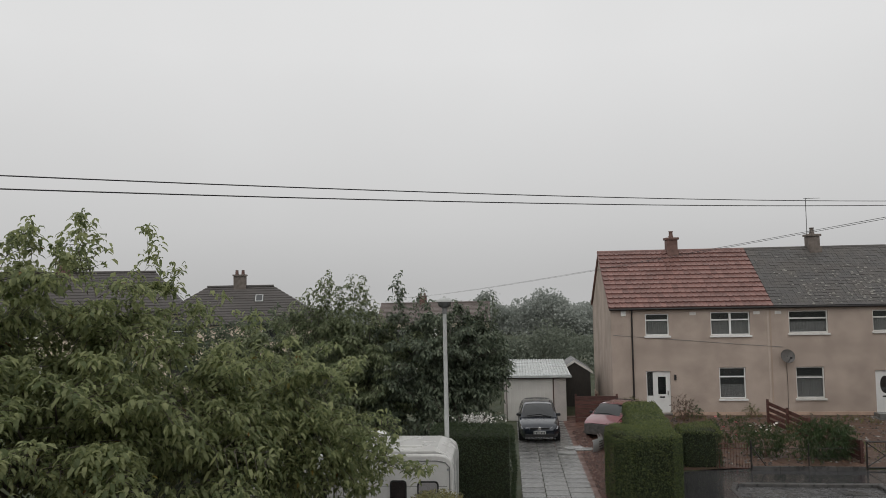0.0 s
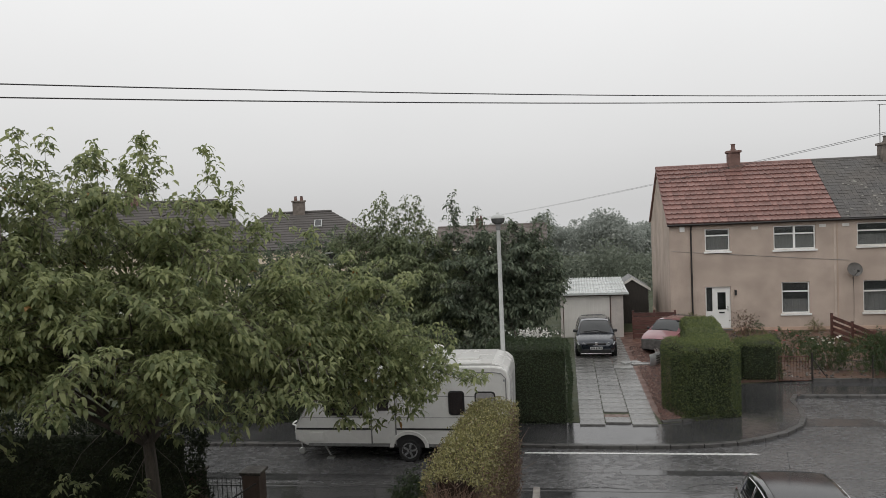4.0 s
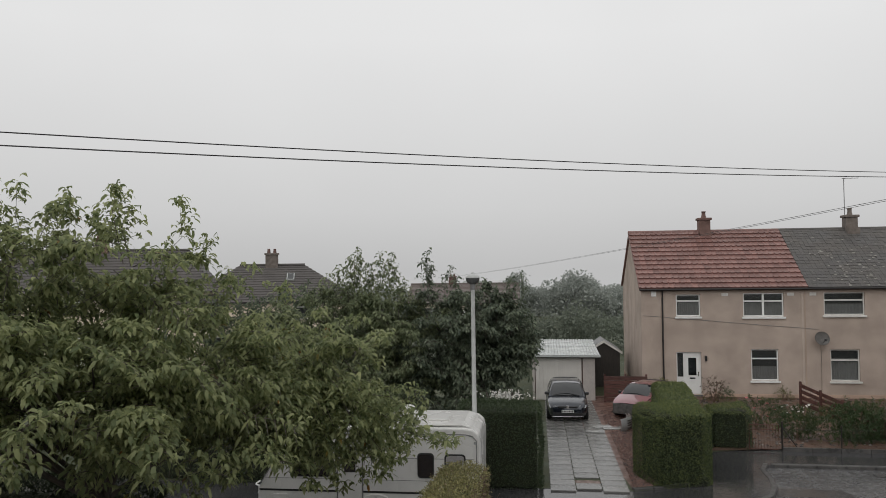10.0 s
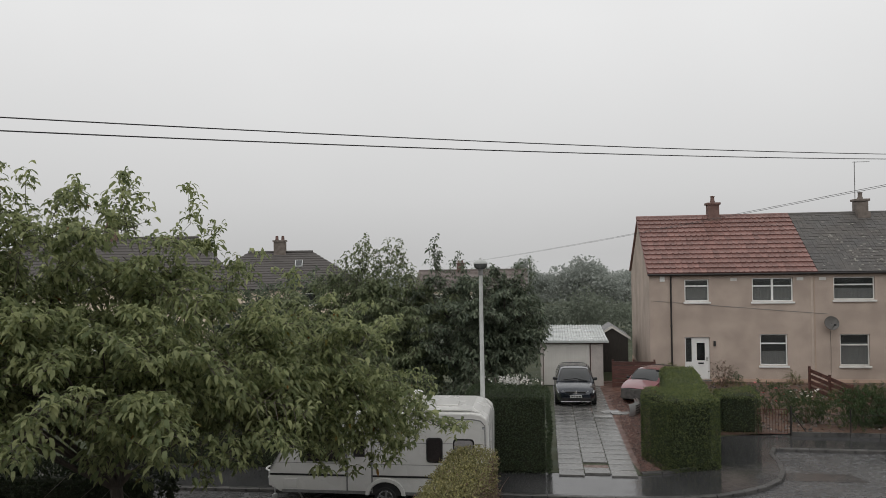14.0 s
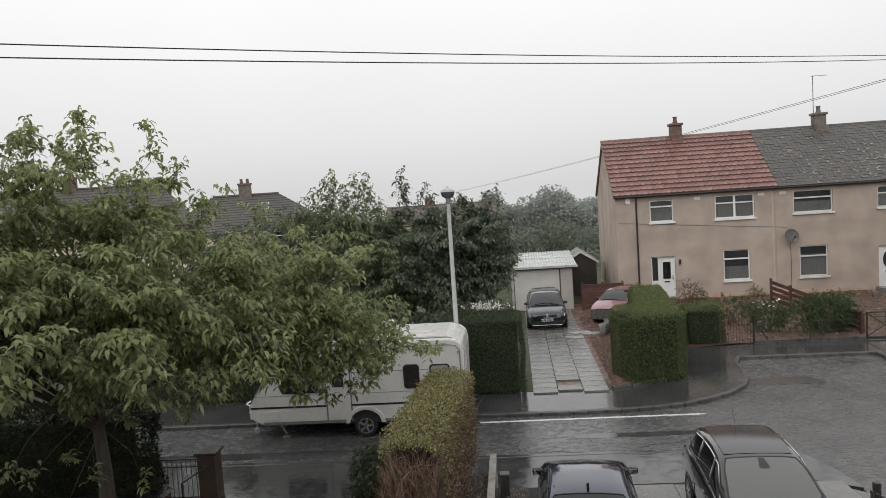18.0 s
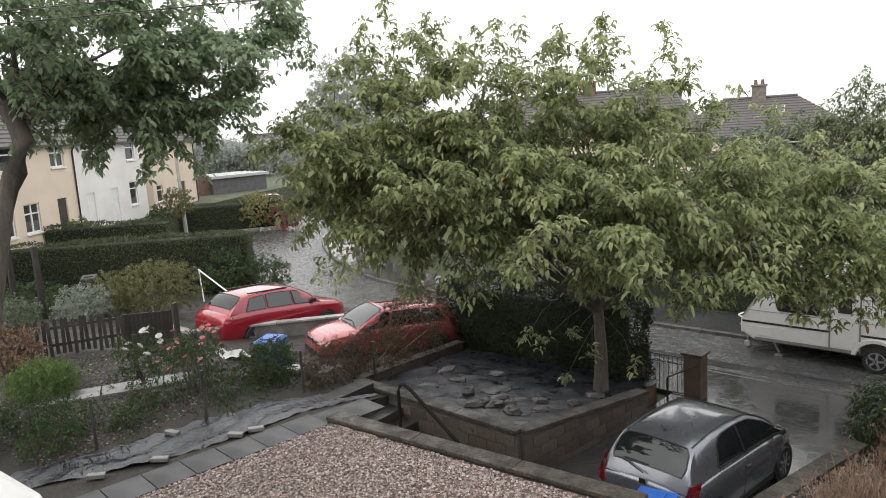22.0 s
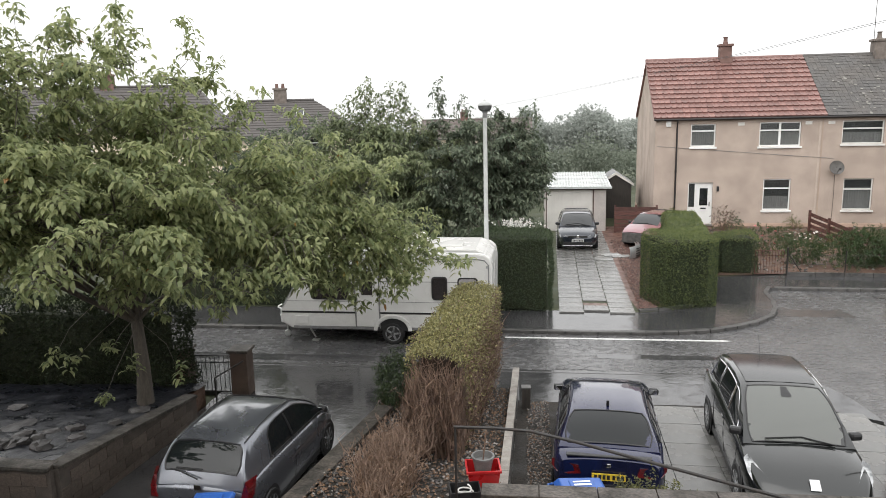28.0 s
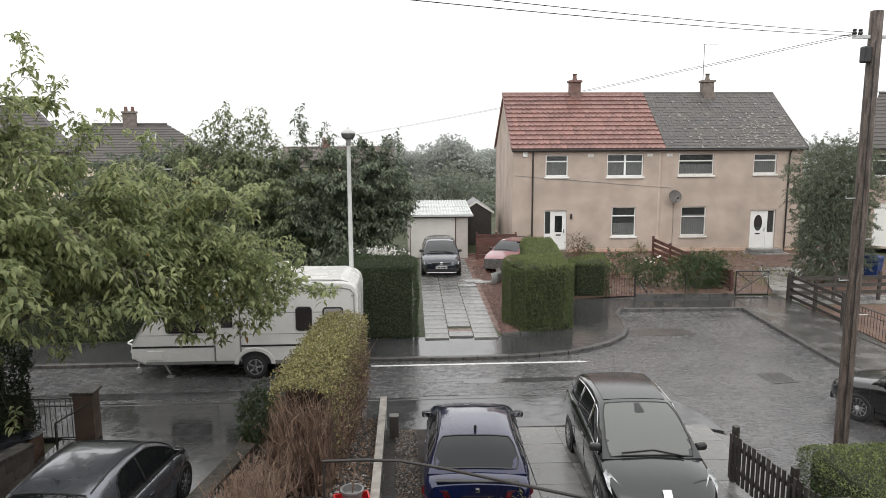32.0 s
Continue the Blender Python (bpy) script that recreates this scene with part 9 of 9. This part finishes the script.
shrub("conifer_bush", "small dark conical conifer behind the hedge", (-40.6, 23.6, 0.8), [(0, 0, 1.0, 0.6, 0.6, 1.1, 1)], [L_HEDGE_DK], 260, 0.12, 66)
shrub("green_bush", "light green bush above the long hedge", (-38.5, 17.8, 0.8), [(0, 0, 1.2, 1.6, 1.0, 0.9, 1)], [L_HEDGE], 420, 0.12, 67)

DARK_BIN = surf("dark_green_bin_plastic", (0.022, 0.030, 0.026), (0.03, 0.036, 0.032), 5, (0.3, 0.45), fine=0.06)
wheelie_bin(pose(-27.6, 12.9, fall(12.9), 0, 0, 60), DARK_BIN, "dark green wheeled bin before the long hedge")
shrub("dark_bush", "low dark bush behind the paling fence", (-26.3, 10.3, fall(10.3)), [(0, 0, 0.5, 1.5, 0.9, 0.55, 1), (-2.2, -1.0, 0.55, 1.3, 0.9, 0.6, 1)], [L_ROSE], 700, 0.10, 161)
shrub("fern_bush", "feathery green bush at the garden edge", (-23.4, 8.3, fall(8.3)), [(0, 0, 0.4, 1.0, 0.8, 0.5, 1)], [L_DARK], 360, 0.09, 162)

# ---- the cul-de-sac ----
bar_gate("iron_railing", pose(10.15, 27.05, 0.1, 0, 0, -8), 1.0, 0.95, RUST, "rusty brown iron railing panel beside the hedge", 0.1, category="railing")
bar_gate("iron_gate", pose(15.3, 26.6, 0.1, 0, 0, -8), 1.3, 1.0, IRON, "black iron garden gate with a diagonal brace", 0.65, True)
gp = thing("gate_post", pose(11.25, 26.88, 0.1), "black iron gate post with a stay", "post")
part("post", Mesh().tube([(0, 0, 0), (0, 0, 1.08)], 0.035, 8), IRON, gp)
part("stay", Mesh().tube([(0.02, 0, 0.85), (0.62, 0.1, 0.05)], 0.02, 6), IRON, gp)
ed = thing("garden_edging", pose(11.3, 26.95, 0.1, 0, 0, -7), "low concrete edging at the back of the footway", "edging", kind="structure")
for k in range(4):
    part("edging_block", Mesh().box(k * 0.98, -0.05, -0.05, k * 0.98 + 0.96, 0.05, 0.14), KERB, ed)
wf = thing("wire_fence", pose(11.3, 27.0, 0.1, 0, 0, -7), "thin wire fence before the front garden", "fence")
for h in (0.45, 0.8):
    part("wire", Mesh().tube([(0, 0, h), (2, 0, h - 0.04), (4, 0, h)], 0.006, 4), IRON, wf)
for k in range(3):
    part("post", Mesh().tube([(k * 2.0, 0, 0), (k * 2.0, 0, 0.95)], 0.02, 6), IRON, wf)
shrub("rose_bush", "rose bush with pale flowers in bare soil", (12.5, 28.6, 0.15), [(0, 0, 0.7, 0.7, 0.5, 0.55, 1)], [L_ROSE], 300, 0.07, 71, TWIG, petals=(P_WHITE, 12, 0.06))
shrub("rose_bush", "sparse rose bush with pink flowers", (11.6, 30.2, 0.2), [(0, 0, 0.7, 0.7, 0.5, 0.5, 1)], [L_ROSE], 140, 0.07, 72, TWIG, petals=(P_PINK, 9, 0.06))
shrub("green_shrub", "broad dark green shrub behind the footway", (14.3, 28.1, 0.15), [(0, 0, 0.75, 1.35, 0.9, 0.75, 1), (0.6, 0.2, 0.7, 1.0, 0.7, 0.75, 1)], [L_ROSE], 1000, 0.07, 73)
shrub("bare_bush", "thin bare bush by the front door", (11.6, 35.2, 0.35), [(0, 0, 0.7, 0.5, 0.4, 0.5, 1)], [L_RED], 90, 0.06, 74, TWIG)
shrub("green_shrub", "low green shrub against the house wall", (9.35, 35.9, 0.25), [(0, 0, 0.5, 0.7, 0.4, 0.6, 1)], [L_OLIVE], 260, 0.06, 75)
for k, (x, y, r) in enumerate(((12.4, 35.9, 0.3), (15.1, 35.6, 0.28), (13.4, 33.0, 0.3), (15.2, 31.5, 0.32), (12.9, 31.0, 0.25), (9.9, 33.0, 0.3))):
    shrub("garden_plant", "small straggly plant in the bare front garden", (x, y, 0.3), [(0, 0, 0.3, r, r, 0.28, 1)], [L_OLIVE if k % 2 else L_ROSE], 60, 0.06, 76 + k, TWIG)
st = thing("door_steps", pose(21.4, 34.6, 0.2, 0, 0, -6), "grey concrete step and ramp before the front door", "steps", kind="structure")
part("step", Mesh().box(-0.9, -0.4, -0.1, 1.2, 0.6, 0.2), SLAB_DARK, st, bevel=0.015)
part("step", Mesh().box(-0.7, 0.0, 0.2, 1.0, 0.62, 0.38), SLAB_DARK, st, bevel=0.015)
slab_region("garden_walk", [(16.9, 26.6), (18.6, 26.4), (22.4, 34.3), (20.6, 34.5)], 0.1, 0.27, SLAB_DARK, "wet concrete walk from gate to door", "path")
# timber fence and railing
tf = thing("timber_fence", pose(16.85, 25.45, 0.1, 0, 0, -98), "dark timber rail fence along the side footway", "fence")
for k in range(4):
    part("rail", Mesh().box(0, -0.015, 0.16 + k * 0.26, 3.75, 0.015, 0.27 + k * 0.26), WOOD_DK, tf)
for k in range(3):
    part("post", Mesh().box(k * 1.85 - 0.05, 0.017, 0, k * 1.85 + 0.05, 0.12, 1.15), WOOD_DK, tf)
tf = thing("timber_fence", pose(16.7, 25.2, 0.1, 0, 0, -4), "dark timber rail fence along a side garden", "fence")
for k in range(3):
    part("rail", Mesh().box(0, -0.015, 0.3 + k * 0.28, 5.5, 0.015, 0.44 + k * 0.28), WOOD_DK, tf)
for k in range(4):
    part("post", Mesh().box(k * 1.8 - 0.05, 0.017, 0, k * 1.8 + 0.05, 0.12, 1.15), WOOD_DK, tf)
bar_gate("iron_railing", pose(15.85, 20.7, 0.1, 0, 0, -93), 3.5, 1.05, IRON, "black iron railing beside the side footway", 0.14, category="railing")
tree("ivy_tree", "dense dark evergreen tree against the gable of the house", (20.6, 28.6, 0.1),
     [(20.6, 28.6, 0.1), (20.6, 28.6, 2), (20.6, 28.6, 4)],
     [(20.2, 28.2, 4.6, 1.7, 1.4, 1.6, 2), (20.9, 28.8, 2.8, 1.5, 1.5, 2.4, 3), (21.6, 29.2, 4.4, 1.6, 1.4, 1.9, 2), (20.6, 28.3, 1.5, 1.5, 1.3, 1.5, 2.5)], [L_DARK], 3300, 13, 0.42, 0.09, 81, 0.2, 6, 0.14)
wheelie_bin(pose(22.9, 28.7, 0.12, 0, 0, 30), surf("dark_blue_bin_plastic", (0.014, 0.040, 0.15), (0.012, 0.032, 0.12), 5, (0.3, 0.45), fine=0.06), "blue wheeled bin in the side garden")
car("black_car", pose(12.78, 13.6, 0.02, 0, 0, 24), "black hatchback parked across the cul-de-sac", dict(GOLF, spokes=11, rim=surf("bright_wheel_cover", (0.55, 0.55, 0.56), (0.42, 0.42, 0.43), 8, (0.2, 0.35), metal=0.2)), paint("black_paint", (0.010, 0.010, 0.011), 0.2, 0.2))
GRATE = surf("worn_cast_iron", (0.12, 0.115, 0.11), (0.06, 0.057, 0.055), 9, (0.3, 0.5))
dc = thing("drain_grate", pose(11.05, 17.06, 0.002, 0, 0, 2), "square iron drain grate set in the wet road", "drain", kind="structure")
part("grate_frame", Mesh().box(0, 0, 0, 0.7, 0.05, 0.018).box(0, 0.75, 0, 0.7, 0.8, 0.018).box(0, 0.05, 0, 0.05, 0.75, 0.018).box(0.65, 0.05, 0, 0.7, 0.75, 0.018), GRATE, dc)
for k in range(8):
    part("grate_bar", Mesh().box(0.075 + k * 0.072, 0.06, 0.0, 0.115 + k * 0.072, 0.74, 0.016), GRATE, dc)
dc = thing("manhole_cover", pose(13.0, 23.9, 0.003, 0, 0, -6), "dark iron manhole cover near the kerb", "drain", kind="structure")
part("cover", Mesh().box(0, 0, 0, 0.7, 0.45, 0.01), KERB, dc)
# slat fence and hedge by the next plot
sf = thing("slat_fence", pose(6.93, 12.0, 0.05, 0, 0, -88), "dark wooden slat fence beside the drive", "fence")
for k in range(24):
    part("slat", Mesh().box(k * 0.14, -0.012, 0.12, k * 0.14 + 0.075, 0.012, 0.98 + 0.012 * (k % 3)), WOOD_DK, sf)
for h in (0.3, 0.75):
    part("rail", Mesh().box(0, 0.014, h, 3.35, 0.055, h + 0.08), WOOD_DK, sf)
for x in (0.0, 1.7, 3.3):
    part("post", Mesh().box(x - 0.05, 0.057, -0.05, x + 0.05, 0.15, 1.1), WOOD_DK, sf)
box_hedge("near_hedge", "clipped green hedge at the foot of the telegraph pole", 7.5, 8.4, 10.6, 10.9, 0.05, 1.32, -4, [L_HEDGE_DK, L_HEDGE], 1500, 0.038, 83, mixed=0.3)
slab_region("corner_ground", [(7.0, 13.8), (7.5, 14.6), (8.05, 14.0), (8.05, -5), (6.95, -5)], -0.05, 0.06, SLAB_DARK, "wet concrete strip beyond the slat fence", "pavement")
shrub("flower_tub", "tangle of grey stems beside the slat fence", (7.25, 9.9, 0.06), [(0, 0, 0.5, 0.2, 0.4, 0.3, 1)], [L_ROSE], 60, 0.05, 84, TWIG)

# ---- the slab driveway opposite ----
SLAB_DRIVE = surf("worn_drive_slab", (0.125, 0.125, 0.122), (0.25, 0.25, 0.243), 1.1, (0.03, 0.18), 0.002, 70, vary=0.35)
dw = thing("slab_driveway", pose(2.42, 22.25, 0.115, 0, 0, -5.4), "wet concrete slab driveway in three columns with dark stains", "drive", kind="structure")
me = Mesh().box(0.013, 0.013, -0.02, 0.767, 0.577, 0.025).data("paving_slab")
for j in range(27):
    for i in range(3):
        if i == 1 and j == 1:
            part("brick_infill", Mesh().box(0.01, 0.01, -0.02, 0.77, 0.58, 0.012), surf("worn_brick_infill", (0.17, 0.095, 0.07), (0.11, 0.07, 0.055), 6, (0.3, 0.6), 0.004, 30), dw, m=pose(i * 0.78, j * 0.59, 0))
            continue
        dark = (i == 1 and j > 4 and j % 3) or (i * 7 + j * 5) % 6 == 0 or (j > 12 and (i + j) % 3 == 0)
        part("paving_slab", me, SLAB_DARK if dark else SLAB_DRIVE, dw, m=pose(i * 0.78, j * 0.59 + (0.2 if i == 1 else 0.0), 0.004 * ((i * 5 + j * 3) % 3)))
for k, (x, y, a) in enumerate(((5.55, 30.9, 20), (5.1, 30.0, -12), (5.9, 30.6, 5))):
    tagged(part("loose_slab", Mesh().box(-0.38, -0.2, 0, 0.38, 0.2, 0.05), SLAB, m=pose(x, y, 0.135, 0, 0, a)), "pale loose slab lying on the red chippings", "slab", "loose slabs")
c = car("red_hatchback", pose(8.05, 34.1, 0.14, 0, 0, 146) @ Matrix.Scale(0.92, 4), "faded red hatchback with a pink bonnet and its front bumper missing", GOLF, paint("faded_red_paint", (0.17, 0.03, 0.04), 0.22, 0.1))
part("bonnet", Mesh().grid([[(x * 0.80 * w, y, z - 0.05 * abs(x) ** 2.5) for x in (-1, -0.7, -0.35, 0, 0.35, 0.7, 1)] for y, z, w in ((1.12, 1.02, 1.0), (1.45, 0.965, 1.0), (1.75, 0.90, 0.99), (2.0, 0.83, 0.95), (2.16, 0.76, 0.88))]), paint("pink_faded_paint", (0.24, 0.085, 0.10), 0.3, 0.0), c, "pink sun-faded bonnet", smooth=60)
part("bare_front", Mesh().box(-0.74, 2.04, 0.22, 0.74, 2.17, 0.72), surf("dirty_bare_metal", (0.13, 0.125, 0.12), (0.07, 0.068, 0.065), 6, (0.4, 0.7)), c, "dirty grey bare metal behind the missing bumper", bevel=0.03)
bm_ = thing("loose_bumper", pose(6.62, 30.6, 0.14, 0, 0, 70), "silver car bumper with dark grille slots lying beside the hedge", "car bumper")
part("bumper_shell", Mesh().grid([[(x, -0.10 + 0.45 * x * x + 0.05 * h * h, z) for x in (-0.7, -0.55, -0.3, 0, 0.3, 0.55, 0.7)] for h, z in ((-1, 0.02), (-0.5, 0.14), (0, 0.28), (0.5, 0.42), (1, 0.52))]).grid([[(x, 0.0 + 0.45 * x * x + 0.05 * h * h, z) for x in (-0.7, -0.55, -0.3, 0, 0.3, 0.55, 0.7)] for h, z in ((-1, 0.0), (-0.5, 0.13), (0, 0.27), (0.5, 0.41), (1, 0.50))]), paint("pale_silver_paint", (0.62, 0.63, 0.63), 0.3, 0.3), bm_, smooth=60)
for k in range(4):
    part("slot", Mesh().tube([(x, -0.115 + 0.45 * x * x, 0.12 + k * 0.10) for x in (-0.5, -0.25, 0, 0.25, 0.5)], 0.018, 5), BLACKP, bm_)
pa = thing("pale_flower_bush", pose(1.1, 24.9, 0.12), "bush with masses of small white flowers behind the hedge", "shrub")
rng = np.random.default_rng(90)
P = np.stack([rng.normal(0.1, 0.32, 260), rng.normal(0, 0.3, 260), 2.40 + rng.normal(0, 0.07, 260)], 1)
v, f = leaf_arrays(P, unit(rng.normal(0, 1, P.shape)), unit(rng.normal(0, 1, P.shape)), np.full(260, 0.08), np.full(260, 0.07))
raw("blossom", v.tolist(), f.tolist(), [P_WHITE], pa)
part("stems", Mesh().tube([(0, 0, 0), (0.1, 0, 1.4), (0.4, 0, 2.5)], 0.03, 6).tube([(0, 0, 0), (-0.1, 0, 1.4), (-0.5, 0, 2.5)], 0.03, 6), BARK, pa)

# ---- woods and roofs in the distance ----


def woods(name, label, spots, mats, seed, leaf):
    """Far trees joined: lumpy crowns of leaf clumps over short trunks."""
    rng = np.random.default_rng(seed)
    V, F, o = [], [], 0
    for x, y, h, r in spots:
        n = int(1300 * r * h / 12)
        lobes = [(x + rng.normal(0, r * 0.35), y + rng.normal(0, r * 0.35), h * rng.uniform(0.45, 0.75), r * rng.uniform(0.5, 0.8), r * rng.uniform(0.5, 0.8), h * rng.uniform(0.22, 0.32), 1) for _ in range(5)]
        p, out = crown_points(rng, n, lobes)
        p = np.concatenate([p, np.stack([rng.normal(x, r * 0.5, n // 3), rng.normal(y, r * 0.5, n // 3), rng.uniform(0, h * 0.5, n // 3)], 1)])
        k = len(p)
        al = unit(rng.normal(0, 1, (k, 3)) + np.array([0, 0, -0.3]))
        ll = leaf * rng.uniform(0.5, 1.4, k)
        v, f = leaf_arrays(p, al, unit(rng.normal(0, 0.8, (k, 3)) + np.array([0, 0, 1.0])), ll, ll * 0.75)
        V.append(v)
        F.append(f + o)
        o += len(v)
    ob = raw(name, np.concatenate(V).tolist(), np.concatenate(F).tolist(), mats)
    return tagged(ob, label, "woods", kind="stuff")


rng = np.random.default_rng(91)
spots = [(x + rng.normal(0, 1), y + rng.normal(0, 2), 4.0 + rng.uniform(-0.8, 0.8), 2.6) for x, y in ((1, 50), (3.5, 49), (6, 50), (8, 49), (10, 54), (12, 60), (14, 58), (-3, 52), (-8, 56))]
# Leaf green greyed by hand: the haze sits in the base colour.
woods("garden_trees", "garden trees beyond the garage, leaf colour greyed for haze", spots, [leaf_mat("hazy_garden_leaf", (0.15, 0.175, 0.135), (0.215, 0.24, 0.19), 0.4, 0.7)], 92, 0.24)
spots = [(15.2, 100, 6.7, 2.6), (12.6, 101, 5.4, 2.8), (10.0, 104, 4.6, 3.4), (18.2, 98, 5.2, 3.4), (20.8, 102, 4.6, 4), (7.4, 112, 6.4, 2.2), (5.0, 112, 5.6, 2.4), (3.0, 118, 5.0, 4)] + [(-60 + k * 5.5 + rng.normal(0, 1.5), 112 + rng.normal(0, 6), 4.6 + rng.uniform(-0.8, 0.8), 4.5) for k in range(34)]
woods("far_woods", "hazy line of trees beyond the houses", spots, [L_HAZED], 93, 0.36)
spots = [(-100 + k * 7 + rng.normal(0, 2), 78 + rng.normal(0, 5), 5.5 + rng.uniform(-0.8, 0.8), 5) for k in range(12)] + [(25 + k * 6 + rng.normal(0, 2), 75 + rng.normal(0, 5), 5.5 + rng.uniform(-0.8, 0.8), 5) for k in range(12)] + [(-78 + rng.normal(0, 2), 8 + k * 7, 7.5, 5) for k in range(10)]
woods("far_woods", "hazy trees closing the view along the street", spots, [L_HAZED], 94, 0.42)

# weeds, tufts and stones over the bare front gardens
rng = np.random.default_rng(95)
n = 2600
gx, gy = rng.uniform(8.8, 20.5, n), rng.uniform(27.6, 36.0, n)
keep = (np.sin(gx * 1.7) * np.sin(gy * 1.3 + gx) > 0.15) & (gy < 36.2 - (gx - 8.6) * 0.10)
gx, gy = gx[keep], gy[keep]
gz_ = np.interp(gy, [27, 31, 37], [0.14, 0.27, 0.43])
P = np.stack([gx, gy, gz_], 1)
al = unit(rng.normal(0, 0.5, P.shape) + np.array([0, 0, 0.9]))
v, f = leaf_arrays(P, al, unit(rng.normal(0, 1, P.shape)), rng.uniform(0.10, 0.26, len(P)), rng.uniform(0.03, 0.07, len(P)))
tagged(raw("garden_weeds", v.tolist(), f.tolist(), [L_OLIVE]), "tufts of weeds and grass over the bare front gardens", "weeds", kind="stuff")
n = 1800
gx, gy = rng.uniform(8.8, 20.5, n), rng.uniform(27.4, 36.0, n)
scatter("garden_rubble", "small stones and rubble lying on the front gardens", gx, gy, np.interp(gy, [27, 31, 37], [0.14, 0.27, 0.43]), 0.02, 0.07, [DARKCHIP, PALECHIP, DEADLEAF], [0.4, 0.3, 0.3], 96)

slab_region("side_plot", [(16.25, -20), (16.25, 18.95), (16.72, 22.4), (16.93, 24.7), (27, 23.4), (40, 20), (40, -20)], -0.04, 0.115, SOIL, "bare wet ground of the plots beside the cul-de-sac", "soil")
slab_region("side_yard", [(16.95, 24.85), (27, 23.5), (27, 31), (19.6, 30.0), (18.7, 26.6), (17.0, 26.45)], 0.05, 0.13, SLAB_DARK, "wet concrete yard of the side house", "yard")

# ---- roof tiles: pieces last ----
COLS, ROWS = 28, 13
tw = (7.80 + 0.10) / COLS
run = HD / 2 + 0.22
rise = RIDGE - EAVE + 0.07
slope = math.atan2(rise, run)
tl = math.hypot(run, rise) / ROWS
tile = tile_shape(tw, tl + 0.05).data("roof_tile")
tile.materials.append(TILE_RED)
one, rest = tile_shape(tw, tl + 0.05), Mesh()
for j in range(ROWS):
    for i in range(COLS):
        d = j * tl
        m = Matrix.Translation((-0.10 + i * tw, -0.22 + d * math.cos(slope), EAVE - 0.02 + d * math.sin(slope))) @ Matrix.Rotation(slope - 0.03, 4, "X")
        if j < 10:
            part("roof_tile", tile, TILE_RED, main, m=m)
        else:
            rest.add([m @ Vector(p) for p in one.v], one.f)
part("upper_tiles", rest, TILE_RED, main)["kind"] = "stuff"
# the dark half: courses of flat interlocking tiles, joined
s = Mesh()
rng = np.random.default_rng(17)
cols2, rows2 = 34, 21
tw2, tl2 = (HW + 0.12 - 7.83) / cols2, math.hypot(run, rise) / rows2
for j in range(rows2):
    for i in range(cols2):
        d = j * tl2
        m = Matrix.Translation((7.83 + i * tw2, -0.22 + d * math.cos(slope), EAVE - 0.02 + d * math.sin(slope))) @ Matrix.Rotation(slope - 0.035, 4, "X")
        h = rng.uniform(0.024, 0.036)
        s.box(0.004, 0, 0.0, tw2 - 0.004, tl2 + 0.04, h, m)
ob = part("dark_roof_tiles", s, TILE_DARK, main)
ob["kind"] = "stuff"
s = Mesh()
for k in range(260):
    i, d = cols2 * (0.02 + 0.96 * rng.beta(1.6, 1.0)), (rng.beta(1.3, 2.6)) * (math.hypot(run, rise) - 0.3)
    m = Matrix.Translation((7.83 + i * tw2, -0.22 + d * math.cos(slope), EAVE + 0.026 + d * math.sin(slope))) @ Matrix.Rotation(slope, 4, "X")
    r = rng.uniform(0.03, 0.10)
    pts = [m @ Vector((r * rng.uniform(0.6, 1.2) * math.cos(a), r * 0.7 * rng.uniform(0.6, 1.2) * math.sin(a), 0.008)) for a in [q * 2 * math.pi / 7 for q in range(7)]]
    s.add([tuple(p) for p in pts], [tuple(range(7))])
ob = part("lichen", s, LICHEN, main)
ob["kind"] = "stuff"
